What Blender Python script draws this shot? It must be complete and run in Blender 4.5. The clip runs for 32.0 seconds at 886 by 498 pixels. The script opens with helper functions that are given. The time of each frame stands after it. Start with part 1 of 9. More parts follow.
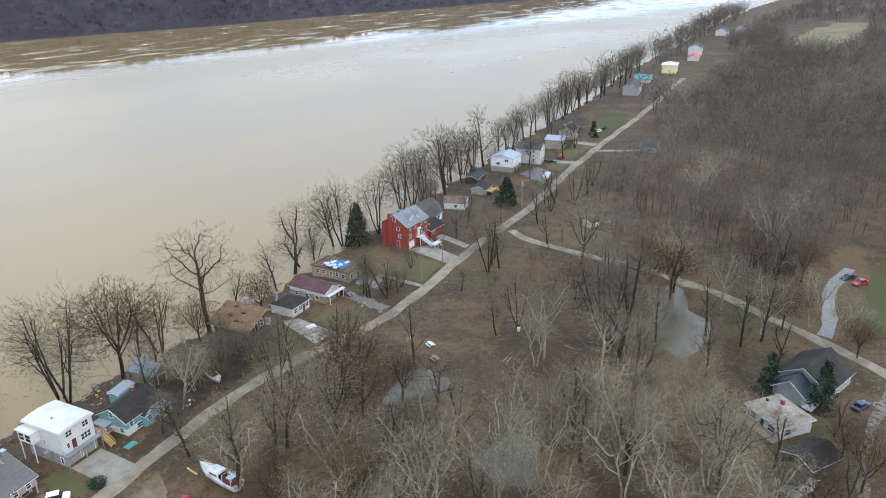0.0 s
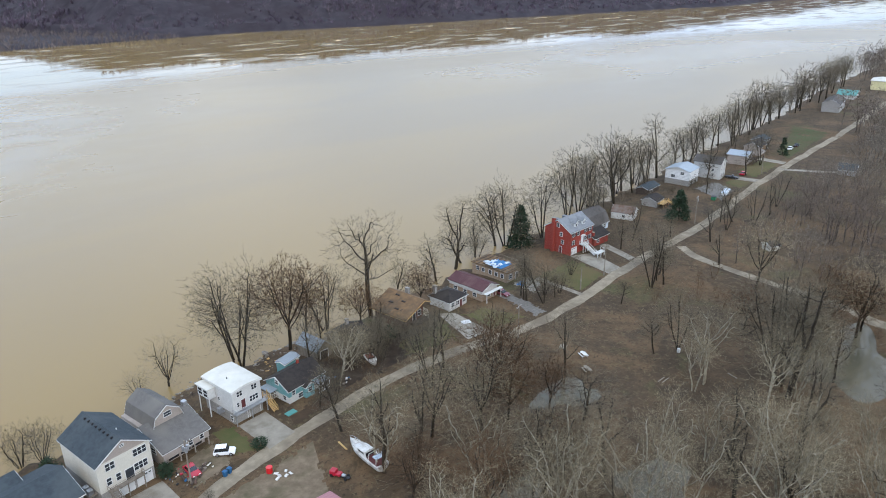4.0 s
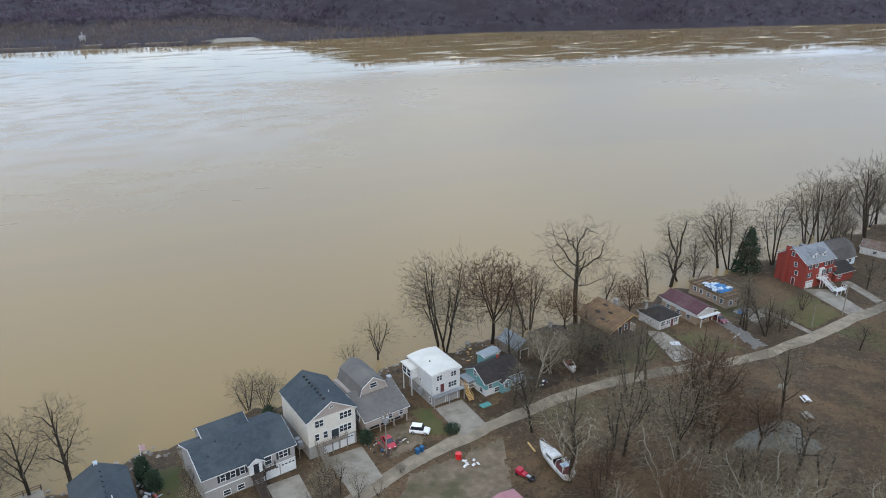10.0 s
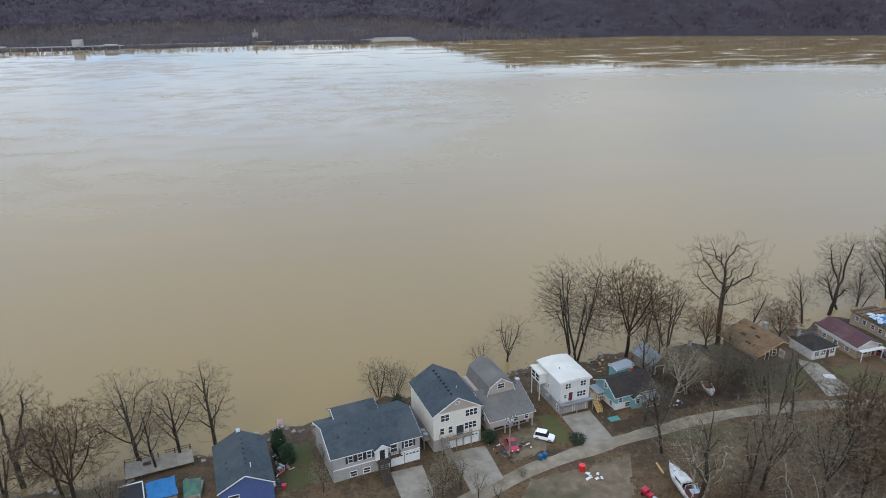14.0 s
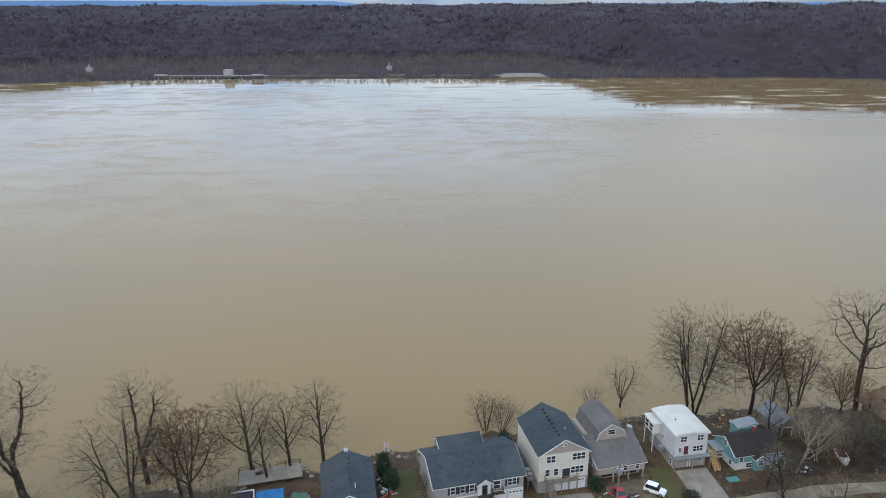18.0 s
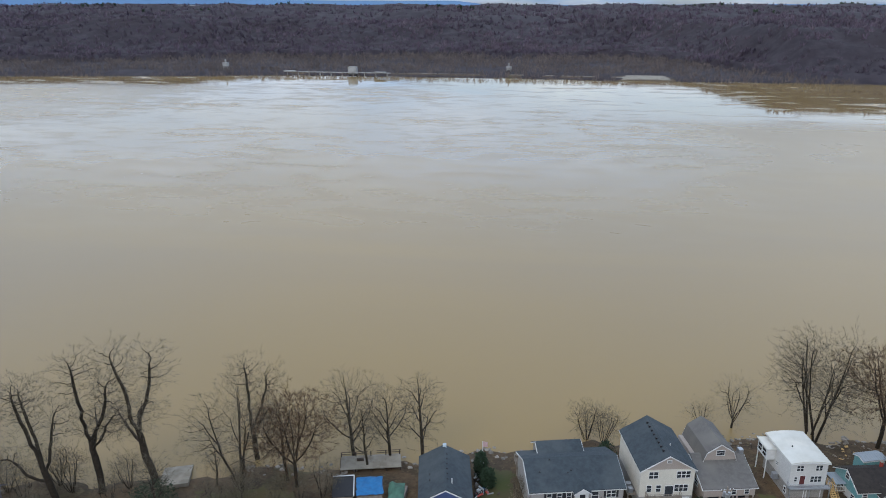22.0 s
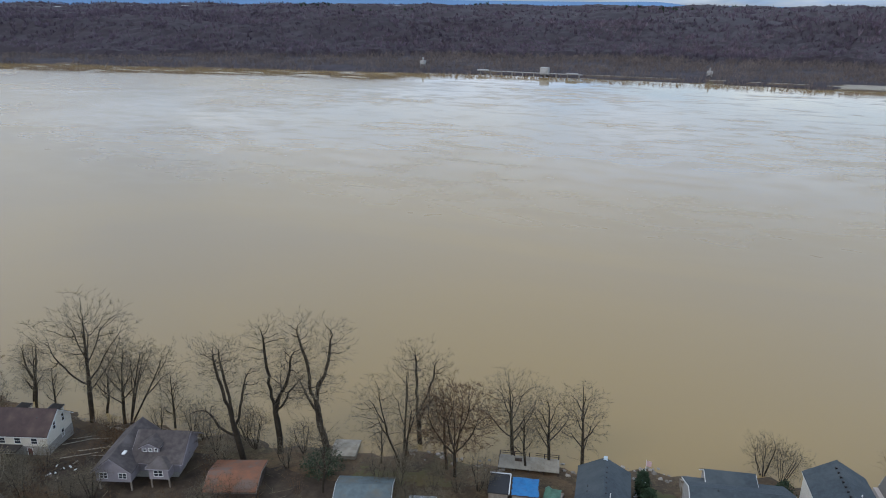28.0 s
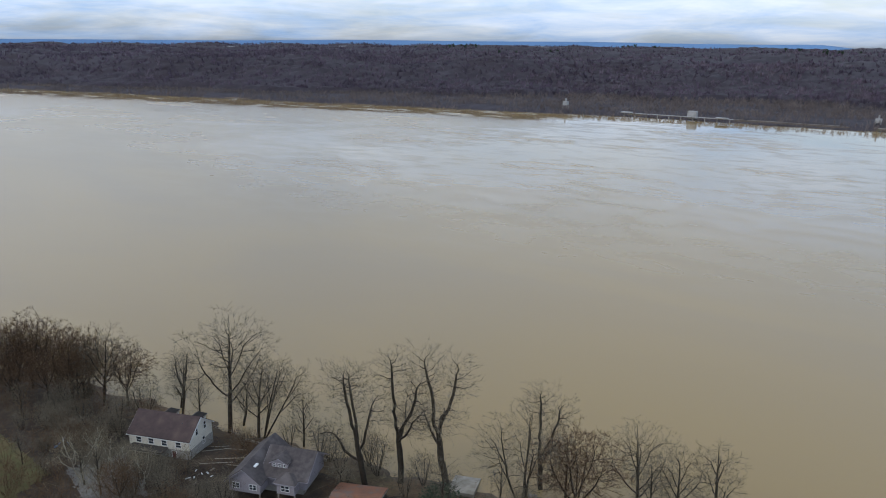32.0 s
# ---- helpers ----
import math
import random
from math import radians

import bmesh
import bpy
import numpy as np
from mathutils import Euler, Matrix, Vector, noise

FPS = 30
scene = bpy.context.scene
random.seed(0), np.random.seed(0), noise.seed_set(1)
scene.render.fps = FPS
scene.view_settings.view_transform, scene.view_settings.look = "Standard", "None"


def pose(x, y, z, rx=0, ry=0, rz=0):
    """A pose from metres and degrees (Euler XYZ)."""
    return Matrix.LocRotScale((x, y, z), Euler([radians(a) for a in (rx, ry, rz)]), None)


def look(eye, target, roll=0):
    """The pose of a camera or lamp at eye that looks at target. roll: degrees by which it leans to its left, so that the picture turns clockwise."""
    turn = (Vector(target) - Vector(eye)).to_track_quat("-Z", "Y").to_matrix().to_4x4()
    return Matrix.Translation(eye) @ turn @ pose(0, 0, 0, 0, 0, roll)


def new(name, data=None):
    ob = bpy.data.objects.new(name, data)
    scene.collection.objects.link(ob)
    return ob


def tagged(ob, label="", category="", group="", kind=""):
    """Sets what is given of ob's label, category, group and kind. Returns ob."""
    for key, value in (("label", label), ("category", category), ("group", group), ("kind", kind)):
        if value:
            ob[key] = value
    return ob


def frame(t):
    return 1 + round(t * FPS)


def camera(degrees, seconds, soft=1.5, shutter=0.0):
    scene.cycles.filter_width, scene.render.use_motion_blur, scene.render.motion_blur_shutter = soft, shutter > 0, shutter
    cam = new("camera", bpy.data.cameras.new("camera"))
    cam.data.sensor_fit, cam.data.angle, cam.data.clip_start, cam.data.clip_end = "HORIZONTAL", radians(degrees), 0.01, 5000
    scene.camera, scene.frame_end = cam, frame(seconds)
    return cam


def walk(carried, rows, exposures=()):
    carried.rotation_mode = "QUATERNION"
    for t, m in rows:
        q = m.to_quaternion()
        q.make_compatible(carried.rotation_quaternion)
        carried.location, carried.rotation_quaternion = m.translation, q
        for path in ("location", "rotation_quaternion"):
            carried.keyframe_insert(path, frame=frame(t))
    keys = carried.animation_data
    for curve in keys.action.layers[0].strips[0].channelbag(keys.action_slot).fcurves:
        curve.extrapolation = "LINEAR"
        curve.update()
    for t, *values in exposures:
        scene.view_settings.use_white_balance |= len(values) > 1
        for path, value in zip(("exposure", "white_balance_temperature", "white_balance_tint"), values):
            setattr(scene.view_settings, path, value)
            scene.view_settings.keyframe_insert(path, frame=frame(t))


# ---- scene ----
cam = camera(62.81, 32.0, soft=1.0)
# hovering drone: seconds, yaw, pitch, roll
EYE = (0.0, 0.0, 88.0)
TURNS = [
    (0.0, -52.36, -22.24, 1.00), (0.5, -50.18, -22.16, 0.96), (1.0, -47.99, -22.11, 0.92), (1.5, -46.08, -22.03, 0.92),
    (2.0, -44.37, -21.99, 0.88), (2.5, -42.87, -21.96, 0.80), (3.0, -41.45, -21.93, 0.73), (3.5, -40.08, -21.90, 0.72),
    (5.5, -33.58, -21.77, 0.53), (6.0, -32.06, -21.72, 0.47), (6.5, -30.63, -21.70, 0.43), (7.0, -29.15, -21.66, 0.39),
    (7.5, -27.66, -21.64, 0.35), (8.0, -26.14, -21.63, 0.34), (8.5, -24.70, -21.62, 0.42), (9.0, -23.34, -21.58, 0.47),
    (9.5, -21.93, -21.56, 0.43), (10.0, -20.54, -21.52, 0.45), (10.5, -19.18, -21.48, 0.50), (11.0, -17.85, -21.46, 0.52),
    (11.5, -16.27, -21.44, 0.57), (12.0, -14.45, -21.39, 0.54), (12.5, -12.91, -21.37, 0.55), (13.0, -11.38, -21.34, 0.55),
    (13.5, -10.16, -21.32, 0.52), (14.0, -8.93, -21.30, 0.50), (14.5, -7.65, -21.19, 0.43), (15.0, -6.35, -18.62, 0.41),
    (15.5, -5.14, -18.61, 0.42), (17.5, -0.26, -18.60, 0.19), (18.0, 0.97, -18.61, 0.21), (18.5, 2.20, -18.61, 0.19),
    (19.0, 3.47, -18.62, 0.13), (19.5, 4.71, -18.61, 0.16), (20.0, 5.96, -18.61, 0.15), (20.5, 7.12, -18.63, 0.06),
    (21.0, 8.12, -18.60, 0.04), (21.5, 9.15, -18.61, 0.02), (22.0, 10.15, -18.61, -0.04), (22.5, 11.09, -18.61, -0.05),
    (23.0, 12.09, -18.59, -0.07), (23.5, 13.16, -18.58, -0.06), (24.0, 14.48, -18.57, -0.16), (24.5, 15.75, -18.55, -0.21),
    (25.0, 17.07, -18.53, -0.24), (25.5, 18.38, -18.56, -0.23), (27.5, 23.72, -18.58, -0.30), (28.0, 24.86, -18.61, -0.30),
    (28.5, 26.00, -18.63, -0.26), (29.0, 27.42, -17.47, -0.31), (29.5, 29.16, -16.99, -0.43), (30.0, 30.86, -16.97, -0.53),
    (30.5, 32.34, -16.05, -0.57), (31.0, 33.68, -16.08, -0.59), (31.5, 34.95, -15.97, -0.60), (32.0, 35.86, -15.69, -0.58),
]
walk(cam, [(t, pose(*EYE, 90 + pitch, roll, yaw)) for t, yaw, pitch, roll in TURNS],
     [(0, 0.33, 6280), (3.5, 0.20, 6280), (6, 0.05, 6280), (13, -0.17, 6270), (19, -0.29, 6290), (28, -0.33, 6330), (30, -0.37, 6350), (32, -0.45, 6290)])

# ---- world and sun: a bright, broken overcast ----
SUN_EL, SUN_AZ = radians(38), radians(205)
world = bpy.data.worlds.new("overcast_sky")
scene.world = world
world.use_nodes = True
wt = world.node_tree
wt.nodes.clear()


def wnode(kind, **kw):
    n = wt.nodes.new(kind)
    for k, v in kw.items():
        n.inputs[k].default_value = v
    return n


def wlink(a, b):
    wt.links.new(a, b)


w_out = wnode("ShaderNodeOutputWorld")
w_bg = wnode("ShaderNodeBackground")
w_sky = wt.nodes.new("ShaderNodeTexSky")
w_sky.sky_type = "NISHITA"
w_sky.sun_disc = False
w_sky.sun_elevation = SUN_EL
w_sky.sun_rotation = SUN_AZ
w_gain = wt.nodes.new("ShaderNodeVectorMath")
w_gain.operation = "SCALE"
w_gain.inputs["Scale"].default_value = 0.10
wlink(w_sky.outputs[0], w_gain.inputs[0])
w_co = wt.nodes.new("ShaderNodeTexCoord")
w_sep = wt.nodes.new("ShaderNodeSeparateXYZ")
wlink(w_co.outputs["Generated"], w_sep.inputs[0])
w_up = wnode("ShaderNodeMath")
w_up.operation = "ADD"
w_abs = wnode("ShaderNodeMath")
w_abs.operation = "ABSOLUTE"
wlink(w_sep.outputs[2], w_abs.inputs[0])
wlink(w_abs.outputs[0], w_up.inputs[0])
w_up.inputs[1].default_value = 0.12
w_div = wt.nodes.new("ShaderNodeVectorMath")
w_div.operation = "DIVIDE"
w_comb = wt.nodes.new("ShaderNodeCombineXYZ")
for i in range(3):
    wlink(w_up.outputs[0], w_comb.inputs[i])
wlink(w_co.outputs["Generated"], w_div.inputs[0])
wlink(w_comb.outputs[0], w_div.inputs[1])
w_n = wnode("ShaderNodeTexNoise", Scale=0.55, Detail=7.0, Roughness=0.55, Distortion=0.6)
wlink(w_div.outputs[0], w_n.inputs["Vector"])
w_cov = wt.nodes.new("ShaderNodeValToRGB")
w_cov.color_ramp.elements[0].position, w_cov.color_ramp.elements[0].color = 0.36, (0.5, 0.5, 0.5, 1)
w_cov.color_ramp.elements[1].position, w_cov.color_ramp.elements[1].color = 0.56, (1, 1, 1, 1)
wlink(w_n.outputs[0], w_cov.inputs[0])
w_n2 = wnode("ShaderNodeTexNoise", Scale=1.1, Detail=6.0, Roughness=0.6, Distortion=0.3)
wlink(w_div.outputs[0], w_n2.inputs["Vector"])
w_cl = wt.nodes.new("ShaderNodeValToRGB")
w_cl.color_ramp.elements[0].position, w_cl.color_ramp.elements[0].color = 0.3, (0.40, 0.59, 0.90, 1)
w_cl.color_ramp.elements[1].position, w_cl.color_ramp.elements[1].color = 0.68, (0.83, 0.90, 1.0, 1)
wlink(w_n2.outputs[0], w_cl.inputs[0])
w_mix = wt.nodes.new("ShaderNodeMix")
w_mix.data_type = "RGBA"
wlink(w_cov.outputs[0], w_mix.inputs[0])
wlink(w_gain.outputs[0], w_mix.inputs[6])
wlink(w_cl.outputs[0], w_mix.inputs[7])
# thin cloud: dim at the hazy horizon, brightest a little above it
w_zen = wt.nodes.new("ShaderNodeFloatCurve")
curve = w_zen.mapping.curves[0]
for i, (px, py) in enumerate(((0.0, 0.28), (0.14, 0.72), (0.42, 0.86), (1.0, 0.74))):
    if i in (0, 3):
        curve.points[0 if i == 0 else -1].location = (px, py)
    else:
        curve.points.new(px, py)
w_zen.mapping.update()
wlink(w_abs.outputs[0], w_zen.inputs["Value"])
w_two = wnode("ShaderNodeMath")
w_two.operation = "MULTIPLY"
w_two.inputs[1].default_value = 2.6
wlink(w_zen.outputs[0], w_two.inputs[0])
w_bri = wt.nodes.new("ShaderNodeVectorMath")
w_bri.operation = "SCALE"
wlink(w_mix.outputs[2], w_bri.inputs[0])
wlink(w_two.outputs[0], w_bri.inputs["Scale"])
wlink(w_bri.outputs[0], w_bg.inputs[0])
w_bg.inputs[1].default_value = 1.0
wlink(w_bg.outputs[0], w_out.inputs[0])

sun = new("sun", bpy.data.lights.new("sun", "SUN"))
sun.data.energy, sun.data.angle, sun.data.color = 1.3, radians(16), (1.0, 0.90, 0.74)
sun.matrix_world = look((0, 0, 300), (300 * -math.sin(SUN_AZ) / math.tan(SUN_EL), 300 * -math.cos(SUN_AZ) / math.tan(SUN_EL), 0))


# ---- materials ----
def material(name, base, second=None, scale=1.0, rough=0.85, bump=0.0, bump_scale=None, metal=0.0, detail=5.0,
             lo=0.35, hi=0.65, rand=0.0, stretch=(1, 1, 1), third=None, scale3=0.1, spec=0.3, islands=0.0):
    """Two colours mixed by noise, a third at a larger scale, grain, bump and a random shade per object."""
    m = bpy.data.materials.new(name)
    m.use_nodes = True
    nt = m.node_tree
    b = nt.nodes["Principled BSDF"]
    b.inputs["Roughness"].default_value, b.inputs["Metallic"].default_value = rough, metal
    b.inputs["Specular IOR Level"].default_value = spec
    co = nt.nodes.new("ShaderNodeTexCoord")
    mp = nt.nodes.new("ShaderNodeMapping")
    mp.inputs["Scale"].default_value = stretch
    nt.links.new(co.outputs["Object"], mp.inputs[0])

    def noise_at(s, d=detail):
        n = nt.nodes.new("ShaderNodeTexNoise")
        n.inputs["Scale"].default_value, n.inputs["Detail"].default_value = s, d
        n.inputs["Roughness"].default_value = 0.62
        nt.links.new(mp.outputs[0], n.inputs["Vector"])
        return n

    def mixed(fac, a, c):
        x = nt.nodes.new("ShaderNodeMix")
        x.data_type = "RGBA"
        nt.links.new(fac, x.inputs[0])
        for v, s in ((a, x.inputs[6]), (c, x.inputs[7])):
            if isinstance(v, tuple):
                s.default_value = (*v, 1)
            else:
                nt.links.new(v, s)
        return x.outputs[2]

    def ramp(n, a, c):
        r = nt.nodes.new("ShaderNodeMapRange")
        r.inputs["From Min"].default_value, r.inputs["From Max"].default_value = a, c
        nt.links.new(n.outputs[0], r.inputs[0])
        return r.outputs[0]

    second = second or tuple(c * 0.78 for c in base)
    col = mixed(ramp(noise_at(scale), lo, hi), base, second)
    if third:
        col = mixed(ramp(noise_at(scale3), 0.48, 0.66), col, third)
    if rand:
        oi = nt.nodes.new("ShaderNodeObjectInfo")
        r = nt.nodes.new("ShaderNodeMapRange")
        r.inputs["To Min"].default_value, r.inputs["To Max"].default_value = 1 - rand, 1 + rand
        nt.links.new(oi.outputs["Random"], r.inputs[0])
        hs = nt.nodes.new("ShaderNodeHueSaturation")
        nt.links.new(r.outputs[0], hs.inputs["Value"])
        nt.links.new(col, hs.inputs["Color"])
        col = hs.outputs[0]
    if islands:
        gi = nt.nodes.new("ShaderNodeNewGeometry")
        r = nt.nodes.new("ShaderNodeMapRange")
        r.inputs["To Min"].default_value, r.inputs["To Max"].default_value = 1 - islands, 1 + islands
        nt.links.new(gi.outputs["Random Per Island"], r.inputs[0])
        hs = nt.nodes.new("ShaderNodeHueSaturation")
        nt.links.new(r.outputs[0], hs.inputs["Value"])
        nt.links.new(col, hs.inputs["Color"])
        col = hs.outputs[0]
    nt.links.new(col, b.inputs["Base Color"])
    if bump:
        bp = nt.nodes.new("ShaderNodeBump")
        bp.inputs["Strength"].default_value = bump
        bp.inputs["Distance"].default_value = 0.1
        nt.links.new(noise_at(bump_scale or scale * 4).outputs[0], bp.inputs["Height"])
        nt.links.new(bp.outputs[0], b.inputs["Normal"])
    return m


def banded(name, base, dark, pitch, axis=2, rough=0.7, width=0.12, grime=None):
    """Boards, siding or standing seams: a thin dark joint every pitch metres, with faded patches."""
    m = material(name, base, tuple(c * 0.88 for c in base), 0.6, rough, third=grime, scale3=0.25)
    nt = m.node_tree
    b = nt.nodes["Principled BSDF"]
    old = b.inputs["Base Color"].links[0].from_socket
    co = nt.nodes.new("ShaderNodeTexCoord")
    sp = nt.nodes.new("ShaderNodeSeparateXYZ")
    nt.links.new(co.outputs["Object"], sp.inputs[0])
    d = nt.nodes.new("ShaderNodeMath")
    d.operation = "DIVIDE"
    d.inputs[1].default_value = pitch
    nt.links.new(sp.outputs[axis], d.inputs[0])
    fr = nt.nodes.new("ShaderNodeMath")
    fr.operation = "FRACT"
    nt.links.new(d.outputs[0], fr.inputs[0])
    lt = nt.nodes.new("ShaderNodeMath")
    lt.operation = "LESS_THAN"
    lt.inputs[1].default_value = width
    nt.links.new(fr.outputs[0], lt.inputs[0])
    x = nt.nodes.new("ShaderNodeMix")
    x.data_type = "RGBA"
    nt.links.new(lt.outputs[0], x.inputs[0])
    nt.links.new(old, x.inputs[6])
    x.inputs[7].default_value = (*dark, 1)
    nt.links.new(x.outputs[2], b.inputs["Base Color"])
    return m


def bricked(name, base, second, mortar):
    m = material(name, base)
    nt = m.node_tree
    b = nt.nodes["Principled BSDF"]
    t = nt.nodes.new("ShaderNodeTexBrick")
    t.inputs["Color1"].default_value, t.inputs["Color2"].default_value = (*base, 1), (*second, 1)
    t.inputs["Mortar"].default_value = (*mortar, 1)
    t.inputs["Scale"].default_value = 4.0
    t.inputs["Mortar Size"].default_value = 0.012
    co = nt.nodes.new("ShaderNodeTexCoord")
    mp = nt.nodes.new("ShaderNodeMapping")
    mp.inputs["Rotation"].default_value = (radians(90), 0, radians(40))
    nt.links.new(co.outputs["Object"], mp.inputs[0])
    nt.links.new(mp.outputs[0], t.inputs["Vector"])
    nt.links.new(t.outputs[0], b.inputs["Base Color"])
    return m


def ground_material():
    """Leaf litter, mud and winter grass, mixed at three scales by world position."""
    m = material("leaf_litter_and_winter_grass", (0.080, 0.051, 0.027), (0.047, 0.032, 0.018), 0.22, 0.95, 0.8, 1.6, detail=9)
    nt = m.node_tree
    b = nt.nodes["Principled BSDF"]
    old = b.inputs["Base Color"].links[0].from_socket
    co = nt.nodes.new("ShaderNodeTexCoord")

    def layer(col, prev, s, lo, hi, off, distort=0.8):
        mp = nt.nodes.new("ShaderNodeMapping")
        mp.inputs["Location"].default_value = (off, off * 0.7, 0)
        nt.links.new(co.outputs["Object"], mp.inputs[0])
        n = nt.nodes.new("ShaderNodeTexNoise")
        n.inputs["Scale"].default_value, n.inputs["Detail"].default_value = s, 8
        n.inputs["Roughness"].default_value, n.inputs["Distortion"].default_value = 0.65, distort
        nt.links.new(mp.outputs[0], n.inputs["Vector"])
        r = nt.nodes.new("ShaderNodeMapRange")
        r.inputs["From Min"].default_value, r.inputs["From Max"].default_value = lo, hi
        nt.links.new(n.outputs[0], r.inputs[0])
        x = nt.nodes.new("ShaderNodeMix")
        x.data_type = "RGBA"
        nt.links.new(r.outputs[0], x.inputs[0])
        nt.links.new(prev, x.inputs[6])
        x.inputs[7].default_value = (*col, 1)
        return x.outputs[2]

    c = layer((0.118, 0.072, 0.036), old, 0.045, 0.48, 0.60, 13)
    c = layer((0.078, 0.072, 0.028), c, 0.035, 0.57, 0.68, 71)
    c = layer((0.122, 0.091, 0.047), c, 0.9, 0.54, 0.66, 5)
    c = layer((0.024, 0.018, 0.010), c, 1.6, 0.54, 0.68, 40)
    c = layer((0.152, 0.116, 0.056), c, 3.1, 0.60, 0.74, 90)
    c = layer((0.051, 0.034, 0.016), c, 0.28, 0.52, 0.72, 27)
    nt.links.new(c, b.inputs["Base Color"])
    return m


def water_material(name, base, second, wave=0.02, rough=0.06, patch=0.006):
    """Silty water: an opaque brown body under a clear, gently rippled surface, with wind patches that change its gloss."""
    m = bpy.data.materials.new(name)
    m.use_nodes = True
    nt = m.node_tree
    b = nt.nodes["Principled BSDF"]
    b.inputs["IOR"].default_value = 1.333
    b.inputs["Specular IOR Level"].default_value = 0.5
    co = nt.nodes.new("ShaderNodeTexCoord")

    def noise_at(s, stretch, d=4.0, dist=0.0):
        mp = nt.nodes.new("ShaderNodeMapping")
        mp.inputs["Scale"].default_value = stretch
        mp.inputs["Rotation"].default_value = (0, 0, radians(-8))
        nt.links.new(co.outputs["Object"], mp.inputs[0])
        n = nt.nodes.new("ShaderNodeTexNoise")
        n.inputs["Scale"].default_value, n.inputs["Detail"].default_value = s, d
        n.inputs["Distortion"].default_value = dist
        nt.links.new(mp.outputs[0], n.inputs["Vector"])
        return n.outputs[0]

    def ranged(s, a, c, to0=0.0, to1=1.0):
        r = nt.nodes.new("ShaderNodeMapRange")
        r.interpolation_type = "SMOOTHSTEP"
        for k, v in zip(("From Min", "From Max", "To Min", "To Max"), (a, c, to0, to1)):
            r.inputs[k].default_value = v
        nt.links.new(s, r.inputs[0])
        return r.outputs[0]

    x = nt.nodes.new("ShaderNodeMix")
    x.data_type = "RGBA"
    nt.links.new(ranged(noise_at(patch, (0.6, 1.6, 1), 6, 1.0), 0.35, 0.68), x.inputs[0])
    x.inputs[6].default_value, x.inputs[7].default_value = (*base, 1), (*second, 1)
    nt.links.new(x.outputs[2], b.inputs["Base Color"])
    # wind: broad fields, and wisps where the stream runs fastest
    field = ranged(noise_at(patch * 0.9, (0.8, 1.3, 1), 3, 0.6), 0.30, 0.66)
    streak = ranged(noise_at(patch * 8.5, (0.7, 1.25, 1), 4, 0.5), 0.30, 0.72)
    sep = nt.nodes.new("ShaderNodeSeparateXYZ")
    nt.links.new(co.outputs["Object"], sep.inputs[0])

    def product(p, q, op="MULTIPLY"):
        n = nt.nodes.new("ShaderNodeMath")
        n.operation = op
        for v, sck in ((p, n.inputs[0]), (q, n.inputs[1])):
            if isinstance(v, float):
                sck.default_value = v
            else:
                nt.links.new(v, sck)
        return n.outputs[0]

    midstream = ranged(sep.outputs[1], 170, 560)
    fast = product(ranged(sep.outputs[0], -560, -300), ranged(sep.outputs[0], 60, 260, 1.0, 0.0))
    calm = product(1.0, product(product(ranged(sep.outputs[0], 10, 130), ranged(sep.outputs[0], 300, 520, 1.0, 0.0)), 0.75), "SUBTRACT")
    wind = product(product(midstream, calm), product(product(field, 0.55), product(product(streak, product(fast, 0.20, "ADD")), 0.75), "ADD"))
    # still water under the far bank, with stray cat's-paws
    side = product(product(product(sep.outputs[0], 0.0, "ABSOLUTE"), 330.0, "SUBTRACT"), 0.0, "MAXIMUM")
    bank = product(sep.outputs[1], product(side, 0.21), "ADD")
    lee = product(ranged(bank, 800, 860), ranged(product(bank, product(ranged(sep.outputs[0], -260, 140), 200.0), "ADD"), 770, 850), "MAXIMUM")
    paws = ranged(noise_at(patch * 5.5, (0.65, 1.7, 1), 4, 0.6), 0.48, 0.74, 0.038, 0.30)
    open_rough = ranged(wind, -0.1, 1.1, rough, rough * 0.33)
    nt.links.new(product(product(open_rough, product(1.0, lee, "SUBTRACT")), product(paws, lee), "ADD"), b.inputs["Roughness"])
    if wave:
        bp = nt.nodes.new("ShaderNodeBump")
        bp.inputs["Distance"].default_value = 1.0
        nt.links.new(ranged(wind, 0.0, 1.0, wave, wave * 0.3), bp.inputs["Strength"])
        nt.links.new(noise_at(0.35, (0.7, 1.3, 1), 5, 0.6), bp.inputs["Height"])
        nt.links.new(bp.outputs[0], b.inputs["Normal"])
    return m


M_GROUND = ground_material()
M_RIVER = water_material("silty_river_water", (0.229, 0.150, 0.048), (0.206, 0.138, 0.052), wave=0.0, rough=0.31)
M_POND = water_material("still_pond_water", (0.125, 0.108, 0.070), (0.085, 0.076, 0.048), wave=0.004, rough=0.03, patch=0.06)
M_ASPHALT = material("worn_pale_asphalt", (0.285, 0.236, 0.165), (0.190, 0.156, 0.110), 0.5, 0.9, 0.3, 3, third=(0.145, 0.114, 0.078), scale3=0.12)
M_CONCRETE = material("weathered_concrete", (0.270, 0.241, 0.191), (0.203, 0.178, 0.139), 0.4, 0.9, 0.2, 4, third=(0.171, 0.144, 0.108), scale3=0.2)
M_GRAVEL = material("grey_gravel", (0.189, 0.175, 0.154), (0.119, 0.108, 0.095), 1.8, 0.95, 0.8, 6)
M_BLUEGRAVEL = material("blue_grey_gravel", (0.243, 0.237, 0.214), (0.178, 0.171, 0.152), 1.5, 0.95, 0.6, 6)
M_DRIVE = material("leaf_strewn_broken_gravel", (0.17, 0.14, 0.11), (0.075, 0.055, 0.038), 0.9, 0.95, 0.8, 5, lo=0.42, hi=0.58)
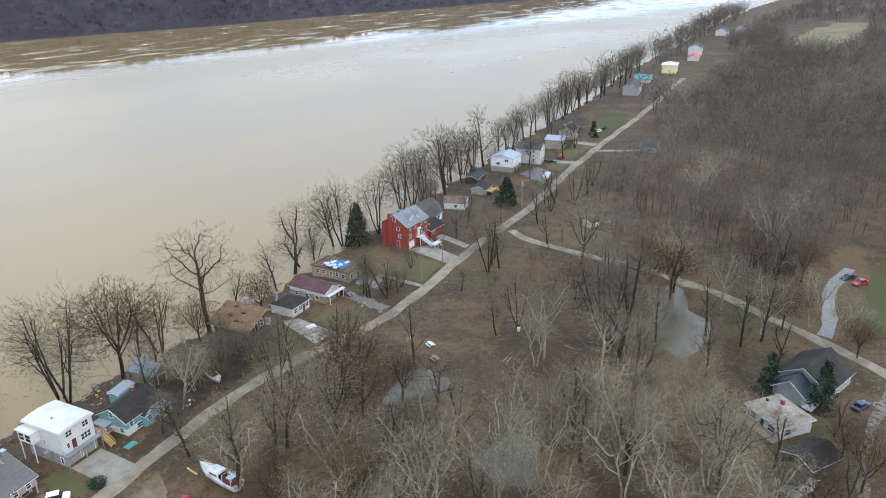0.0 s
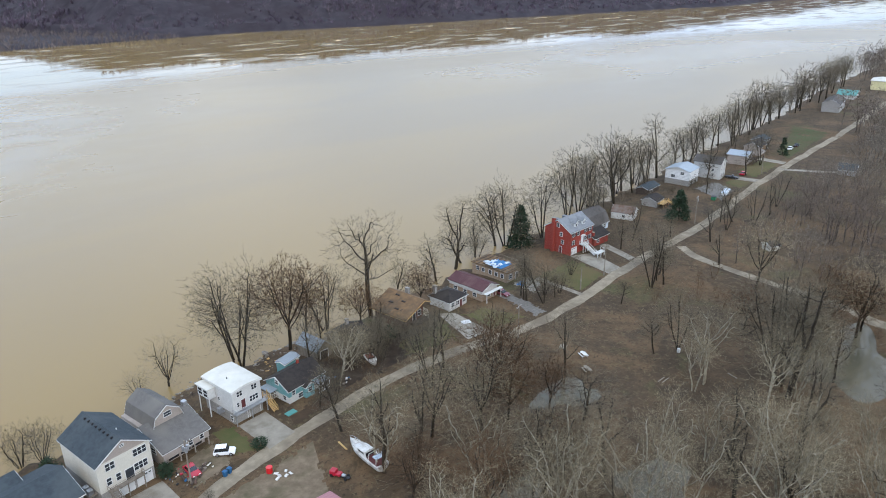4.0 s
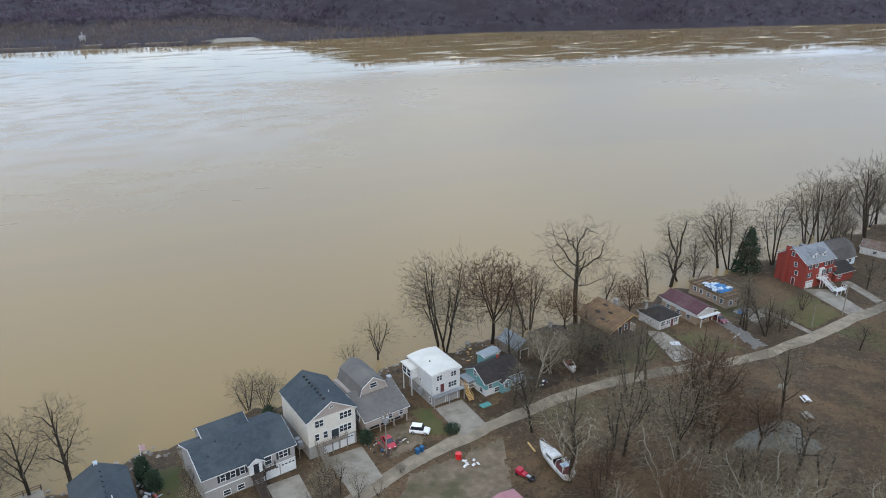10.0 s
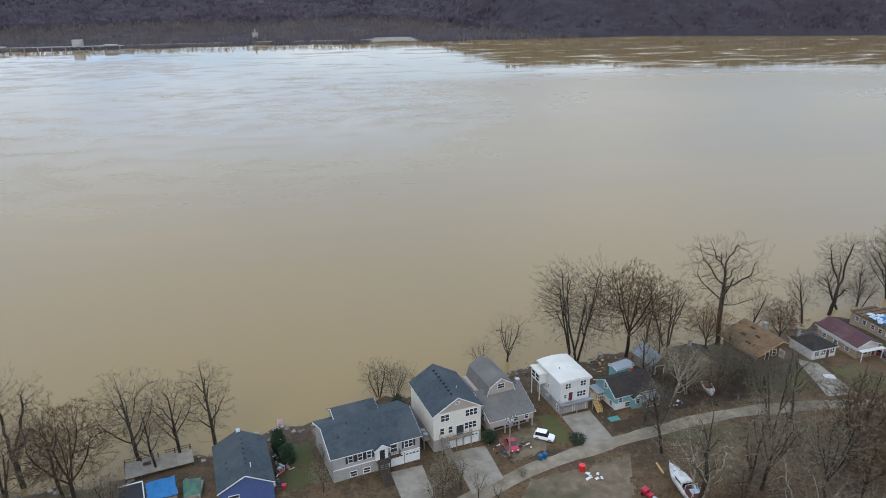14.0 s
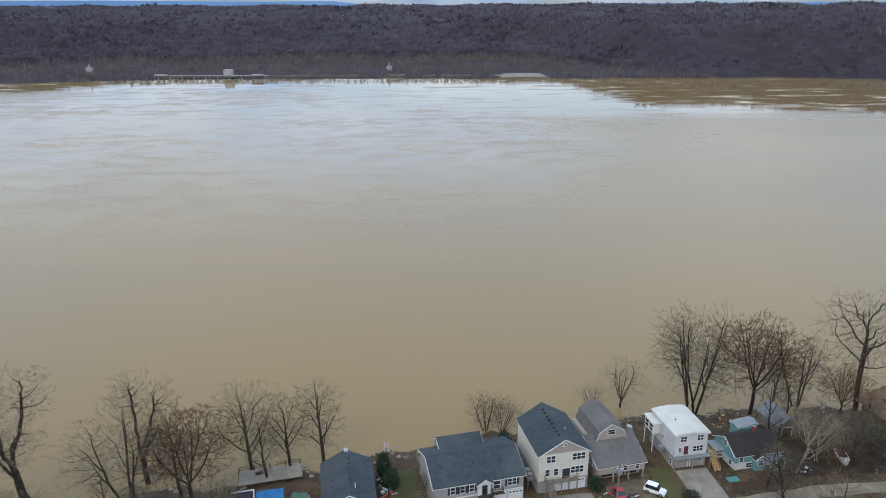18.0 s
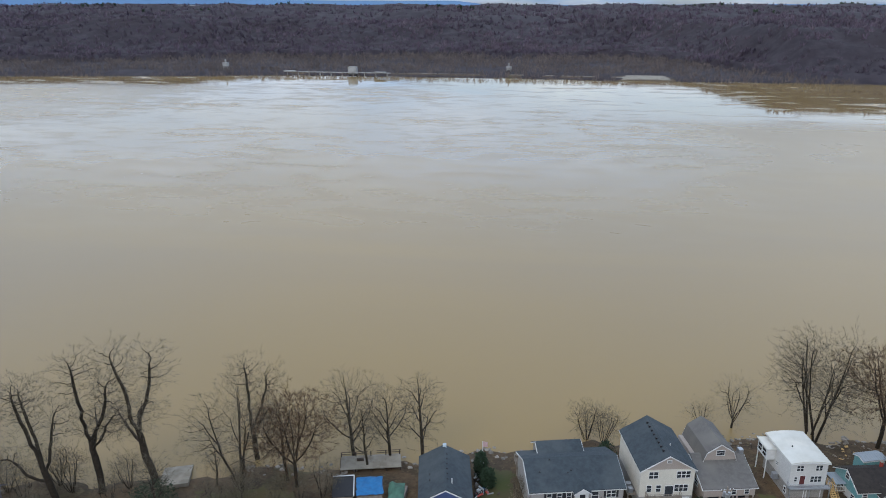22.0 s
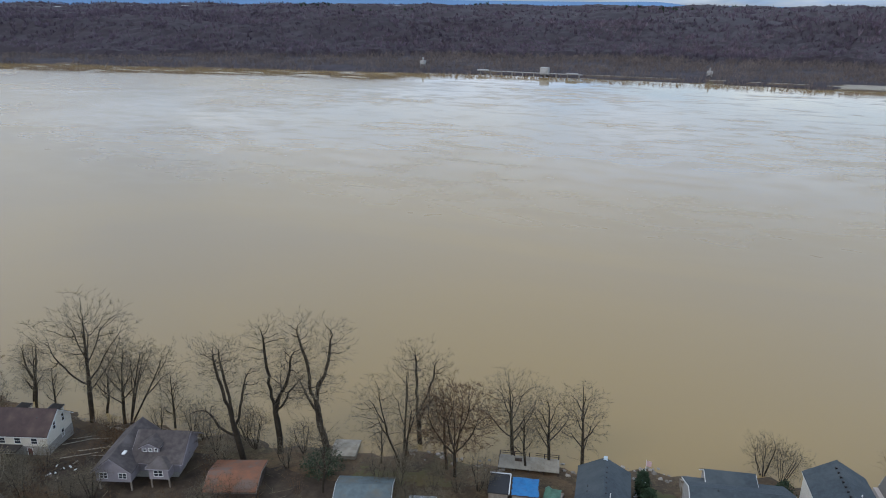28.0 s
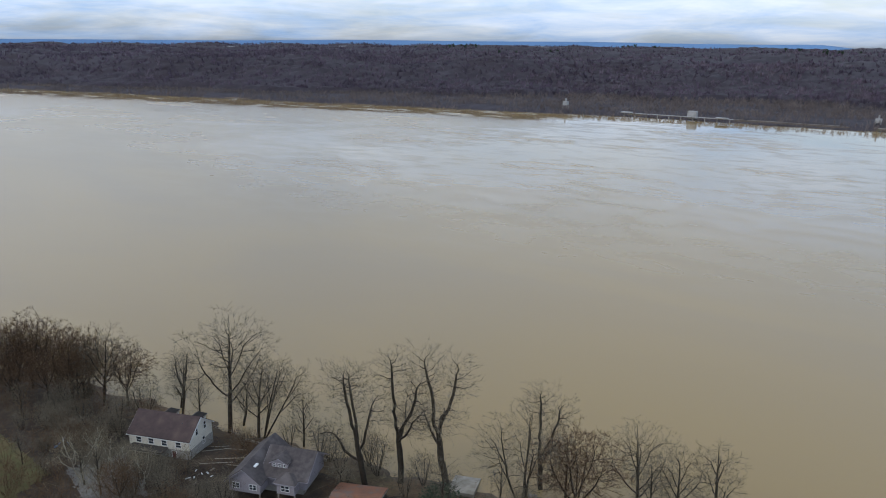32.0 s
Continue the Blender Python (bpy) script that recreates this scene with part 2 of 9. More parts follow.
M_DARKLITTER = material("dark_wet_leaf_litter", (0.050, 0.034, 0.021), (0.027, 0.019, 0.013), 0.5, 0.95, 0.8, 2.5, third=(0.068, 0.050, 0.032), scale3=0.22, detail=8)
M_LAWN = material("winter_lawn", (0.086, 0.079, 0.028), (0.101, 0.076, 0.032), 0.25, 0.95, 0.6, 3, third=(0.062, 0.068, 0.021), scale3=0.09)
M_LAWN_G = material("green_lawn", (0.052, 0.061, 0.018), (0.070, 0.058, 0.025), 0.22, 0.95, 0.6, 3)
M_MUD = material("bare_brown_earth", (0.062, 0.036, 0.018), (0.040, 0.026, 0.014), 0.4, 0.95, 0.8, 2)
M_FIELD = material("dry_grass_field", (0.184, 0.140, 0.079), (0.136, 0.118, 0.059), 0.03, 0.95)
M_BARK = material("grey_brown_bark", (0.038, 0.029, 0.018), (0.021, 0.015, 0.010), 1.5, 0.95, 0.6, 8, rand=0.25)
M_TWIG = material("grey_brown_twigs", (0.142, 0.119, 0.080), (0.090, 0.073, 0.049), 0.3, 0.95, rand=0.25, islands=0.35)
M_TWIG_R = material("russet_twigs", (0.105, 0.062, 0.032), (0.068, 0.041, 0.021), 0.3, 0.95, rand=0.2, islands=0.35)
M_WHITEBARK = material("pale_sycamore_bark", (0.350, 0.315, 0.235), (0.160, 0.135, 0.098), 1.2, 0.9, rand=0.12)
M_TWIG_P = material("pale_twigs", (0.245, 0.203, 0.130), (0.150, 0.120, 0.077), 0.4, 0.95, rand=0.15, islands=0.5)
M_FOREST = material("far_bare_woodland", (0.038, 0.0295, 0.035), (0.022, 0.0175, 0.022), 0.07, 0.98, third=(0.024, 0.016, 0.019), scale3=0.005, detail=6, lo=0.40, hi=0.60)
# far twigs: the bluish-purple lean is distance haze mixed into their colour
M_FORTWIG = material("far_twigs_haze_tinted", (0.100, 0.074, 0.100), (0.054, 0.042, 0.059), 0.011, 0.98, third=(0.145, 0.116, 0.132), scale3=0.03, detail=9, lo=0.42, hi=0.58, islands=0.22)
M_WOODTOP = material("near_bare_woodland", (0.100, 0.070, 0.056), (0.060, 0.044, 0.038), 0.05, 0.98, third=(0.118, 0.094, 0.074), scale3=0.012, detail=10)
M_WOODTWIG = material("brown_grey_wood_twigs", (0.145, 0.113, 0.088), (0.094, 0.072, 0.059), 0.05, 0.98, third=(0.180, 0.156, 0.122), scale3=0.02, detail=8, islands=0.5)
M_EVERGREEN = material("dark_evergreen_needles", (0.028, 0.050, 0.024), (0.018, 0.032, 0.017), 1.0, 0.9)
# the ridge's blue is air haze put into the base colour
M_RIDGE = material("ridge_with_haze_in_colour", (0.150, 0.262, 0.440), (0.130, 0.228, 0.390), 0.002, 1.0, spec=0)


# ---- small mesh helpers ----
def part(name, bm, mat, parent=None, label="", smooth=False):
    """Links a bmesh as one mesh object under a thing or a part."""
    me = bpy.data.meshes.new(name)
    bm.to_mesh(me)
    bm.free()
    return part_mesh(name, me, mat, parent, label, smooth)


def part_mesh(name, me, mat, parent=None, label="", smooth=False):
    if mat is not None:
        me.materials.append(mat)
    if smooth:
        for p in me.polygons:
            p.use_smooth = True
    ob = new(name, me)
    ob.parent = parent
    if label:
        ob["label"] = label
    return ob


def raw_mesh(name, verts, faces):
    """A mesh from numpy arrays: verts (n, 3) and faces (m, k)."""
    verts, faces = np.asarray(verts, dtype=np.float32), np.asarray(faces, dtype=np.int32)
    me = bpy.data.meshes.new(name)
    me.vertices.add(len(verts))
    me.vertices.foreach_set("co", verts.ravel())
    k = faces.shape[1]
    me.loops.add(faces.size)
    me.loops.foreach_set("vertex_index", faces.ravel())
    me.polygons.add(len(faces))
    me.polygons.foreach_set("loop_start", np.arange(0, faces.size, k, dtype=np.int32))
    me.update(calc_edges=True)
    return me


def add_box(bm, x0, x1, y0, y1, z0, z1, bevel=0.0):
    r = bmesh.ops.create_cube(bm, size=1.0, matrix=Matrix.LocRotScale(((x0 + x1) / 2, (y0 + y1) / 2, (z0 + z1) / 2), None,
                                                                      (abs(x1 - x0), abs(y1 - y0), abs(z1 - z0))))
    if bevel:
        edges = {e for v in r["verts"] for e in v.link_edges}
        bmesh.ops.bevel(bm, geom=list(edges), offset=bevel, segments=1, affect="EDGES")


def box(x0, x1, y0, y1, z0, z1, bevel=0.0):
    bm = bmesh.new()
    add_box(bm, x0, x1, y0, y1, z0, z1, bevel)
    return bm


def add_tube(bm, a, b, r0, r1=None, n=8):
    a, b = Vector(a), Vector(b)
    r1 = r0 if r1 is None else r1
    q = (b - a).to_track_quat("Z", "Y").to_matrix().to_4x4()
    bmesh.ops.create_cone(bm, cap_ends=True, segments=n, radius1=r0, radius2=r1, depth=(b - a).length,
                          matrix=Matrix.Translation((a + b) / 2) @ q)


def tube(a, b, r0, r1=None, n=8):
    bm = bmesh.new()
    add_tube(bm, a, b, r0, r1, n)
    return bm


def extrude_poly(points, depth_vec):
    """A prism: a closed loop of points pushed along depth_vec."""
    bm = bmesh.new()
    a = [bm.verts.new(p) for p in points]
    b = [bm.verts.new(Vector(p) + Vector(depth_vec)) for p in points]
    bm.faces.new(a)
    bm.faces.new(list(reversed(b)))
    n = len(a)
    for i in range(n):
        bm.faces.new((a[(i + 1) % n], a[i], b[i], b[(i + 1) % n]))
    bmesh.ops.recalc_face_normals(bm, faces=bm.faces)
    return bm


# ---- lie of the land ----
NEAR_SHORE = [(-6000, -200), (-700, -60), (-400, 25), (-260, 66), (-200, 84), (-158, 93), (-132, 95.5), (-106, 102), (-75, 109), (-56, 116.5),
              (-43, 119), (-28, 124), (-9, 131), (12, 138), (43, 145), (61, 147), (83, 146), (112, 152), (148, 158), (208, 170),
              (260, 180), (332, 194), (405, 206), (529, 238), (673, 260), (892, 299), (1300, 350), (2000, 380), (6000, 400)]
FAR_SHORE = [(-6000, -300), (-3000, 330), (-1494, 664), (-640, 858), (-370, 916), (-262, 930), (-74, 930), (94, 922), (400, 935),
             (556, 890), (941, 826), (1254, 760), (2500, 830), (6000, 900)]
NS, FS = np.array(NEAR_SHORE, float), np.array(FAR_SHORE, float)
# depth of the flat willow ground behind the far shore
PLAIN = np.array([(-6000, 10), (-1600, 30), (-1000, 140), (-500, 290), (0, 330), (150, 270), (290, 18), (6000, 15)], float)
POND_SPOTS = [(101.5, 87.5, 8.0, 5.0, -20), (162, 56.5, 17.5, 10.5, 20), (93, 58, 7.0, 5.5, 10), (73, 72, 5, 4, 0)]


def sstep(v):
    v = np.clip(v, 0, 1)
    return v * v * (3 - 2 * v)


def pond_depth(x, y):
    d = 0.0
    for cx, cy, rx, ry, a in POND_SPOTS:
        c, s = math.cos(radians(a)), math.sin(radians(a))
        u, v = ((x - cx) * c + (y - cy) * s) / rx, (-(x - cx) * s + (y - cy) * c) / ry
        wob = 0.22 * np.sin(3 * np.arctan2(v, u) + cx) + 0.12 * np.sin(5 * np.arctan2(v, u) + cy)
        d = d + 1.5 * (1 - sstep((np.hypot(u, v) + wob - 0.55) / 0.9))
    return d


def land(x, y):
    """Height of the ground at x, y; the river's level is 0."""
    x, y = np.asarray(x, float), np.asarray(y, float)
    d = np.interp(x, NS[:, 0], NS[:, 1]) - y + 1.3 * np.sin(x * 0.31) + 0.8 * np.sin(x * 0.83 + 1)
    near = -2.5 + 3.1 * sstep((d + 5) / 8) + 1.4 * sstep((d - 2) / 12)
    roll = 0.16 * np.sin(x * 0.11 + 0.7) * np.sin(y * 0.13) + 0.10 * np.sin(x * 0.23 + y * 0.19)
    near = near + roll * sstep(d / 25) - pond_depth(x, y)
    near = near + 9 * sstep((x - 620) / 500) * sstep((d - 60) / 120)
    e = y - np.interp(x, FS[:, 0], FS[:, 1]) + 4 * np.sin(x * 0.021) + 2 * np.sin(x * 0.09)
    back = np.interp(x, PLAIN[:, 0], PLAIN[:, 1])
    bluff = (44 + 4 * sstep((x + 60) / 420)) * sstep((e - back) / (190 + back))
    rolling = (9 * np.sin(x * 0.0075 + 0.9 + y * 0.002) * np.sin(y * 0.0105 + x * 0.003) + 6 * np.sin(x * 0.017 - y * 0.009 + 2)) * sstep((e - 60 - back) / 250)
    far = -2.5 + 4.6 * sstep((e + 10) / 40) + bluff + rolling + (46 - 0.55 * bluff) * sstep((e - 350) / 2400)
    return np.where(y > (np.interp(x, NS[:, 0], NS[:, 1]) + np.interp(x, FS[:, 0], FS[:, 1])) / 2, far, near)


def at(x, y):
    return float(land(x, y))


def steps(*runs):
    out = []
    for a, b, s in runs:
        out += list(np.arange(a, b, s))
    return np.array(sorted(set(out + [runs[-1][1]])))


def sheet(xs, ys, height):
    X, Y = np.meshgrid(xs, ys)
    v = np.stack([X.ravel(), Y.ravel(), height(X, Y).ravel()], 1)
    nx, ny = len(xs), len(ys)
    i = np.arange(nx - 1)[None, :] + nx * np.arange(ny - 1)[:, None]
    f = np.stack([i, i + 1, i + 1 + nx, i + nx], -1).reshape(-1, 4)
    return v, f


gx = steps((-4900, -600, 215), (-600, -210, 13), (-210, 330, 2.2), (330, 900, 9), (900, 4900, 160))
gy = steps((-4900, -300, 400), (-300, -30, 18), (-30, 210, 2.2), (210, 420, 10), (420, 780, 60), (780, 980, 8), (980, 1600, 50), (1600, 4700, 160))
v, f = sheet(gx, gy, land)
ground = part_mesh("ground", raw_mesh("ground", v, f), M_GROUND, None, smooth=True)
tagged(ground, "brown leaf-littered ground with worn winter grass", "ground", kind="structure")

wx = steps((-4900, 4900, 350))
v, f = sheet(wx, steps((-1000, 4900, 350)), lambda X, Y: X * 0)
river = part_mesh("river_water", raw_mesh("river_water", v, f), M_RIVER)
tagged(river, "wide muddy brown river in flood reflecting an overcast sky", "water", kind="structure")

for i, (cx, cy, rx, ry, a) in enumerate(POND_SPOTS):
    bm = bmesh.new()
    bmesh.ops.create_circle(bm, cap_ends=True, segments=40, radius=1.0, matrix=Matrix.LocRotScale((cx, cy, 1.25), Euler((0, 0, radians(a))), (rx * 1.35, ry * 1.35, 1)))
    ob = part("pond_water", bm, M_POND)
    tagged(ob, "still grey-green flood puddle among bare trees", "pond", kind="structure")


def ribbon(name, pts, width, mat, label, category="road", lift=0.06):
    """A road draped on the land along a smooth line."""
    P = np.array(pts, float)
    s = np.concatenate([[0], np.cumsum(np.hypot(*np.diff(P, axis=0).T))])
    n = max(8, int(s[-1] / 0.8))
    q = np.linspace(0, s[-1], n)
    c = np.stack([np.interp(q, s, P[:, 0]), np.interp(q, s, P[:, 1])], 1)
    for _ in range(30):
        c[1:-1] = (c[:-2] + 2 * c[1:-1] + c[2:]) / 4
    d = np.gradient(c, axis=0)
    d /= np.linalg.norm(d, axis=1)[:, None]
    side = np.stack([-d[:, 1], d[:, 0]], 1)
    rng = np.random.default_rng(len(pts) * 7 + int(width * 10))
    vs = []
    for k, u in enumerate((-0.5, -0.25, 0.0, 0.25, 0.5)):
        wob = np.convolve(rng.normal(0, 0.16, n + 4), np.ones(5) / 5, "valid") + 0.2 * np.sin(q * 0.37 + k) * np.sin(q * 0.11) if k in (0, 4) else 0
        p = c + side * (u * width + wob * np.ones(n))[:, None]
        vs.append(np.stack([p[:, 0], p[:, 1], land(p[:, 0], p[:, 1]) + lift + 0.03 * (1 - abs(u) * 2)], 1))
    v = np.stack(vs, 1).reshape(-1, 3)
    f = [(5 * i + k, 5 * i + k + 1, 5 * i + k + 6, 5 * i + k + 5) for i in range(n - 1) for k in range(4)]
    ob = part_mesh(name, raw_mesh(name, v, np.array(f)), mat, smooth=True)
    return tagged(ob, label, category, kind="structure")


def patch(name, quad, mat, label, category, lift=0.05, ragged=0.0):
    """A four-cornered piece of ground surface draped on the land."""
    a, b, c, d = [np.array(p, float) for p in quad]
    size = 0.6 if ragged and np.linalg.norm(b - a) < 75 else 1.5
    lu, lv = np.linalg.norm(b - a), np.linalg.norm(d - a)
    nu, nv = max(3, int(lu / size)), max(3, int(lv / size))
    U, V = np.meshgrid(np.linspace(0, 1, nu + 1), np.linspace(0, 1, nv + 1))
    P = ((1 - U) * (1 - V))[..., None] * a + (U * (1 - V))[..., None] * b + (U * V)[..., None] * c + ((1 - U) * V)[..., None] * d
    if ragged:
        rng = np.random.default_rng(int(abs(a[0] * 10)) + 3)
        edge = (U == 0) | (U == 1) | (V == 0) | (V == 1)
        P += (rng.normal(0, ragged, P.shape)) * edge[..., None]
    v = np.stack([P[..., 0].ravel(), P[..., 1].ravel(), land(P[..., 0], P[..., 1]).ravel() + lift], 1)
    i = np.arange(nu)[None, :] + (nu + 1) * np.arange(nv)[:, None]
    f = np.stack([i, i + 1, i + 2 + nu, i + 1 + nu], -1)
    if ragged and size < 1:
        # the growth thins out towards its edges
        uc, vc = (U[:-1, :-1] + U[1:, 1:]) / 2, (V[:-1, :-1] + V[1:, 1:]) / 2
        inset = np.minimum(np.minimum(uc, 1 - uc) * lu, np.minimum(vc, 1 - vc) * lv)
        px, py = P[:-1, :-1, 0], P[:-1, :-1, 1]
        clump = 0.5 + 0.25 * np.sin(px * 1.3 + py * 0.7) + 0.25 * np.sin(py * 1.9 - px * 0.6)
        f = f[inset > ragged * 5.5 * (0.55 * clump + 0.45 * rng.random(inset.shape)) - 0.3]
    f = f.reshape(-1, 4)
    ob = part_mesh(name, raw_mesh(name, v, f), mat, smooth=True)
    return tagged(ob, label, category, kind="structure")


STREET = [(10, 94), (20, 99.5), (27, 103), (34, 106.3), (43, 109.1), (51, 110.7), (62, 113.2), (71, 115), (86, 116.4), (98, 115.5), (111, 113.7), (123.5, 113.3),
          (140, 116), (153, 119), (178, 123.4), (209, 126.7), (244, 134.5), (272, 141), (288, 143.5), (305, 147), (369, 157), (430, 168), (520, 186)]
road = ribbon("road", STREET, 3.3, M_ASPHALT, "narrow pale worn asphalt road along the riverside houses")
LANE = [(192, 121), (187, 113.4), (186.8, 98), (187.5, 80), (186.5, 65), (181.6, 45), (174.5, 29.5), (170, 19), (164, 7), (152, -6), (140, -20)]
lane = ribbon("road", LANE, 3.2, M_ASPHALT, "narrow grey lane through the bare woods")
ribbon("driveway", [(174, 22), (181, 22), (190, 24.3), (200, 26.5), (210, 26.3), (221, 25)], 3.2, M_BLUEGRAVEL, "pale blue-grey curved gravel driveway beside a lawn", "driveway", 0.09)
ribbon("driveway", [(160, 6), (150, 6.3), (140, 7), (128, 6.6), (118, 4)], 2.0, M_DRIVE, "broken gravel driveway strewn with leaves", "driveway", 0.09)
ribbon("driveway", [(300, 146), (309, 133), (316, 124)], 3.0, M_CONCRETE, "narrow concrete drive to a cottage", "driveway", 0.09)


# ---- bare trees ----
def frame_of(d):
    up = Vector((0, 0, 1)) if abs(d.z) < 0.95 else Vector((1, 0, 0))
    a = d.cross(up).normalized()
    return a, d.cross(a)


def limb(rng, start, azim, tilt, length, rise=0.0, kink=0.05, n=6):
    """A limb's line: it leaves at a tilt from upright and bends upwards by rise."""
    p, out = Vector(start), [Vector(start)]
    for i in range(n):
        t = tilt * (1 - rise * i / n) + rng.gauss(0, kink)
        azim += rng.gauss(0, kink * 1.4)
        p = p + Vector((math.sin(t) * math.cos(azim), math.sin(t) * math.sin(azim), math.cos(t))) * (length / n)
        out.append(p)
    return out


def on_line(line, u):
    u = min(u, 0.999) * (len(line) - 1)
    return line[int(u)].lerp(line[int(u) + 1], u - int(u))


def habit(style, rng):
    """The first limbs of a tree of height 1 and the round masses that its twigs will fill: x, y, z, width, height."""
    if style == "fan":
        lead = limb(rng, (0, 0, 0), rng.random() * 6, 0.04, 0.80, 0, 0.05, 8)
        lines = [lead]
        for i in range(8):
            u = 0.30 + 0.055 * i
            lines.append(limb(rng, on_line(lead, u), i * 2.4 + rng.uniform(-0.4, 0.4), 0.85 - 0.06 * i, 0.36 - 0.022 * i, 0.45, 0.06))
        return lines, [(0, 0, 0.66, 0.35, 0.35), (0.05, 0, 0.46, 0.26, 0.2)]
    if style == "stems":
        lines, lobes = [], []
        for i in range(3):
            a = i * 2.1 + rng.uniform(-0.3, 0.3)
            lines.append(limb(rng, (0.012 * math.cos(a), 0.012 * math.sin(a), 0), a, rng.uniform(0.18, 0.36), (0.80, 0.74, 0.66)[i], 0.5, 0.04, 8))
            for u in (0.45, 0.62):
                lines.append(limb(rng, on_line(lines[i * 3], u), a + rng.uniform(-1.2, 1.2), 0.55, 0.24, 0.6, 0.05))
            c = on_line(lines[i * 3], 0.92)
            lobes.append((c.x * 1.15, c.y * 1.15, c.z * 0.88, 0.25, 0.35))
        return lines, lobes
    if style == "round":
        lead = limb(rng, (0, 0, 0), rng.random() * 6, 0.03, 0.34, 0, 0.04, 5)
        lines = [lead]
        for i in range(7):
            lines.append(limb(rng, on_line(lead, 0.62 + 0.06 * i), i * 2.4, rng.uniform(0.35, 0.75) if i else 0.08, rng.uniform(0.36, 0.46), 0.5, 0.06))
        return lines, [(0, 0, 0.64, 0.42, 0.36)]
    if style == "oak":
        lead = limb(rng, (0, 0, 0), rng.random() * 6, 0.03, 0.84, 0, 0.07, 9)
        lines = [lead]
        for i in range(9):
            lines.append(limb(rng, on_line(lead, 0.44 + 0.055 * i), i * 2.4 + rng.uniform(-0.4, 0.4), 1.25 - 0.09 * i, 0.33 - 0.016 * i, 0.30, 0.22))
        for i in range(4):
            lines.append(limb(rng, on_line(lead, 0.34 + 0.04 * i), i * 2.0, 1.7, 0.13, -0.2, 0.25, 4))
        return lines, [(0, 0, 0.70, 0.38, 0.30), (0, 0, 0.46, 0.24, 0.12)]
    if style == "gnarl":
        a = rng.random() * 6
        lead = limb(rng, (0, 0, 0), a, rng.uniform(0.03, 0.16), rng.uniform(0.36, 0.46), 0, 0.06, 6)
        lines, lobes = [lead], []
        for i in range(4):
            b = a + (0.4, 2.9, 1.6, 4.6)[i] + rng.uniform(-0.3, 0.3)
            top = limb(rng, on_line(lead, (1, 0.96, 0.82, 0.66)[i]), b, (0.12, 0.42, 0.65, 0.95)[i], (0.52, 0.46, 0.34, 0.28)[i], 0.45, 0.17, 9)
            lines.append(top)
            lobes.append((top[-1].x, top[-1].y, top[-1].z, 0.19, 0.16))
            lobes.append((top[-3].x, top[-3].y, top[-3].z, 0.17, 0.13))
        return lines, lobes
    if style == "slim":
        lead = limb(rng, (0, 0, 0), rng.random() * 6, 0.05, 0.88, 0, 0.06, 9)
        lines = [lead]
        for i in range(8):
            lines.append(limb(rng, on_line(lead, 0.26 + 0.075 * i), i * 2.4, 0.80 - 0.05 * i, 0.24 - 0.017 * i, 0.5, 0.09))
        return lines, [(0, 0, 0.60, 0.24, 0.40)]
    if style == "sprawl":
        lines, lobes = [], []
        for i in range(2):
            a = i * 3.1 + rng.uniform(-0.5, 0.5)
            lead = limb(rng, (0.02 * math.cos(a), 0.02 * math.sin(a), 0), a, rng.uniform(0.08, 0.30), rng.uniform(0.40, 0.55), 0.2, 0.12, 6)
            lines.append(lead)
            for k in range(4):
                up = limb(rng, on_line(lead, 0.6 + 0.13 * k), a + k * 1.9 + rng.uniform(-0.4, 0.4), rng.uniform(0.45, 0.95), rng.uniform(0.34, 0.48), 0.4, 0.20, 7)
                lines.append(up)
                lobes.append((up[-1].x, up[-1].y, up[-1].z * 0.97, 0.21, 0.18))
        return lines, lobes
    lines = []
    for i in range(6):
        lines.append(limb(rng, (0.03 * math.cos(i), 0.03 * math.sin(i), 0), i * 1.05, rng.uniform(0.15, 0.55), rng.uniform(0.55, 0.75), 0.3, 0.1, 5))
    return lines, [(0, 0, 0.58, 0.50, 0.42)]


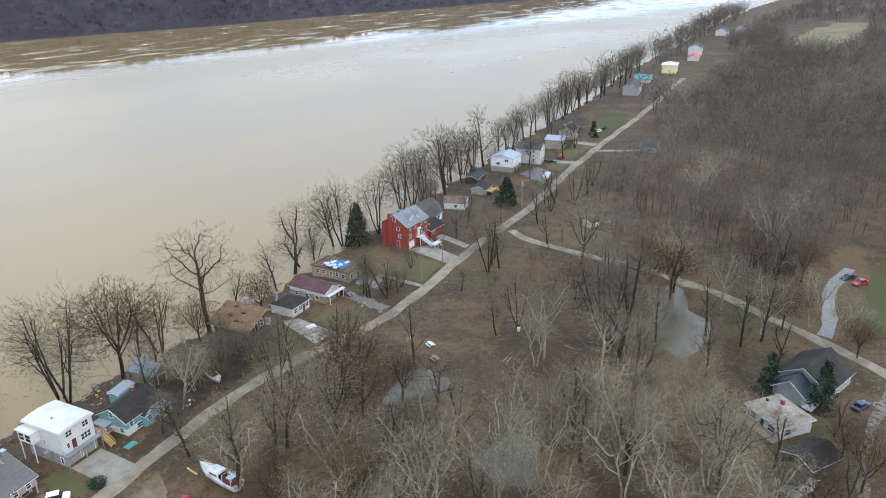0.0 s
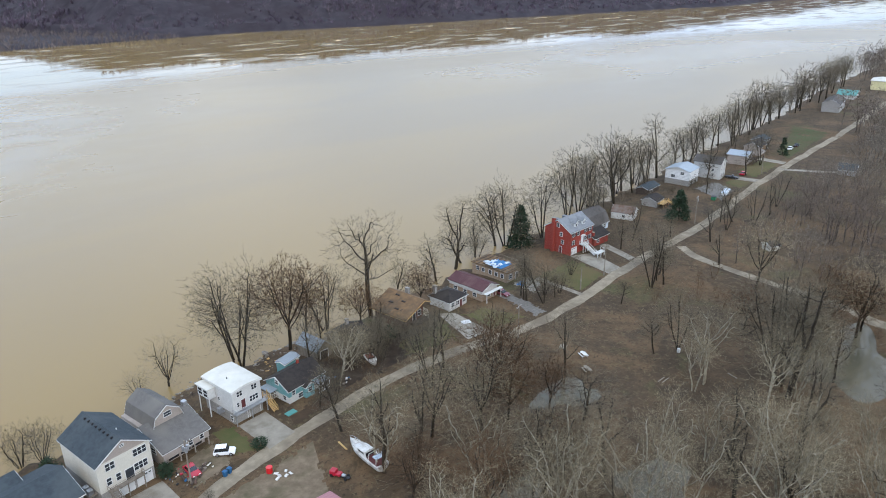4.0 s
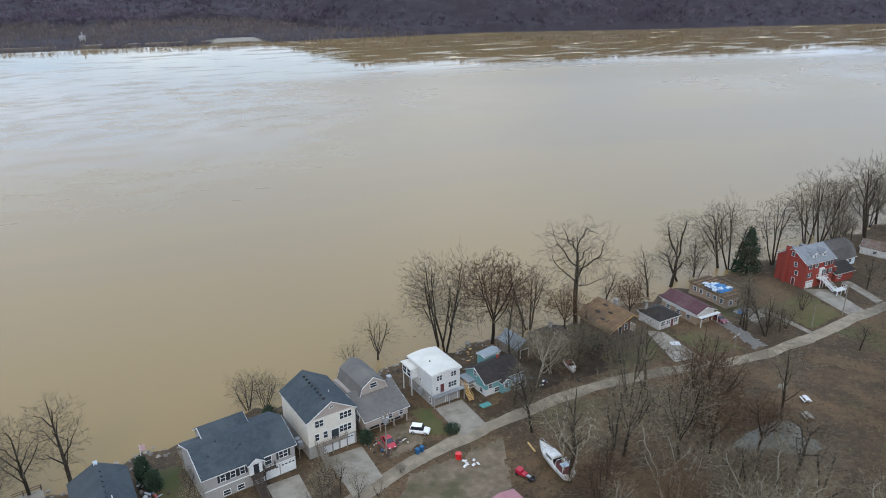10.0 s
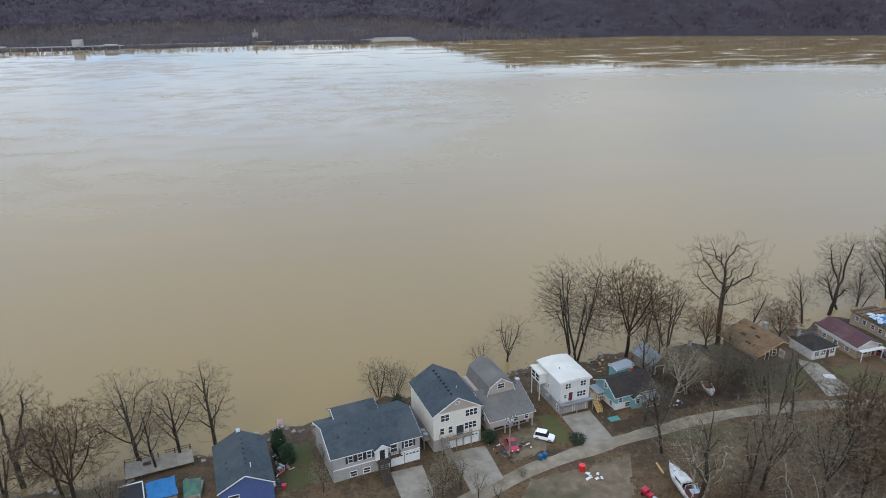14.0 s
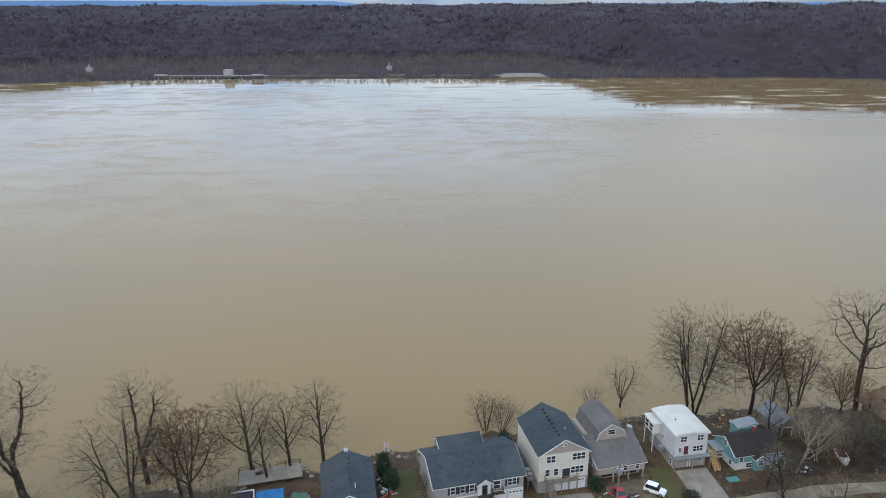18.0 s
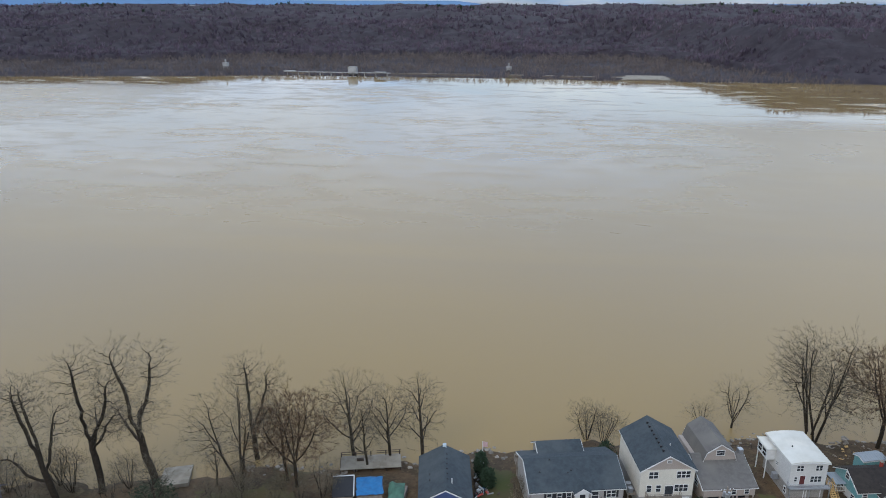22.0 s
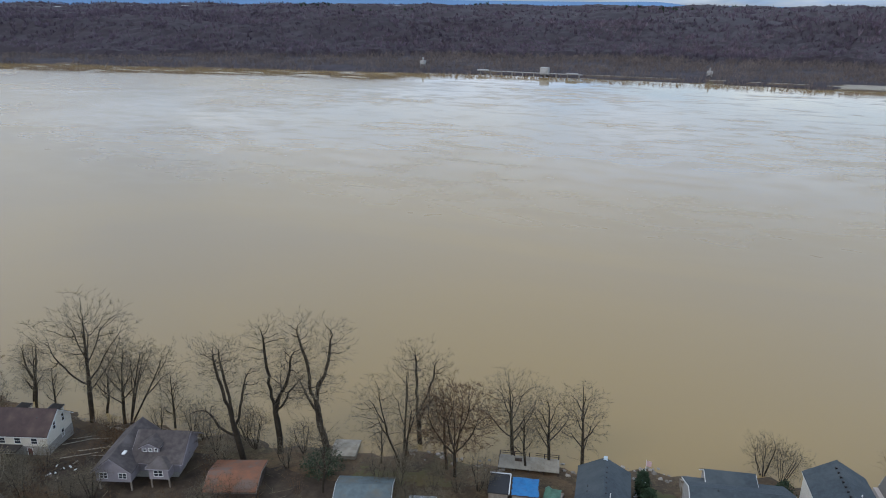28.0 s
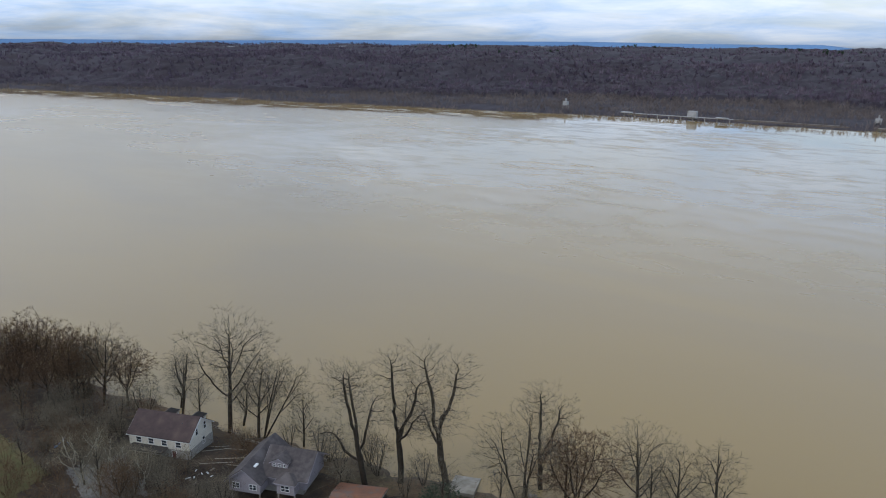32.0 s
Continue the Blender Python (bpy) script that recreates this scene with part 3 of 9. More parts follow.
def branch_out(seed, height, style, points=1000, step=0.5, kill=0.8, reach=5.0, lift=0.10, wander=0.12, tip=0.021, stout=1.0):
    """Limbs that grow towards free space in the crown: places, parents, radii, first crown node, whether a node ends a twig."""
    rng, nr = random.Random(seed), np.random.default_rng(seed)
    lines, lobes = habit(style, rng)
    pos, par = [], []
    for k, line in enumerate(lines):
        pts = [p * height for p in line]
        q = []
        for a, b in zip(pts, pts[1:]):
            m = max(1, int((b - a).length / (step * 1.6)))
            q += [a.lerp(b, j / m) for j in range(m)]
        q.append(pts[-1])
        prev = -1
        if k and pts[0].z > 0.03 * height:
            prev = int(np.argmin(np.sum((np.array(pos) - np.array(pts[0])) ** 2, 1)))
            q = q[1:]
        for p in q:
            pos.append(tuple(p))
            par.append(prev)
            prev = len(pos) - 1
        if k == 0:
            first = len(pos)
    size = np.array([l[3] ** 2 * l[4] for l in lobes])
    pick = nr.choice(len(lobes), points, p=size / size.sum())
    L = np.array(lobes)[pick]
    d = nr.normal(size=(points, 3))
    d /= np.linalg.norm(d, axis=1)[:, None]
    d *= (nr.random(points) ** 0.5)[:, None]
    d *= (0.90 + 0.26 * np.sin(d[:, 0] * 7 + seed) * np.sin(d[:, 1] * 6 + 2 * seed) + 0.22 * np.sin(d[:, 2] * 9 + seed))[:, None]
    A = (L[:, :3] + d * L[:, [3, 3, 4]]) * height
    A = A[A[:, 2] > 0.12 * height]
    P, par = np.array(pos), list(par)
    kids = np.zeros(60000, int)
    D = np.linalg.norm(A[:, None] - P[None], axis=2)
    near, dist = D.argmin(1), D.min(1)
    for _ in range(90):
        ok = dist < reach
        if not ok.any() or len(P) > 9000:
            break
        v = A[ok] - P[near[ok]]
        v /= np.linalg.norm(v, axis=1)[:, None] + 1e-9
        tot = np.zeros((len(P), 3))
        np.add.at(tot, near[ok], v)
        g = np.unique(near[ok])
        full = g[kids[g] >= 3]
        if len(full):
            drop = np.isin(near, full)
            A, near, dist = A[~drop], near[~drop], dist[~drop]
            g = g[kids[g] < 3]
            if not len(g):
                continue
        v = tot[g] / (np.linalg.norm(tot[g], axis=1)[:, None] + 1e-9) + nr.normal(0, wander, (len(g), 3))
        v[:, 2] += lift
        v /= np.linalg.norm(v, axis=1)[:, None]
        fresh = P[g] + v * step
        base = len(P)
        kids[g] += 1
        P = np.concatenate([P, fresh])
        par += list(g)
        D = np.linalg.norm(A[:, None] - fresh[None], axis=2)
        n2, d2 = D.argmin(1), D.min(1)
        closer = d2 < dist
        near, dist = np.where(closer, n2 + base, near), np.where(closer, d2, dist)
        keep = dist > kill
        A, near, dist = A[keep], near[keep], dist[keep]
        if not len(A):
            break
    par = np.array(par)
    tips = np.ones(len(P), bool)
    tips[par[par >= 0]] = False
    load = np.where(tips, 1.0, 0.0)
    for i in range(len(P) - 1, -1, -1):
        if par[i] >= 0:
            load[par[i]] += load[i]
    power = math.log(height * 0.0165 * stout / tip) / math.log(load.max())
    P[:, 2] *= height / P[:, 2].max()
    return P, par, tip * load ** power, first, tips


def prisms(P, par, rad, idx, sides):
    """Tapered prisms along the given limbs."""
    a, b = P[par[idx]], P[idx]
    d = (b - a) / (np.linalg.norm(b - a, axis=1)[:, None] + 1e-9)
    ref = np.where(np.abs(d[:, 2:3]) < 0.9, [[0.0, 0, 1]], [[1.0, 0, 0]])
    u = np.cross(d, ref)
    u /= np.linalg.norm(u, axis=1)[:, None]
    w = np.cross(d, u)
    th = np.arange(sides) * 6.2832 / sides
    ring = u[:, None] * np.cos(th)[None, :, None] + w[:, None] * np.sin(th)[None, :, None]
    r0 = np.minimum(rad[par[idx]], rad[idx] * 1.35)
    V = np.concatenate([a[:, None] + ring * r0[:, None, None], b[:, None] + ring * rad[idx][:, None, None]], 1).reshape(-1, 3)
    k = np.arange(sides)
    f = np.concatenate([np.stack([k, (k + 1) % sides, sides + (k + 1) % sides], 1), np.stack([k, sides + (k + 1) % sides, sides + k], 1)])
    F = (f[None] + (np.arange(len(idx)) * 2 * sides)[:, None, None]).reshape(-1, 3)
    return V, F


def slivers(a, b, w, nr):
    """Twigs: one slender triangle each."""
    d = b - a
    s = np.cross(d, nr.normal(size=d.shape))
    s *= (w / (np.linalg.norm(s, axis=1) + 1e-9))[:, None]
    V = np.stack([a - s, a + s, b], 1).reshape(-1, 3)
    return V, np.arange(len(V)).reshape(-1, 3)


def twigs_of(P, par, rad, tips, nr, fuzz, length, width, thin, sprays=1):
    """Fine limbs, and the spray of twigs along and at the end of them."""
    fine = np.where((par >= 0) & (rad <= thin))[0]
    out = [slivers(P[par[fine]], P[fine] + (P[fine] - P[par[fine]]) * 0.35, np.maximum(rad[fine], width), nr)]
    for src, many, spread in ((np.where(tips & (par >= 0))[0], 4, 0.55), (fine[nr.random(len(fine)) < fuzz], sprays, 0.60)):
        src = np.repeat(src, many)
        d = P[src] - P[par[src]]
        d /= np.linalg.norm(d, axis=1)[:, None] + 1e-9
        d += nr.normal(0, spread, d.shape)
        d += 0.45 * (P[src] - P.mean(0)) / (np.linalg.norm(P[src] - P.mean(0), axis=1)[:, None] + 1e-9)
        d[:, 2] += 0.35
        d *= (length * nr.uniform(0.6, 1.4, len(src)) / np.linalg.norm(d, axis=1))[:, None]
        out.append(slivers(P[src], P[src] + d, np.full(len(src), width * 0.6), nr))
    return joined(*out)


def joined(*pairs):
    V, F, n = [], [], 0
    for v, f in pairs:
        V.append(v)
        F.append(f + n)
        n += len(v)
    return np.concatenate(V), np.concatenate(F)


class TreeKind:
    """Shared trunk and crown meshes of one leafless tree, in a few growths."""

    def __init__(self, seed, height, bark, twig, label, style, variants=2, fuzz=1.0, twig_length=0.9, width=0.024, sprays=1, **shape):
        self.height, self.label, self.turns, self.growths = height, label, 0, []
        for k in range(variants):
            nr = np.random.default_rng(seed + k)
            P, par, rad, first, tips = branch_out(seed + 7 * k, height, style, **shape)
            rad[:1] *= 1.35
            P[0, 2] = -0.5
            has = par >= 0
            own = np.arange(len(P)) < first
            trunk = raw_mesh("trunk", *prisms(P, par, rad, np.where(has & own)[0], 7))
            rest = has & ~own
            big, mid, small = [np.where(rest & (rad > lo) & (rad <= hi))[0] for lo, hi in ((0.14, 9), (0.07, 0.14), (0.045, 0.07))]
            boughs = joined(prisms(P, par, rad, big, 5), prisms(P, par, rad, mid, 4), prisms(P, par, rad, small, 3))
            crown = raw_mesh("crown", *joined(boughs, twigs_of(P, par, rad, tips, nr, fuzz, twig_length, width, 0.045, sprays)))
            crown.materials.append(bark)
            crown.materials.append(twig)
            kinds = np.ones(len(crown.polygons), dtype=np.int32)
            kinds[:len(boughs[1])] = 0
            crown.polygons.foreach_set("material_index", kinds)
            trunk.materials.append(bark)
            self.growths.append((trunk, crown))

    def plant(self, x, y, height, lean=0.0, group="", turn=None, label="", name="tree"):
        turn = random.uniform(0, 360) if turn is None else turn
        k = height * 1.06 / self.height
        root = new(name)
        # lean: metres by which the top leans to the right as seen from the hovering point
        az = math.atan2(x, y)
        ang = math.atan2(lean, height)
        tip = Matrix.Rotation(ang, 4, Vector((math.sin(az), math.cos(az), 0)))
        root.matrix_world = Matrix.Translation((x, y, at(x, y) - 0.1)) @ tip @ Matrix.Rotation(radians(turn), 4, "Z") @ Matrix.Scale(k, 4)
        for nm, me in zip(("trunk", "crown"), self.growths[self.turns % len(self.growths)]):
            o = new(nm, me)
            o.parent = root
        self.turns += 1
        tagged(root, label or self.label, name, group)
        return root


VASE = TreeKind(11, 24, M_BARK, M_TWIG, "tall leafless grey-brown tree with an oval crown", "fan", sprays=2, points=2800, step=0.5, kill=0.6, lift=0.30, wander=0.10)
VASE2 = TreeKind(23, 24, M_BARK, M_TWIG, "tall leafless riverside tree with several upright stems", "stems", sprays=2, points=3200, step=0.5, kill=0.6, stout=0.6, lift=0.35, wander=0.10)
RUSSET = TreeKind(37, 20, M_BARK, M_TWIG_R, "leafless tree with a dense rounded russet crown", "round", sprays=3, points=3400, step=0.42, kill=0.5, lift=0.25, width=0.034)
OAK = TreeKind(41, 25, M_BARK, M_TWIG, "big leafless tree with crooked spreading limbs", "oak", sprays=2, points=2000, step=0.45, kill=0.6, wander=0.28, stout=1.3)
CROOK = TreeKind(59, 26, M_BARK, M_TWIG, "tall leafless tree with a forked crooked trunk", "gnarl", 3, sprays=2, points=2000, step=0.45, kill=0.6, wander=0.22, stout=1.3, reach=6, lift=0.15)
SLIM = TreeKind(67, 18, M_BARK, M_TWIG, "slender leafless tree with thin upright branches", "slim", sprays=2, points=1300, step=0.4, kill=0.55, twig_length=0.9, lift=0.30)
PALE = TreeKind(83, 18, M_WHITEBARK, M_TWIG_P, "pale leafless sycamore with whitish twisting limbs", "sprawl", 3, points=2000, step=0.4, wander=0.28, kill=0.45, reach=6, fuzz=0.5, twig_length=0.8, stout=0.6)
ASH = TreeKind(91, 18, M_BARK, M_TWIG_P, "leafless grey tree with a pale twiggy crown", "round", points=1900, step=0.4, wander=0.22, kill=0.5, twig_length=0.8)
SCRUB = TreeKind(97, 8, M_BARK, M_TWIG, "small leafless shrub tree with many thin stems", "bush", 1, points=1500, step=0.25, kill=0.32, twig_length=0.7, width=0.022, stout=0.7)

FAR_VASE = TreeKind(111, 24, M_BARK, M_TWIG, "tall leafless tree with a rounded twiggy crown", "fan", 3, points=1500, step=0.6, kill=0.75, lift=0.3, width=0.042, twig_length=1.3)
FAR_STEMS = TreeKind(123, 24, M_BARK, M_TWIG, "tall leafless riverside tree with upright stems", "stems", 2, points=1500, step=0.6, kill=0.75, stout=0.65, lift=0.3, width=0.042, twig_length=1.3)
FAR_CROOK = TreeKind(159, 25, M_BARK, M_TWIG, "tall leafless tree with a forked trunk", "gnarl", 2, points=1200, step=0.6, kill=0.75, stout=1.1, reach=6, width=0.042, twig_length=1.3)

random.seed(4)
RIVER_N = "leafless trees along the flooded bank"
# x, y, height, lean of the top
for kind, rows in (
    (VASE2, [(54.1, 148.0, 24.5, -0.7), (54.2, 144.7, 25.9, 2.0), (78.5, 147.9, 21.2, -0.3), (153.0, 161.0, 24.5, 0), (200.6, 174, 19, -5)]),
    (RUSSET, [(66.0, 143.6, 23.6, 0.4)]),
    (OAK, [(90.6, 145.7, 26.2, -0.8), (133.6, 158.7, 15, -6), (255.3, 176.5, 25.3, -2)]),
    (VASE, [(150.8, 162.7, 22.5, -4), (206.1, 159.1, 28, -3), (230, 175, 22, -2), (304.6, 186.1, 21.5, -3), (336.5, 189.6, 20, -2), (387, 198.9, 20.2, -3), (405, 203, 23.7, -3)]),
    (SLIM, [(74.2, 150.7, 16.6, 0.4), (65.1, 131.5, 13.2, -0.8), (102.7, 152, 14, 2.5), (118.7, 153.3, 16, -3.5), (139.4, 160.3, 16, 0), (211.8, 174.5, 21.6, -2.3),
            (210.4, 175.4, 20.5, -3.5), (241.6, 171.8, 19, -3), (288.8, 185.2, 14.8, -3), (353.9, 191.5, 18, -2), (139.4, 160.0, 12, 1)]),
    (CROOK, [(128.4, 156.9, 22.3, -1.3), (266.6, 159.6, 13.9, 1), (227.8, 168, 15.2, -2)]),
    (ASH, [(38, 147.5, 13.7, 0.5), (31.1, 143.5, 9.0, -1)]),
    (SCRUB, [(6.6, 137.3, 8.2, 0), (10.1, 136.1, 7.6, 1), (156, 156.4, 9, 1)]),
):
    for x, y, h, lean in rows:
        kind = {VASE: FAR_VASE, VASE2: FAR_STEMS, SLIM: FAR_STEMS, CROOK: FAR_CROOK, OAK: FAR_CROOK}.get(kind, kind) if x > 195 else kind
        kind.plant(x, y, h, lean, RIVER_N)
for x, y, h in [(372.6, 200.4, 17), (400.2, 203.9, 19), (425, 207, 19), (441.7, 209.2, 21.6), (462, 212, 22), (477.3, 213.8, 23), (500, 222, 22), (531.9, 228, 22.6),
                (560, 240, 19), (649.6, 252, 17), (694.3, 258, 16), (795.7, 275, 15), (859.7, 285, 15)]:
    for k in range(2):
        random.choice((FAR_VASE, FAR_STEMS, FAR_VASE)).plant(x + random.uniform(-5, 5), y + random.uniform(-5, 3), h * random.uniform(0.85, 1.1), 0, RIVER_N)
for kind, rows in (
    (CROOK, [(-86.9, 95.1, 27.4, -3.5), (-83.4, 102, 27.6, 1), (-74.4, 106.3, 29.7, 0), (-59.6, 118.3, 23.4, 0.8), (-148.6, 95.2, 17, 1)]),
    (VASE, [(-128.5, 94.4, 29.8, 2), (-121.5, 97, 20.5, 1.5), (-39.8, 120.9, 21.4, -1.2), (-32.5, 121.8, 17.7, -0.8), (-162.4, 83, 20.3, 3)]),
    (VASE2, [(-120.1, 97.6, 20.8, 7), (-57.8, 106.8, 22.5, 0)]),
    (RUSSET, [(-47.7, 109.6, 20.4, -0.7), (-185.5, 77.1, 20.5, 1), (-173.9, 85.8, 17, 0), (-157.9, 86.4, 16, 1), (-176.6, 79.9, 17.5, 1), (-186.8, 72.2, 19, 1)]),
    (SLIM, [(-129.2, 98.5, 17, 2), (-138, 93, 12.5, 0.7), (-67.5, 93.6, 14.5, 0.7), (-50.3, 111.3, 17.7, -1.2), (-36.2, 118, 14, -0.6), (-26, 122.8, 20.6, -0.8), (-62.9, 107.5, 10.3, 0), (-110.7, 100.8, 15, 0.5), (-144.2, 92.7, 16.5, 1)]),
):
    for x, y, h, lean in rows:
        kind.plant(x, y, h, lean, RIVER_N)

r = random.Random(57)
for k in range(9):
    x = r.uniform(-205, -147)
    y = float(np.interp(x, NS[:, 0], NS[:, 1])) - r.uniform(3, 17)
    r.choice((RUSSET, RUSSET, CROOK, SCRUB)).plant(x, y, r.uniform(9, 17), r.uniform(-1, 1), RIVER_N, r.uniform(0, 360))
r = random.Random(21)
for k in range(17):
    x = 168 + 14.2 * k + r.uniform(-3, 3)
    y = float(np.interp(x, NS[:, 0], NS[:, 1])) - r.uniform(-1, 7)
    r.choice((FAR_VASE, FAR_STEMS, FAR_STEMS, FAR_CROOK)).plant(x, y, r.uniform(17, 26), r.uniform(-2, 1), RIVER_N, r.uniform(0, 360))
for kind, x, y, h, lean in ((PALE, 66, 120.5, 14, 3), (PALE, 71.5, 124, 11, -2), (SLIM, 58.6, 116, 10, 1), (SLIM, 92, 120, 12, 0)):
    kind.plant(x, y, h, lean, "leafless trees beside the road", r.uniform(0, 360))

STREET_X, STREET_Y = [p[0] for p in STREET], [p[1] for p in STREET]
YARD_N = "leafless yard trees between the houses"
for k in range(18):
    x = r.uniform(166, 340)
    road_y, bank_y = float(np.interp(x, STREET_X, STREET_Y)), float(np.interp(x, NS[:, 0], NS[:, 1]))
    u = r.choice((0.18, 0.62, 0.75, 0.85, 0.92)) + r.uniform(-0.06, 0.06)
    r.choice((FAR_VASE, FAR_STEMS, FAR_STEMS, FAR_CROOK)).plant(x, road_y + 3 + (bank_y - road_y - 4) * u, r.uniform(8, 17), r.uniform(-1, 1), YARD_N, r.uniform(0, 360))
WOOD_N = "leafless trees in the flooded wood"
for kind, rows in (
    (SLIM, [(57.6, 105.8, 15.2, -3.0), (57.3, 90.6, 20.7, -0.6), (163.3, 107.1, 14.6, -1.6), (99.3, 109.4, 14.5, 0.5), (87.6, 111.1, 16.8, -1.1), (107.4, 92.8, 16.4, -0.9), (62.3, 86.3, 12, -0.7), (126.8, 124.6, 15.3, -1.1),
            (150.1, 53.8, 16, -0.7), (147.7, 57.1, 18, 0), (159.8, 45.1, 17, -1)]),
    (VASE2, [(159.4, 108.4, 20, -2), (135.4, 83.2, 15.8, 0), (80.8, 107.2, 17.6, -2), (128.9, 120.4, 15.4, -4), (226, 116.2, 15.1, -1), (139, 60.1, 27.8, -3), (143, 63.6, 24.7, 0.9), (89.9, 95.9, 18.4, 3), (72.3, 67.9, 20, 2)]),
    (CROOK, [(101.5, 108, 12, 1.8), (202.5, 117.4, 11.7, -1.9), (225, 123.2, 13.2, -3), (187.2, 104.7, 10.1, -1.6), (135.5, 56.4, 27.6, 0.9), (107.5, 52.2, 17, 1.3)]),
    (OAK, [(129.5, 85.5, 9, -1.4), (144.7, 107.1, 6.5, 0.6), (91.3, 74.2, 15, 1.4)]),
    (PALE, [(57.0, 91.0, 17, -0.1), (207, 42, 24, -4), (247.7, 78.6, 17, -2), (268.7, 82.8, 17, 1), (100.6, 34.3, 17, -2), (82.6, 54, 19, -2), (90.9, 50, 15, -1), (106.4, 26.6, 17, -1), (113.4, 24, 13, -2), (68.6, 77.7, 16, 0), (116.2, 43.3, 15, 1)]),
):
    for x, y, h, lean in rows:
        kind.plant(x, y, h, lean, WOOD_N)
CLEAR = [(118, 92, 15), (135, 90, 13), (30, 98, 12), (48, 96, 10), (130, 22, 11), (152, 20, 14), (161, 53, 12), (101, 88, 6), (205, 20, 16), (117, 14, 8), (44, 86, 7), (115, 76, 9), (150, 72, 8), (147, 48.5, 9), (137, 46, 5), (134, 68, 6)]
STL = np.array(STREET, float)
LNL = np.array(sorted(LANE, key=lambda p: p[1]), float)


def open_ground(x, y):
    if any(math.hypot(x - cx, y - cy) < r for cx, cy, r in CLEAR):
        return False
    if y > np.interp(x, STL[:, 0], STL[:, 1]) - 4:
        return False
    return abs(x - np.interp(y, LNL[:, 1], LNL[:, 0])) > 4 or y > 116


rng = random.Random(12)
made = 0
while made < 74:
    x, y = rng.uniform(52, 186), rng.uniform(12, 106)
    if y < 26 and x < 62 or not open_ground(x, y) or (y > 72 and rng.random() < 0.75):
        continue
    kind = rng.choice((SLIM, ASH, PALE, PALE, CROOK, RUSSET)) if y > 60 else rng.choice((ASH, PALE, PALE, PALE, SLIM, CROOK))
    kind.plant(x, y, rng.uniform(11, 20), rng.uniform(-1.5, 1.5), WOOD_N, rng.uniform(0, 360))
    made += 1

for x, y, h in ((200, 40, 16), (203, 34, 14), (213, 45, 17), (197, 46, 15), (106, 10, 13), (112, 6.5, 11), (120, 5, 12), (103, 15, 14), (127, 9.5, 10), (134, 12, 9), (118, 18.5, 12), (172, 31, 13), (168, 14, 10), (152, 27, 12)):
    rng.choice((RUSSET, SLIM, CROOK)).plant(x, y, h, 0, WOOD_N, rng.uniform(0, 360))

# ---- dense woodland: joined, uncountable ----
def crown_stock(seed, height, style, points, step, width):
    """A tree of a dense wood, with few limbs and coarse twigs."""
    P, par, rad, first, tips = branch_out(seed, height, style, points, step, step * 1.5, 7.0, 0.12, 0.2, 0.02, 0.9)
    idx = np.where((par >= 0) & (rad > 0.06))[0]
    return joined(prisms(P, par, rad, idx, 3), twigs_of(P, par, rad, tips, np.random.default_rng(seed), 0.45, step * 1.5, width, 0.06))


def fan_stock(seed, height, count, wide):
    """A far tree: trunk and a fan of slender limbs."""
    r = random.Random(seed)
    V, F = [], []
    for k in range(count + 1):
        if k == 0:
            p, q, w = Vector((0, 0, 0)), Vector((0, 0, height * 0.8)), 0.22
        else:
            z = height * r.uniform(0.25, 0.7)
            th, out = r.random() * 6.283, height * r.uniform(0.15, 0.32)
            p = Vector((0, 0, z)) + Vector((math.cos(th), math.sin(th), 0)) * out * r.uniform(0, 0.5)
            q = Vector((math.cos(th + r.gauss(0, 0.4)) * out, math.sin(th + r.gauss(0, 0.4)) * out, min(height, z + height * r.uniform(0.18, 0.5))))
            w = wide * r.uniform(0.6, 1.4)
        a, b = frame_of((q - p).normalized())
        th = r.random() * 3.14
        s = (a * math.cos(th) + b * math.sin(th)) * w
        n = len(V)
        V += [p - s, p + s, q]
        F.append((n, n + 1, n + 2))
    return np.array([tuple(x) for x in V], dtype=np.float32), np.array(F, dtype=np.int32)


def scatter(name, stocks, pts, scales, mat, label, sink=0.2, seed=1):
    """All trees of a wood in one mesh."""
    r = np.random.default_rng(seed)
    Vs, Fs, n = [], [], 0
    z = land(pts[:, 0], pts[:, 1]) - sink
    pick = r.integers(0, len(stocks), len(pts))
    turn = r.uniform(0, 6.283, len(pts))
    for k, (sv, sf) in enumerate(stocks):
        idx = np.where(pick == k)[0]
        if not len(idx):
            continue
        c, s = np.cos(turn[idx])[:, None], np.sin(turn[idx])[:, None]
        X = (sv[None, :, 0] * c - sv[None, :, 1] * s) * scales[idx][:, None] + pts[idx, 0][:, None]
        Y = (sv[None, :, 0] * s + sv[None, :, 1] * c) * scales[idx][:, None] + pts[idx, 1][:, None]
        Z = sv[None, :, 2] * scales[idx][:, None] + z[idx][:, None]
        Vs.append(np.stack([X, Y, Z], -1).reshape(-1, 3))
        Fs.append((sf[None] + (n + np.arange(len(idx)) * len(sv))[:, None, None]).reshape(-1, 3))
        n += len(idx) * len(sv)
    ob = part_mesh(name, raw_mesh(name, np.concatenate(Vs), np.concatenate(Fs)), mat)
    return tagged(ob, label, "woodland", kind="stuff")


def spread_points(n, x0, x1, y0, y1, ok, seed):
    r = np.random.default_rng(seed)
    P = np.stack([r.uniform(x0, x1, n), r.uniform(y0, y1, n)], 1)
    return P[ok(P[:, 0], P[:, 1])]


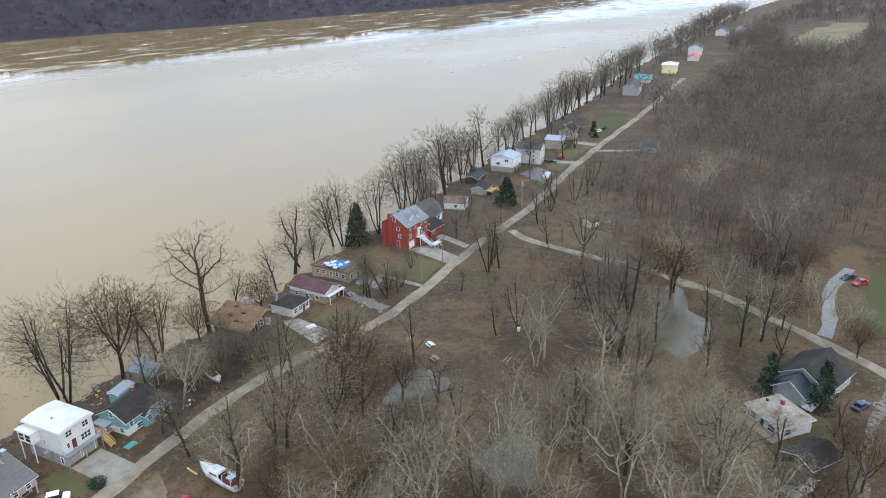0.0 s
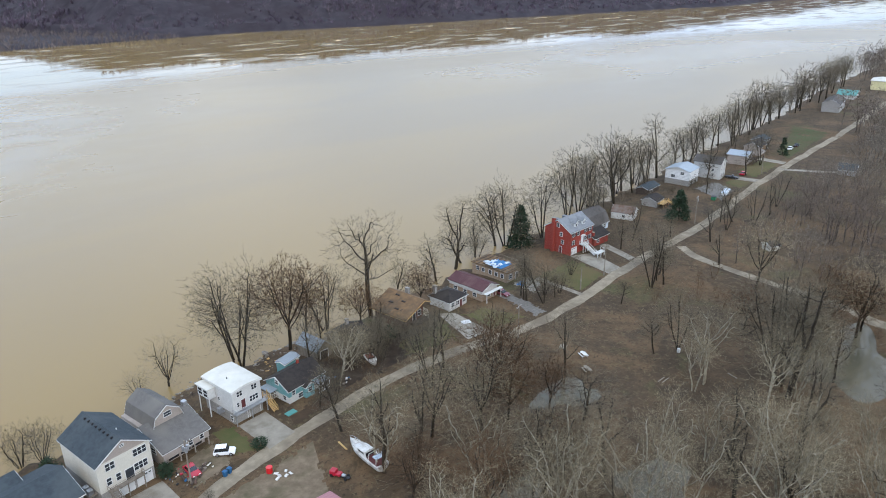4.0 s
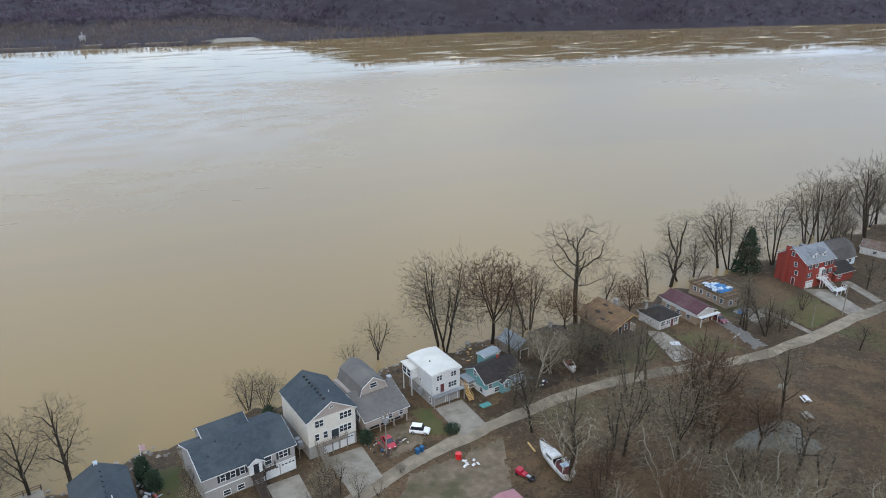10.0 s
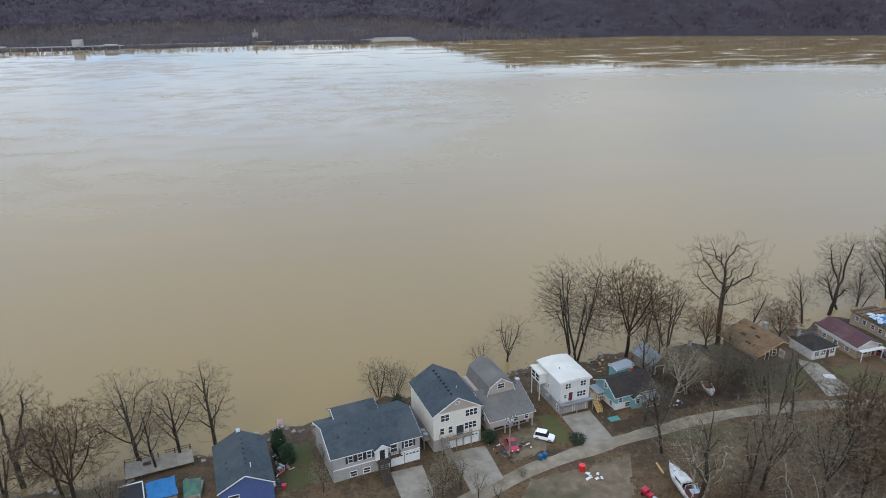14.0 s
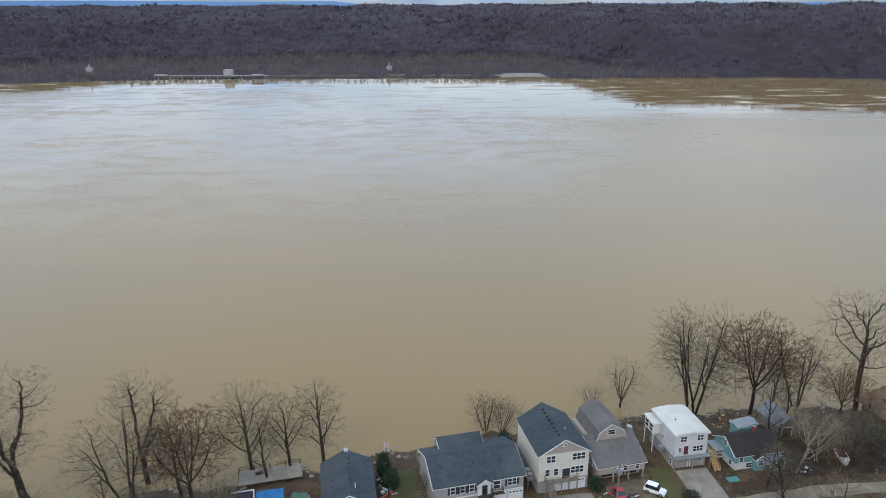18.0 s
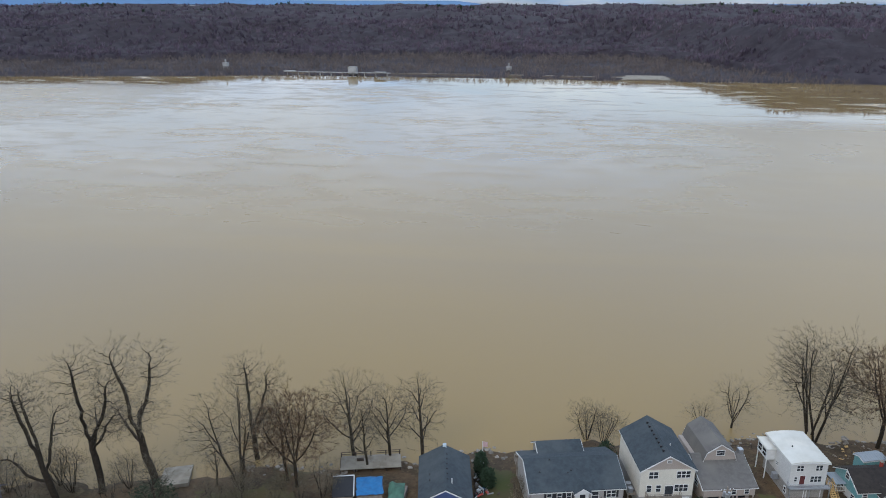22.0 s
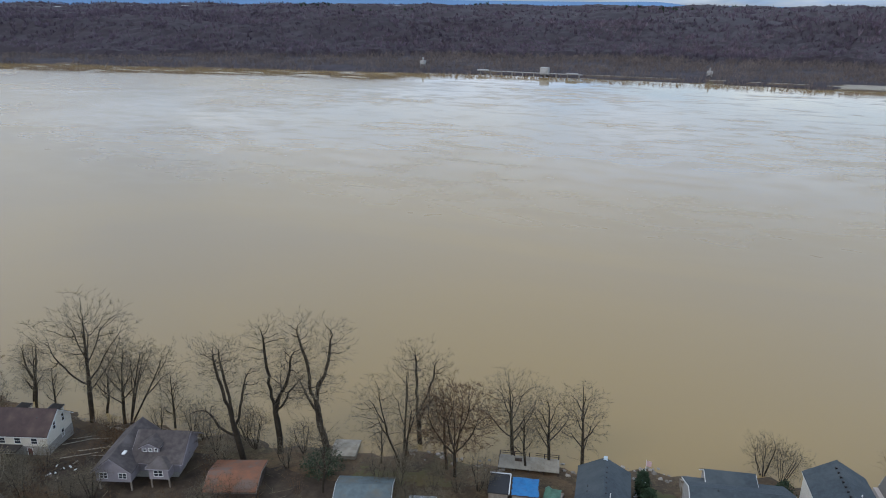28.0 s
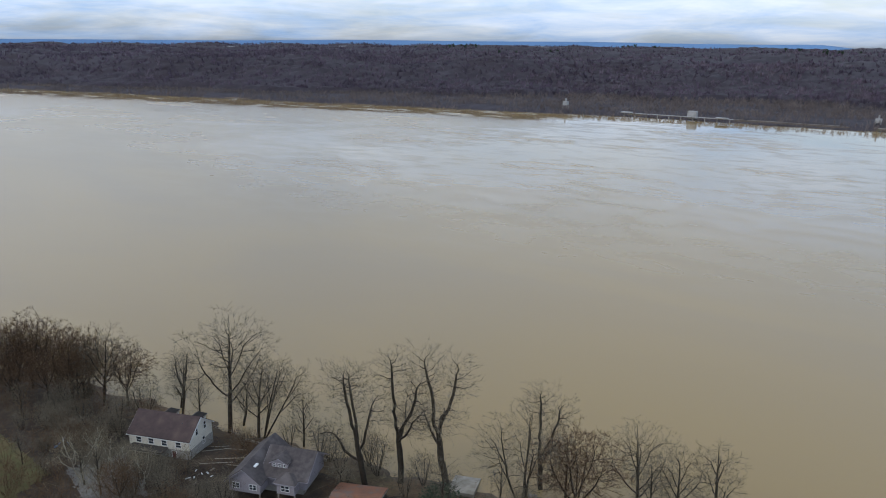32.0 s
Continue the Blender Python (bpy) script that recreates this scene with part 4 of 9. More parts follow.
def right_wood(x, y):
    street = np.interp(x, STL[:, 0], STL[:, 1])
    lane_x = np.interp(y, LNL[:, 1], LNL[:, 0])
    edge = np.interp(x, [190, 240, 320, 420, 520, 700, 1000], [104, 112, 128, 158, 178, 222, 255])
    field = np.hypot((x - 880) / 75, (y - 172) / 28) > 1
    far_ok = y < np.interp(x, [520, 700, 900, 1300, 2000], [178, 212, 245, 280, 300])
    az, far = np.degrees(np.arctan2(x, y)), np.hypot(x, y)
    field = field & ~((az > 76.6) & (az < 81.6) & (far > 715) & (far < 965))
    drive = ~((x > 170) & (x < 236) & (y < 34) & (y > 2))
    cot = ~((np.hypot(x - 316, y - 121) < 12) | (np.hypot(x - 212, y - 102) < 9))
    return (y < edge) & (x > lane_x + 4) & field & drive & cot & np.where(x < 520, y < street - np.where(x > 390, 22, 6), far_ok & (y < street + np.where(x < 680, -24 + (x - 520) * 0.11, 300)))


mid = [crown_stock(100 + k, 17, ("round", "fan", "sprawl")[k % 3], 230, 0.9, 0.05) for k in range(6)]
light = [crown_stock(130 + k, 17, ("round", "fan", "round")[k % 3], 95, 1.4, 0.12) for k in range(6)]
P = spread_points(800, 186, 345, -60, 165, right_wood, 3)
scatter("woodland_trees", mid, P, np.random.default_rng(2).uniform(0.6, 1.1, len(P)), M_WOODTWIG, "dense leafless brown-grey woodland beside the lane", seed=4)
P = spread_points(3300, 335, 800, -160, 240, right_wood, 34)
scatter("woodland_trees", light, P, np.random.default_rng(35).uniform(0.65, 1.1, len(P)), M_WOODTWIG, "leafless grey-brown woodland beyond the lane", seed=36)


def bank_row(x, y):
    inland = np.interp(x, NS[:, 0], NS[:, 1]) - y
    road_off = np.abs(y - np.interp(x, STL[:, 0], STL[:, 1]))
    return (inland > -2) & ((inland < np.where(x < 560, 7, 22)) | ((road_off > 4) & (road_off < 10) & (x < 425)))


P = spread_points(1500, 385, 1050, 140, 330, bank_row, 31)
scatter("woodland_trees", light, P, np.random.default_rng(32).uniform(0.8, 1.45, len(P)), M_WOODTWIG, "row of leafless trees along the river bank upstream", seed=33)
fans = [fan_stock(200 + k, 18, 30, 0.16) for k in range(6)]
P = spread_points(6500, 760, 1700, -320, 290, right_wood, 5)
scatter("woodland_trees", fans, P, np.random.default_rng(6).uniform(0.7, 1.15, len(P)), M_WOODTWIG, "distant leafless woodland on the low hill", seed=7)


def canopy(name, xs, ys, weight, base, amp, mat, label, seed):
    """The closed twig canopy of a far wood: an uneven sheet with a bump for every few crowns, sloping down to its edges."""
    r = np.random.default_rng(seed)
    X, Y = np.meshgrid(xs, ys)
    X = X + r.uniform(-0.35, 0.35, X.shape) * np.gradient(xs)[None, :]
    Y = Y + r.uniform(-0.35, 0.35, Y.shape) * np.gradient(ys)[:, None]
    w = weight(X, Y)
    keep = w > 0.02
    Z = land(X, Y) - 0.5 + w * (base + r.uniform(-amp, amp, X.shape) + 2.0 * np.sin(X * 0.013) * np.sin(Y * 0.011))
    nx, ny = len(xs), len(ys)
    i = np.arange(nx - 1)[None, :] + nx * np.arange(ny - 1)[:, None]
    f = np.stack([i, i + 1, i + 1 + nx, i + nx], -1)
    f = f[keep[:-1, :-1] | keep[1:, 1:] | keep[:-1, 1:] | keep[1:, :-1]]
    f = np.concatenate([f[:, [0, 1, 2]], f[:, [0, 2, 3]]])
    ob = part_mesh(name, raw_mesh(name, np.stack([X.ravel(), Y.ravel(), Z.ravel()], 1), f), mat)
    return tagged(ob, label, "woodland", kind="stuff")


def right_weight(x, y):
    edge = np.where(x < 520, np.interp(x, [190, 240, 320, 420, 520], [104, 112, 128, 158, 178]), np.interp(x, [520, 700, 900, 1300, 2000], [178, 212, 245, 280, 300]))
    az, far = np.degrees(np.arctan2(x, y)), np.hypot(x, y)
    field = np.maximum(np.abs(az - 79.1) / 3.2, np.abs(far - 835) / 155)
    return sstep((x - 620) / 200) * sstep((edge - y) / 40) * sstep((field - 1) / 0.3)


canopy("woodland_canopy", steps((390, 900, 7), (900, 1800, 16)), steps((-500, 250, 7)), right_weight, 8, 2.6, M_WOODTOP, "dense bare treetops of the woodland", 8)


def far_e(x, y):
    return y - np.interp(x, FS[:, 0], FS[:, 1])


def in_plain(x, y):
    return far_e(x, y) < np.interp(x, PLAIN[:, 0], PLAIN[:, 1]) + 25 * np.sin(x * 0.02) * sstep((300 - x) / 100)


def landing(x, y):
    return ~((abs(x - 84) < 34) & (far_e(x, y) < 60)) & ~((x > -390) & (x < 20) & (far_e(x, y) > 22) & (far_e(x, y) < 32))


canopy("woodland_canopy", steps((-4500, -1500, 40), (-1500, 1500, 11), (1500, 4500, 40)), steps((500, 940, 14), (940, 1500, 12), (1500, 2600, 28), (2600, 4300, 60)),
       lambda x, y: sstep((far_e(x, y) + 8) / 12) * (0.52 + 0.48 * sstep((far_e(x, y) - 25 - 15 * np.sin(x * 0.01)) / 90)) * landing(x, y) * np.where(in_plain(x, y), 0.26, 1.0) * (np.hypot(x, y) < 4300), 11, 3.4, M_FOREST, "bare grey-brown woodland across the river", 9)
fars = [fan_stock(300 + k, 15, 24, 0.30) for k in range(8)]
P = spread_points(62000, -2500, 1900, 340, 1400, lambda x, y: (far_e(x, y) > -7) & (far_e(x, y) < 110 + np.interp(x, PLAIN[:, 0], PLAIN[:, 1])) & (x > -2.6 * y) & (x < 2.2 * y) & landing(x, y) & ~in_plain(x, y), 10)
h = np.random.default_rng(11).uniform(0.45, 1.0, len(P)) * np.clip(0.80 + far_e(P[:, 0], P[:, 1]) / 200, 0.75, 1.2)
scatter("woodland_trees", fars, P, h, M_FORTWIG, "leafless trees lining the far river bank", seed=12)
M_WILLOW = material("grey_willow_twigs", (0.165, 0.132, 0.115), (0.090, 0.071, 0.064), 0.03, 0.98, islands=0.4)
P = spread_points(52000, -1700, 320, 500, 1320, lambda x, y: (far_e(x, y) > -9) & in_plain(x, y) & landing(x, y) & (np.sin(x * 0.021 + 1) * np.sin(y * 0.03) < 0.72), 19)
h = np.random.default_rng(20).uniform(0.34, 0.66, len(P)) + 0.30 * sstep((far_e(P[:, 0], P[:, 1]) - 120) / 150) * (np.random.default_rng(22).random(len(P)) < 0.4)
scatter("riverside_willows", [fan_stock(350 + k, 15, 12, 0.26) for k in range(6)], P, h, M_WILLOW, "grey leafless willow scrub on the far shore", seed=21)
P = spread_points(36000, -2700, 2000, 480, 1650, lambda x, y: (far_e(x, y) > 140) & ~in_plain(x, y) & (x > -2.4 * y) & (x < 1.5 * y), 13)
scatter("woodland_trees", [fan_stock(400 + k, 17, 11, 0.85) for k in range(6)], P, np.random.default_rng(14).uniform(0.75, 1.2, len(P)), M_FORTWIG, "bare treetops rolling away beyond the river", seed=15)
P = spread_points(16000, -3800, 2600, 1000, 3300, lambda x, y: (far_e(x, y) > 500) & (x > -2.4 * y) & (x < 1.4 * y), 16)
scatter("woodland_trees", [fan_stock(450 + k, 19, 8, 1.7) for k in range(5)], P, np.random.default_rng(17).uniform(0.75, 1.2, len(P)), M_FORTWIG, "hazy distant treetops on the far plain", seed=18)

# ---- far hills at the skyline: a backdrop with distance haze in its colour ----
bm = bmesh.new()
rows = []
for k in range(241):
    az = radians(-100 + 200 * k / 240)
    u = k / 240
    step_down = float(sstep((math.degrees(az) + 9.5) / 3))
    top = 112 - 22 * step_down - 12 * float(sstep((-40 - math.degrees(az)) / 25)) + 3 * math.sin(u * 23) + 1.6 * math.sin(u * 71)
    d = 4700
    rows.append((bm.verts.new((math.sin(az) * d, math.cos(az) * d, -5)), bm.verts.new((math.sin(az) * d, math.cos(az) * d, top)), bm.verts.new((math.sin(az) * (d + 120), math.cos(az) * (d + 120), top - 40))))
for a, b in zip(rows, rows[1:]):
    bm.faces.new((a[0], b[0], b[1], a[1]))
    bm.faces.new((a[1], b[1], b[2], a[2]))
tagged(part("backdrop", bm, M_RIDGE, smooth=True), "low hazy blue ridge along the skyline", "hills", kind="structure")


# ---- houses ----
M_TRIM = material("white_painted_trim", (0.629, 0.629, 0.612), (0.527, 0.527, 0.510), 0.8, 0.6)
M_WHITE = banded("white_lap_siding", (0.546, 0.537, 0.510), (0.396, 0.387, 0.370), 0.2, grime=(0.528, 0.510, 0.475))
M_CREAM = banded("cream_lap_siding", (0.568, 0.533, 0.456), (0.413, 0.387, 0.327), 0.2, grime=(0.533, 0.499, 0.421))
M_GREYSIDE = banded("grey_lap_siding", (0.306, 0.289, 0.272), (0.212, 0.204, 0.187), 0.2)
M_TAUPE = banded("taupe_lap_siding", (0.34, 0.29, 0.25), (0.24, 0.205, 0.18), 0.2)
M_TEAL = banded("teal_lap_siding", (0.132, 0.288, 0.296), (0.080, 0.192, 0.200), 0.2, grime=(0.176, 0.320, 0.320))
M_BLUESIDE = banded("pale_blue_siding", (0.50, 0.57, 0.62), (0.36, 0.42, 0.46), 0.2)
M_NAVYSIDE = banded("navy_siding", (0.06, 0.09, 0.20), (0.035, 0.055, 0.13), 0.2)
M_BROWNSIDE = banded("dark_brown_boards", (0.105, 0.05, 0.035), (0.06, 0.03, 0.022), 0.3, axis=0)
M_YELLOWSIDE = banded("pale_yellow_siding", (0.66, 0.60, 0.34), (0.5, 0.45, 0.26), 0.25)
M_STONE = bricked("grey_block", (0.289, 0.272, 0.246), (0.212, 0.200, 0.183), (0.340, 0.323, 0.297))
M_BRICK = bricked("red_brick", (0.27, 0.040, 0.026), (0.20, 0.032, 0.022), (0.26, 0.09, 0.07))
M_TANBRICK = bricked("tan_brick", (0.289, 0.212, 0.145), (0.230, 0.162, 0.106), (0.340, 0.289, 0.230))
M_NAVYROOF = material("slate_blue_shingles", (0.045, 0.057, 0.064), (0.032, 0.040, 0.046), 1.2, 0.9, 0.5, 5, third=(0.059, 0.069, 0.073), scale3=0.12)
M_FADEDROOF = material("faded_grey_shingles", (0.132, 0.122, 0.112), (0.098, 0.091, 0.083), 1.2, 0.9, 0.5, 5, third=(0.150, 0.138, 0.122), scale3=0.15)
M_GREYROOF = material("grey_brown_shingles", (0.086, 0.076, 0.069), (0.058, 0.052, 0.047), 1.2, 0.9, 0.5, 5, third=(0.103, 0.094, 0.083), scale3=0.15)
M_SLATEROOF = material("light_grey_shingles", (0.20, 0.21, 0.22), (0.15, 0.157, 0.165), 1.2, 0.9, 0.5, 5)
M_DARKROOF = material("dark_brown_shingles", (0.033, 0.027, 0.023), (0.021, 0.017, 0.016), 1.4, 0.9, 0.5, 5, third=(0.044, 0.037, 0.029), scale3=0.2)
M_TANROOF = material("weathered_tan_roofing", (0.191, 0.119, 0.058), (0.115, 0.072, 0.041), 0.7, 0.95, 0.5, 4, third=(0.084, 0.061, 0.041), scale3=0.25)
M_REDROOF = banded("dark_red_metal_roofing", (0.072, 0.022, 0.024), (0.047, 0.015, 0.017), 0.45, axis=1, rough=0.55, grime=(0.098, 0.047, 0.043))
M_RUSTROOF = material("rusted_tin_roofing", (0.115, 0.062, 0.04), (0.15, 0.125, 0.105), 0.5, 0.8)
M_WHITEROOF = material("white_roof_membrane", (0.54, 0.525, 0.47), (0.47, 0.45, 0.39), 0.35, 0.6, third=(0.57, 0.54, 0.47), scale3=0.22)
M_PALEROOF = banded("pale_metal_roofing", (0.285, 0.323, 0.352), (0.217, 0.247, 0.270), 0.5, axis=0, rough=0.45)
M_LITTERROOF = material("leaf_strewn_grey_shingles", (0.30, 0.265, 0.215), (0.22, 0.19, 0.15), 0.9, 0.95, 0.4, 4, third=(0.15, 0.085, 0.06), scale3=0.35)
M_ORANGEROOF = material("faded_orange_roofing", (0.19, 0.082, 0.045), (0.13, 0.065, 0.04), 0.6, 0.9, third=(0.13, 0.09, 0.07), scale3=0.3)
M_GREENROOF = material("teal_green_roofing", (0.09, 0.26, 0.23), (0.06, 0.19, 0.17), 0.5, 0.6)
M_SCARLETROOF = material("bright_red_roofing", (0.55, 0.09, 0.06), (0.42, 0.07, 0.05), 0.5, 0.6)
M_GLASS = material("dark_window_glass", (0.022, 0.026, 0.032), (0.035, 0.04, 0.048), 0.8, 0.08, spec=0.6)
M_SHUTTER = material("black_shutters", (0.022, 0.024, 0.028), None, 2, 0.6)
M_WOOD = material("weathered_grey_timber", (0.24, 0.205, 0.165), (0.15, 0.125, 0.10), 1.6, 0.9, 0.4, 6, stretch=(1, 1, 0.3))
M_DARKWOOD = material("dark_stained_timber", (0.075, 0.055, 0.042), (0.045, 0.034, 0.028), 1.6, 0.9, 0.4, 6)
M_YELLOWWOOD = material("new_yellow_timber", (0.50, 0.33, 0.13), (0.40, 0.26, 0.11), 1.5, 0.8)
M_METAL = material("galvanised_metal", (0.42, 0.43, 0.44), (0.33, 0.34, 0.35), 1.5, 0.45, metal=0.7)
M_DOORRED = material("dark_red_door", (0.11, 0.03, 0.028), None, 2, 0.5)
M_TARP = material("bright_blue_tarpaulin", (0.02, 0.15, 0.34), (0.015, 0.10, 0.25), 0.9, 0.45, 0.9, 1.6)
M_TARPW = material("white_plastic_sheeting", (0.56, 0.60, 0.63), (0.36, 0.44, 0.52), 0.9, 0.45, 0.8, 2)
M_TARPG = material("faded_green_tarpaulin", (0.07, 0.16, 0.11), (0.05, 0.10, 0.07), 0.9, 0.6, 0.8, 2)
M_BLACK = material("black_plastic", (0.02, 0.02, 0.022), None, 2, 0.5)


class House:
    """A building: an empty at its front-left corner, x along the front, y to the back, with its parts."""

    def __init__(self, name, x, y, rot, label, category="house", z=None, group=""):
        self.root = new(name)
        z = at(x, y) if z is None else z
        self.root.matrix_world = pose(x, y, z, 0, 0, rot)
        tagged(self.root, label, category, group)

    def box(self, name, x0, x1, y0, y1, z0, z1, mat, label="", parent=None, bevel=0.0):
        return part(name, box(x0, x1, y0, y1, z0, z1, bevel), mat, parent or self.root, label)

    def size(self, k, width, depth):
        """Sets the whole house to another size about the middle of its plan."""
        self.root.matrix_world = self.root.matrix_world @ Matrix.Translation(((1 - k) * width / 2, (1 - k) * depth / 2, 0)) @ Matrix.Scale(k, 4)

    def body(self, x0, x1, y0, y1, z1, mat, z0=-1.5, label="", name="wall"):
        self.b = (x0, x1, y0, y1)
        return self.box(name, x0, x1, y0, y1, z0, z1, mat, label)

    def spot(self, face, u0, u1, z0, z1, d0, d1, b=None):
        x0, x1, y0, y1 = b or self.b
        if face == "S":
            return (x0 + u0, x0 + u1, y0 - d1, y0 - d0, z0, z1)
        if face == "N":
            return (x0 + u0, x0 + u1, y1 + d0, y1 + d1, z0, z1)
        if face == "W":
            return (x0 - d1, x0 - d0, y0 + u0, y0 + u1, z0, z1)
        return (x1 + d0, x1 + d1, y0 + u0, y0 + u1, z0, z1)

    def window(self, face, u, z, w=1.0, h=1.3, shutters=False, frame=None, bars=1, b=None):
        """A window with its frame, glazing bars and pane; u and z are its lower left corner."""
        t = 0.09
        us = [u - t, u]
        for k in range(1, bars):
            us += [u + w * k / bars - 0.05, u + w * k / bars + 0.05]
        us += [u + w, u + w + t]
        zs = [z - t, z, z + h / 2 - 0.03, z + h / 2 + 0.03, z + h, z + h + t]
        bm = bmesh.new()
        front, back = [[[bm.verts.new(self.spot(face, p, p, q, q, d, d, b)[::2]) for q in zs] for p in us] for d in (0.09, 0.003)]
        solid = {(i, j) for i in range(len(us) - 1) for j in range(5) if i % 2 == 0 or j % 2 == 0}
        for i, j in solid:
            ring = ((i, j), (i + 1, j), (i + 1, j + 1), (i, j + 1))
            bm.faces.new([front[p][q] for p, q in ring])
            bm.faces.new([back[p][q] for p, q in reversed(ring)])
            for (p, q), (p2, q2), step in zip(ring, ring[1:] + ring[:1], ((0, -1), (1, 0), (0, 1), (-1, 0))):
                if (i + step[0], j + step[1]) not in solid:
                    bm.faces.new((front[p][q], back[p][q], back[p2][q2], front[p2][q2]))
        bmesh.ops.recalc_face_normals(bm, faces=bm.faces)
        win = part("window", bm, frame or M_TRIM, self.root)
        part("pane", box(*self.spot(face, u, u + w, z, z + h, 0.002, 0.03, b)), M_GLASS, win)
        if shutters:
            for s0 in (u - t - 0.42, u + w + t + 0.02):
                part("shutter", box(*self.spot(face, s0, s0 + 0.4, z - t, z + h + t, 0.003, 0.06, b)), M_SHUTTER, win)
        return win

    def door(self, face, u, z, w=0.95, h=2.05, mat=None, b=None):
        bm = bmesh.new()
        for a in ((u - 0.1, u, z, z + h + 0.1), (u + w, u + w + 0.1, z, z + h + 0.1), (u, u + w, z + h, z + h + 0.1)):
            add_box(bm, *self.spot(face, *a, 0.003, 0.09, b))
        fr = part("door_frame", bm, M_TRIM, self.root)
        leaf = part("door", box(*self.spot(face, u, u + w, z, z + h, 0.003, 0.05, b)), mat or M_DOORRED, fr)
        return leaf

    def garage(self, face, u, z, w=2.6, h=2.15, mat=None, b=None):
        bm = bmesh.new()
        rows = 4
        for k in range(rows):
            add_box(bm, *self.spot(face, u, u + w, z + k * h / rows + 0.015, z + (k + 1) * h / rows - 0.015, 0.01, 0.06, b))
        g = part("garage_door", bm, mat or M_TRIM, self.root)
        bm = bmesh.new()
        for a in ((u - 0.12, u, z, z + h + 0.12), (u + w, u + w + 0.12, z, z + h + 0.12), (u, u + w, z + h, z + h + 0.12)):
            add_box(bm, *self.spot(face, *a, 0.003, 0.10, b))
        part("door_frame", bm, M_TRIM, g)
        for k in range(4):
            c = u + w * (k + 0.5) / 4
            part("pane", box(*self.spot(face, c - 0.22, c + 0.22, z + h * 0.81, z + h * 0.93, 0.061, 0.07, b)), M_GLASS, g)
        return g

    def profile_roof(self, x0, x1, y0, y1, prof, axis, mat, thick=0.16, name="roof", trim=None, ends=None, over=0.35, label=""):
        """A roof from its cross-section: prof holds (place across 0..1, height); ends: the gable wall's material."""
        span0, span1 = (y0, y1) if axis == "x" else (x0, x1)
        run0, run1 = (x0, x1) if axis == "x" else (y0, y1)

        def put(c, z, r):
            return (r, c, z) if axis == "x" else (c, r, z)
        pts = [(span0 + u * (span1 - span0), z) for u, z in prof]
        dz0 = (pts[1][1] - pts[0][1]) / (pts[1][0] - pts[0][0]) * over
        dz1 = (pts[-2][1] - pts[-1][1]) / (pts[-1][0] - pts[-2][0]) * over
        low = [(pts[0][0] - over, pts[0][1] - dz0)] + pts[1:-1] + [(pts[-1][0] + over, pts[-1][1] - dz1)]
        for nm, m, up, th, ov in ((name, mat, 0.0, thick, over), ("fascia", trim, -0.17, 0.168, over + 0.11)):
            if m is None:
                continue
            bm = bmesh.new()
            for (c0, z0), (c1, z1) in zip(low, low[1:]):
                loop = [put(c0, z0 + up, run0 - ov), put(c1, z1 + up, run0 - ov), put(c1, z1 + up + th, run0 - ov), put(c0, z0 + up + th, run0 - ov)]
                L = run1 - run0 + 2 * ov
                sub = extrude_poly(loop, (L, 0, 0) if axis == "x" else (0, L, 0))
                tmp = bpy.data.meshes.new("tmp")
                sub.to_mesh(tmp)
                sub.free()
                bm.from_mesh(tmp)
                bpy.data.meshes.remove(tmp)
            r = part(nm, bm, m, self.root if nm == name else roof, label if nm == name else "")
            if nm == name:
                roof = r
        if ends is not None:
            for r0 in (run0, run1 - 0.12):
                loop = [put(c, z - 0.005, r0) for c, z in pts]
                part("gable_wall", extrude_poly(loop, (0.12, 0, 0) if axis == "x" else (0, 0.12, 0)), ends, self.root)
        return roof

    def gable(self, x0, x1, y0, y1, z, rise, axis, mat, ends=None, trim=M_TRIM, over=0.35, ridge=0.5, label=""):
        return self.profile_roof(x0, x1, y0, y1, [(0, z), (ridge, z + rise), (1, z)], axis, mat, trim=trim, ends=ends, over=over, label=label)

    def hip(self, x0, x1, y0, y1, z, rise, mat, over=0.4, trim=M_TRIM, label=""):
        x0, x1, y0, y1 = x0 - over, x1 + over, y0 - over, y1 + over
        w, d = x1 - x0, y1 - y0
        bm = bmesh.new()
        base = [bm.verts.new(p) for p in ((x0, y0, z), (x1, y0, z), (x1, y1, z), (x0, y1, z))]
        if w >= d:
            r = [bm.verts.new((x0 + d / 2, (y0 + y1) / 2, z + rise)), bm.verts.new((x1 - d / 2, (y0 + y1) / 2, z + rise))]
            fs = [(base[0], base[1], r[1], r[0]), (base[1], base[2], r[1]), (base[2], base[3], r[0], r[1]), (base[3], base[0], r[0])]
        else:
            r = [bm.verts.new(((x0 + x1) / 2, y0 + w / 2, z + rise)), bm.verts.new(((x0 + x1) / 2, y1 - w / 2, z + rise))]
            fs = [(base[0], base[1], r[0]), (base[1], base[2], r[1], r[0]), (base[2], base[3], r[1]), (base[3], base[0], r[0], r[1])]
        for q in fs:
            bm.faces.new(q)
        bm.faces.new(list(reversed(base)))
        roof = part("roof", bm, mat, self.root, label)
        part("fascia", box(x0 - 0.03, x1 + 0.03, y0 - 0.03, y1 + 0.03, z - 0.2, z - 0.004), trim, roof)
        return roof

    def vents(self, pts, size=0.28):
        for x, y, z in pts:
            part("roof_vent", box(x - size / 2, x + size / 2, y - size / 2, y + size / 2, z - 0.2, z + 0.22, 0.03), M_BLACK, self.root)

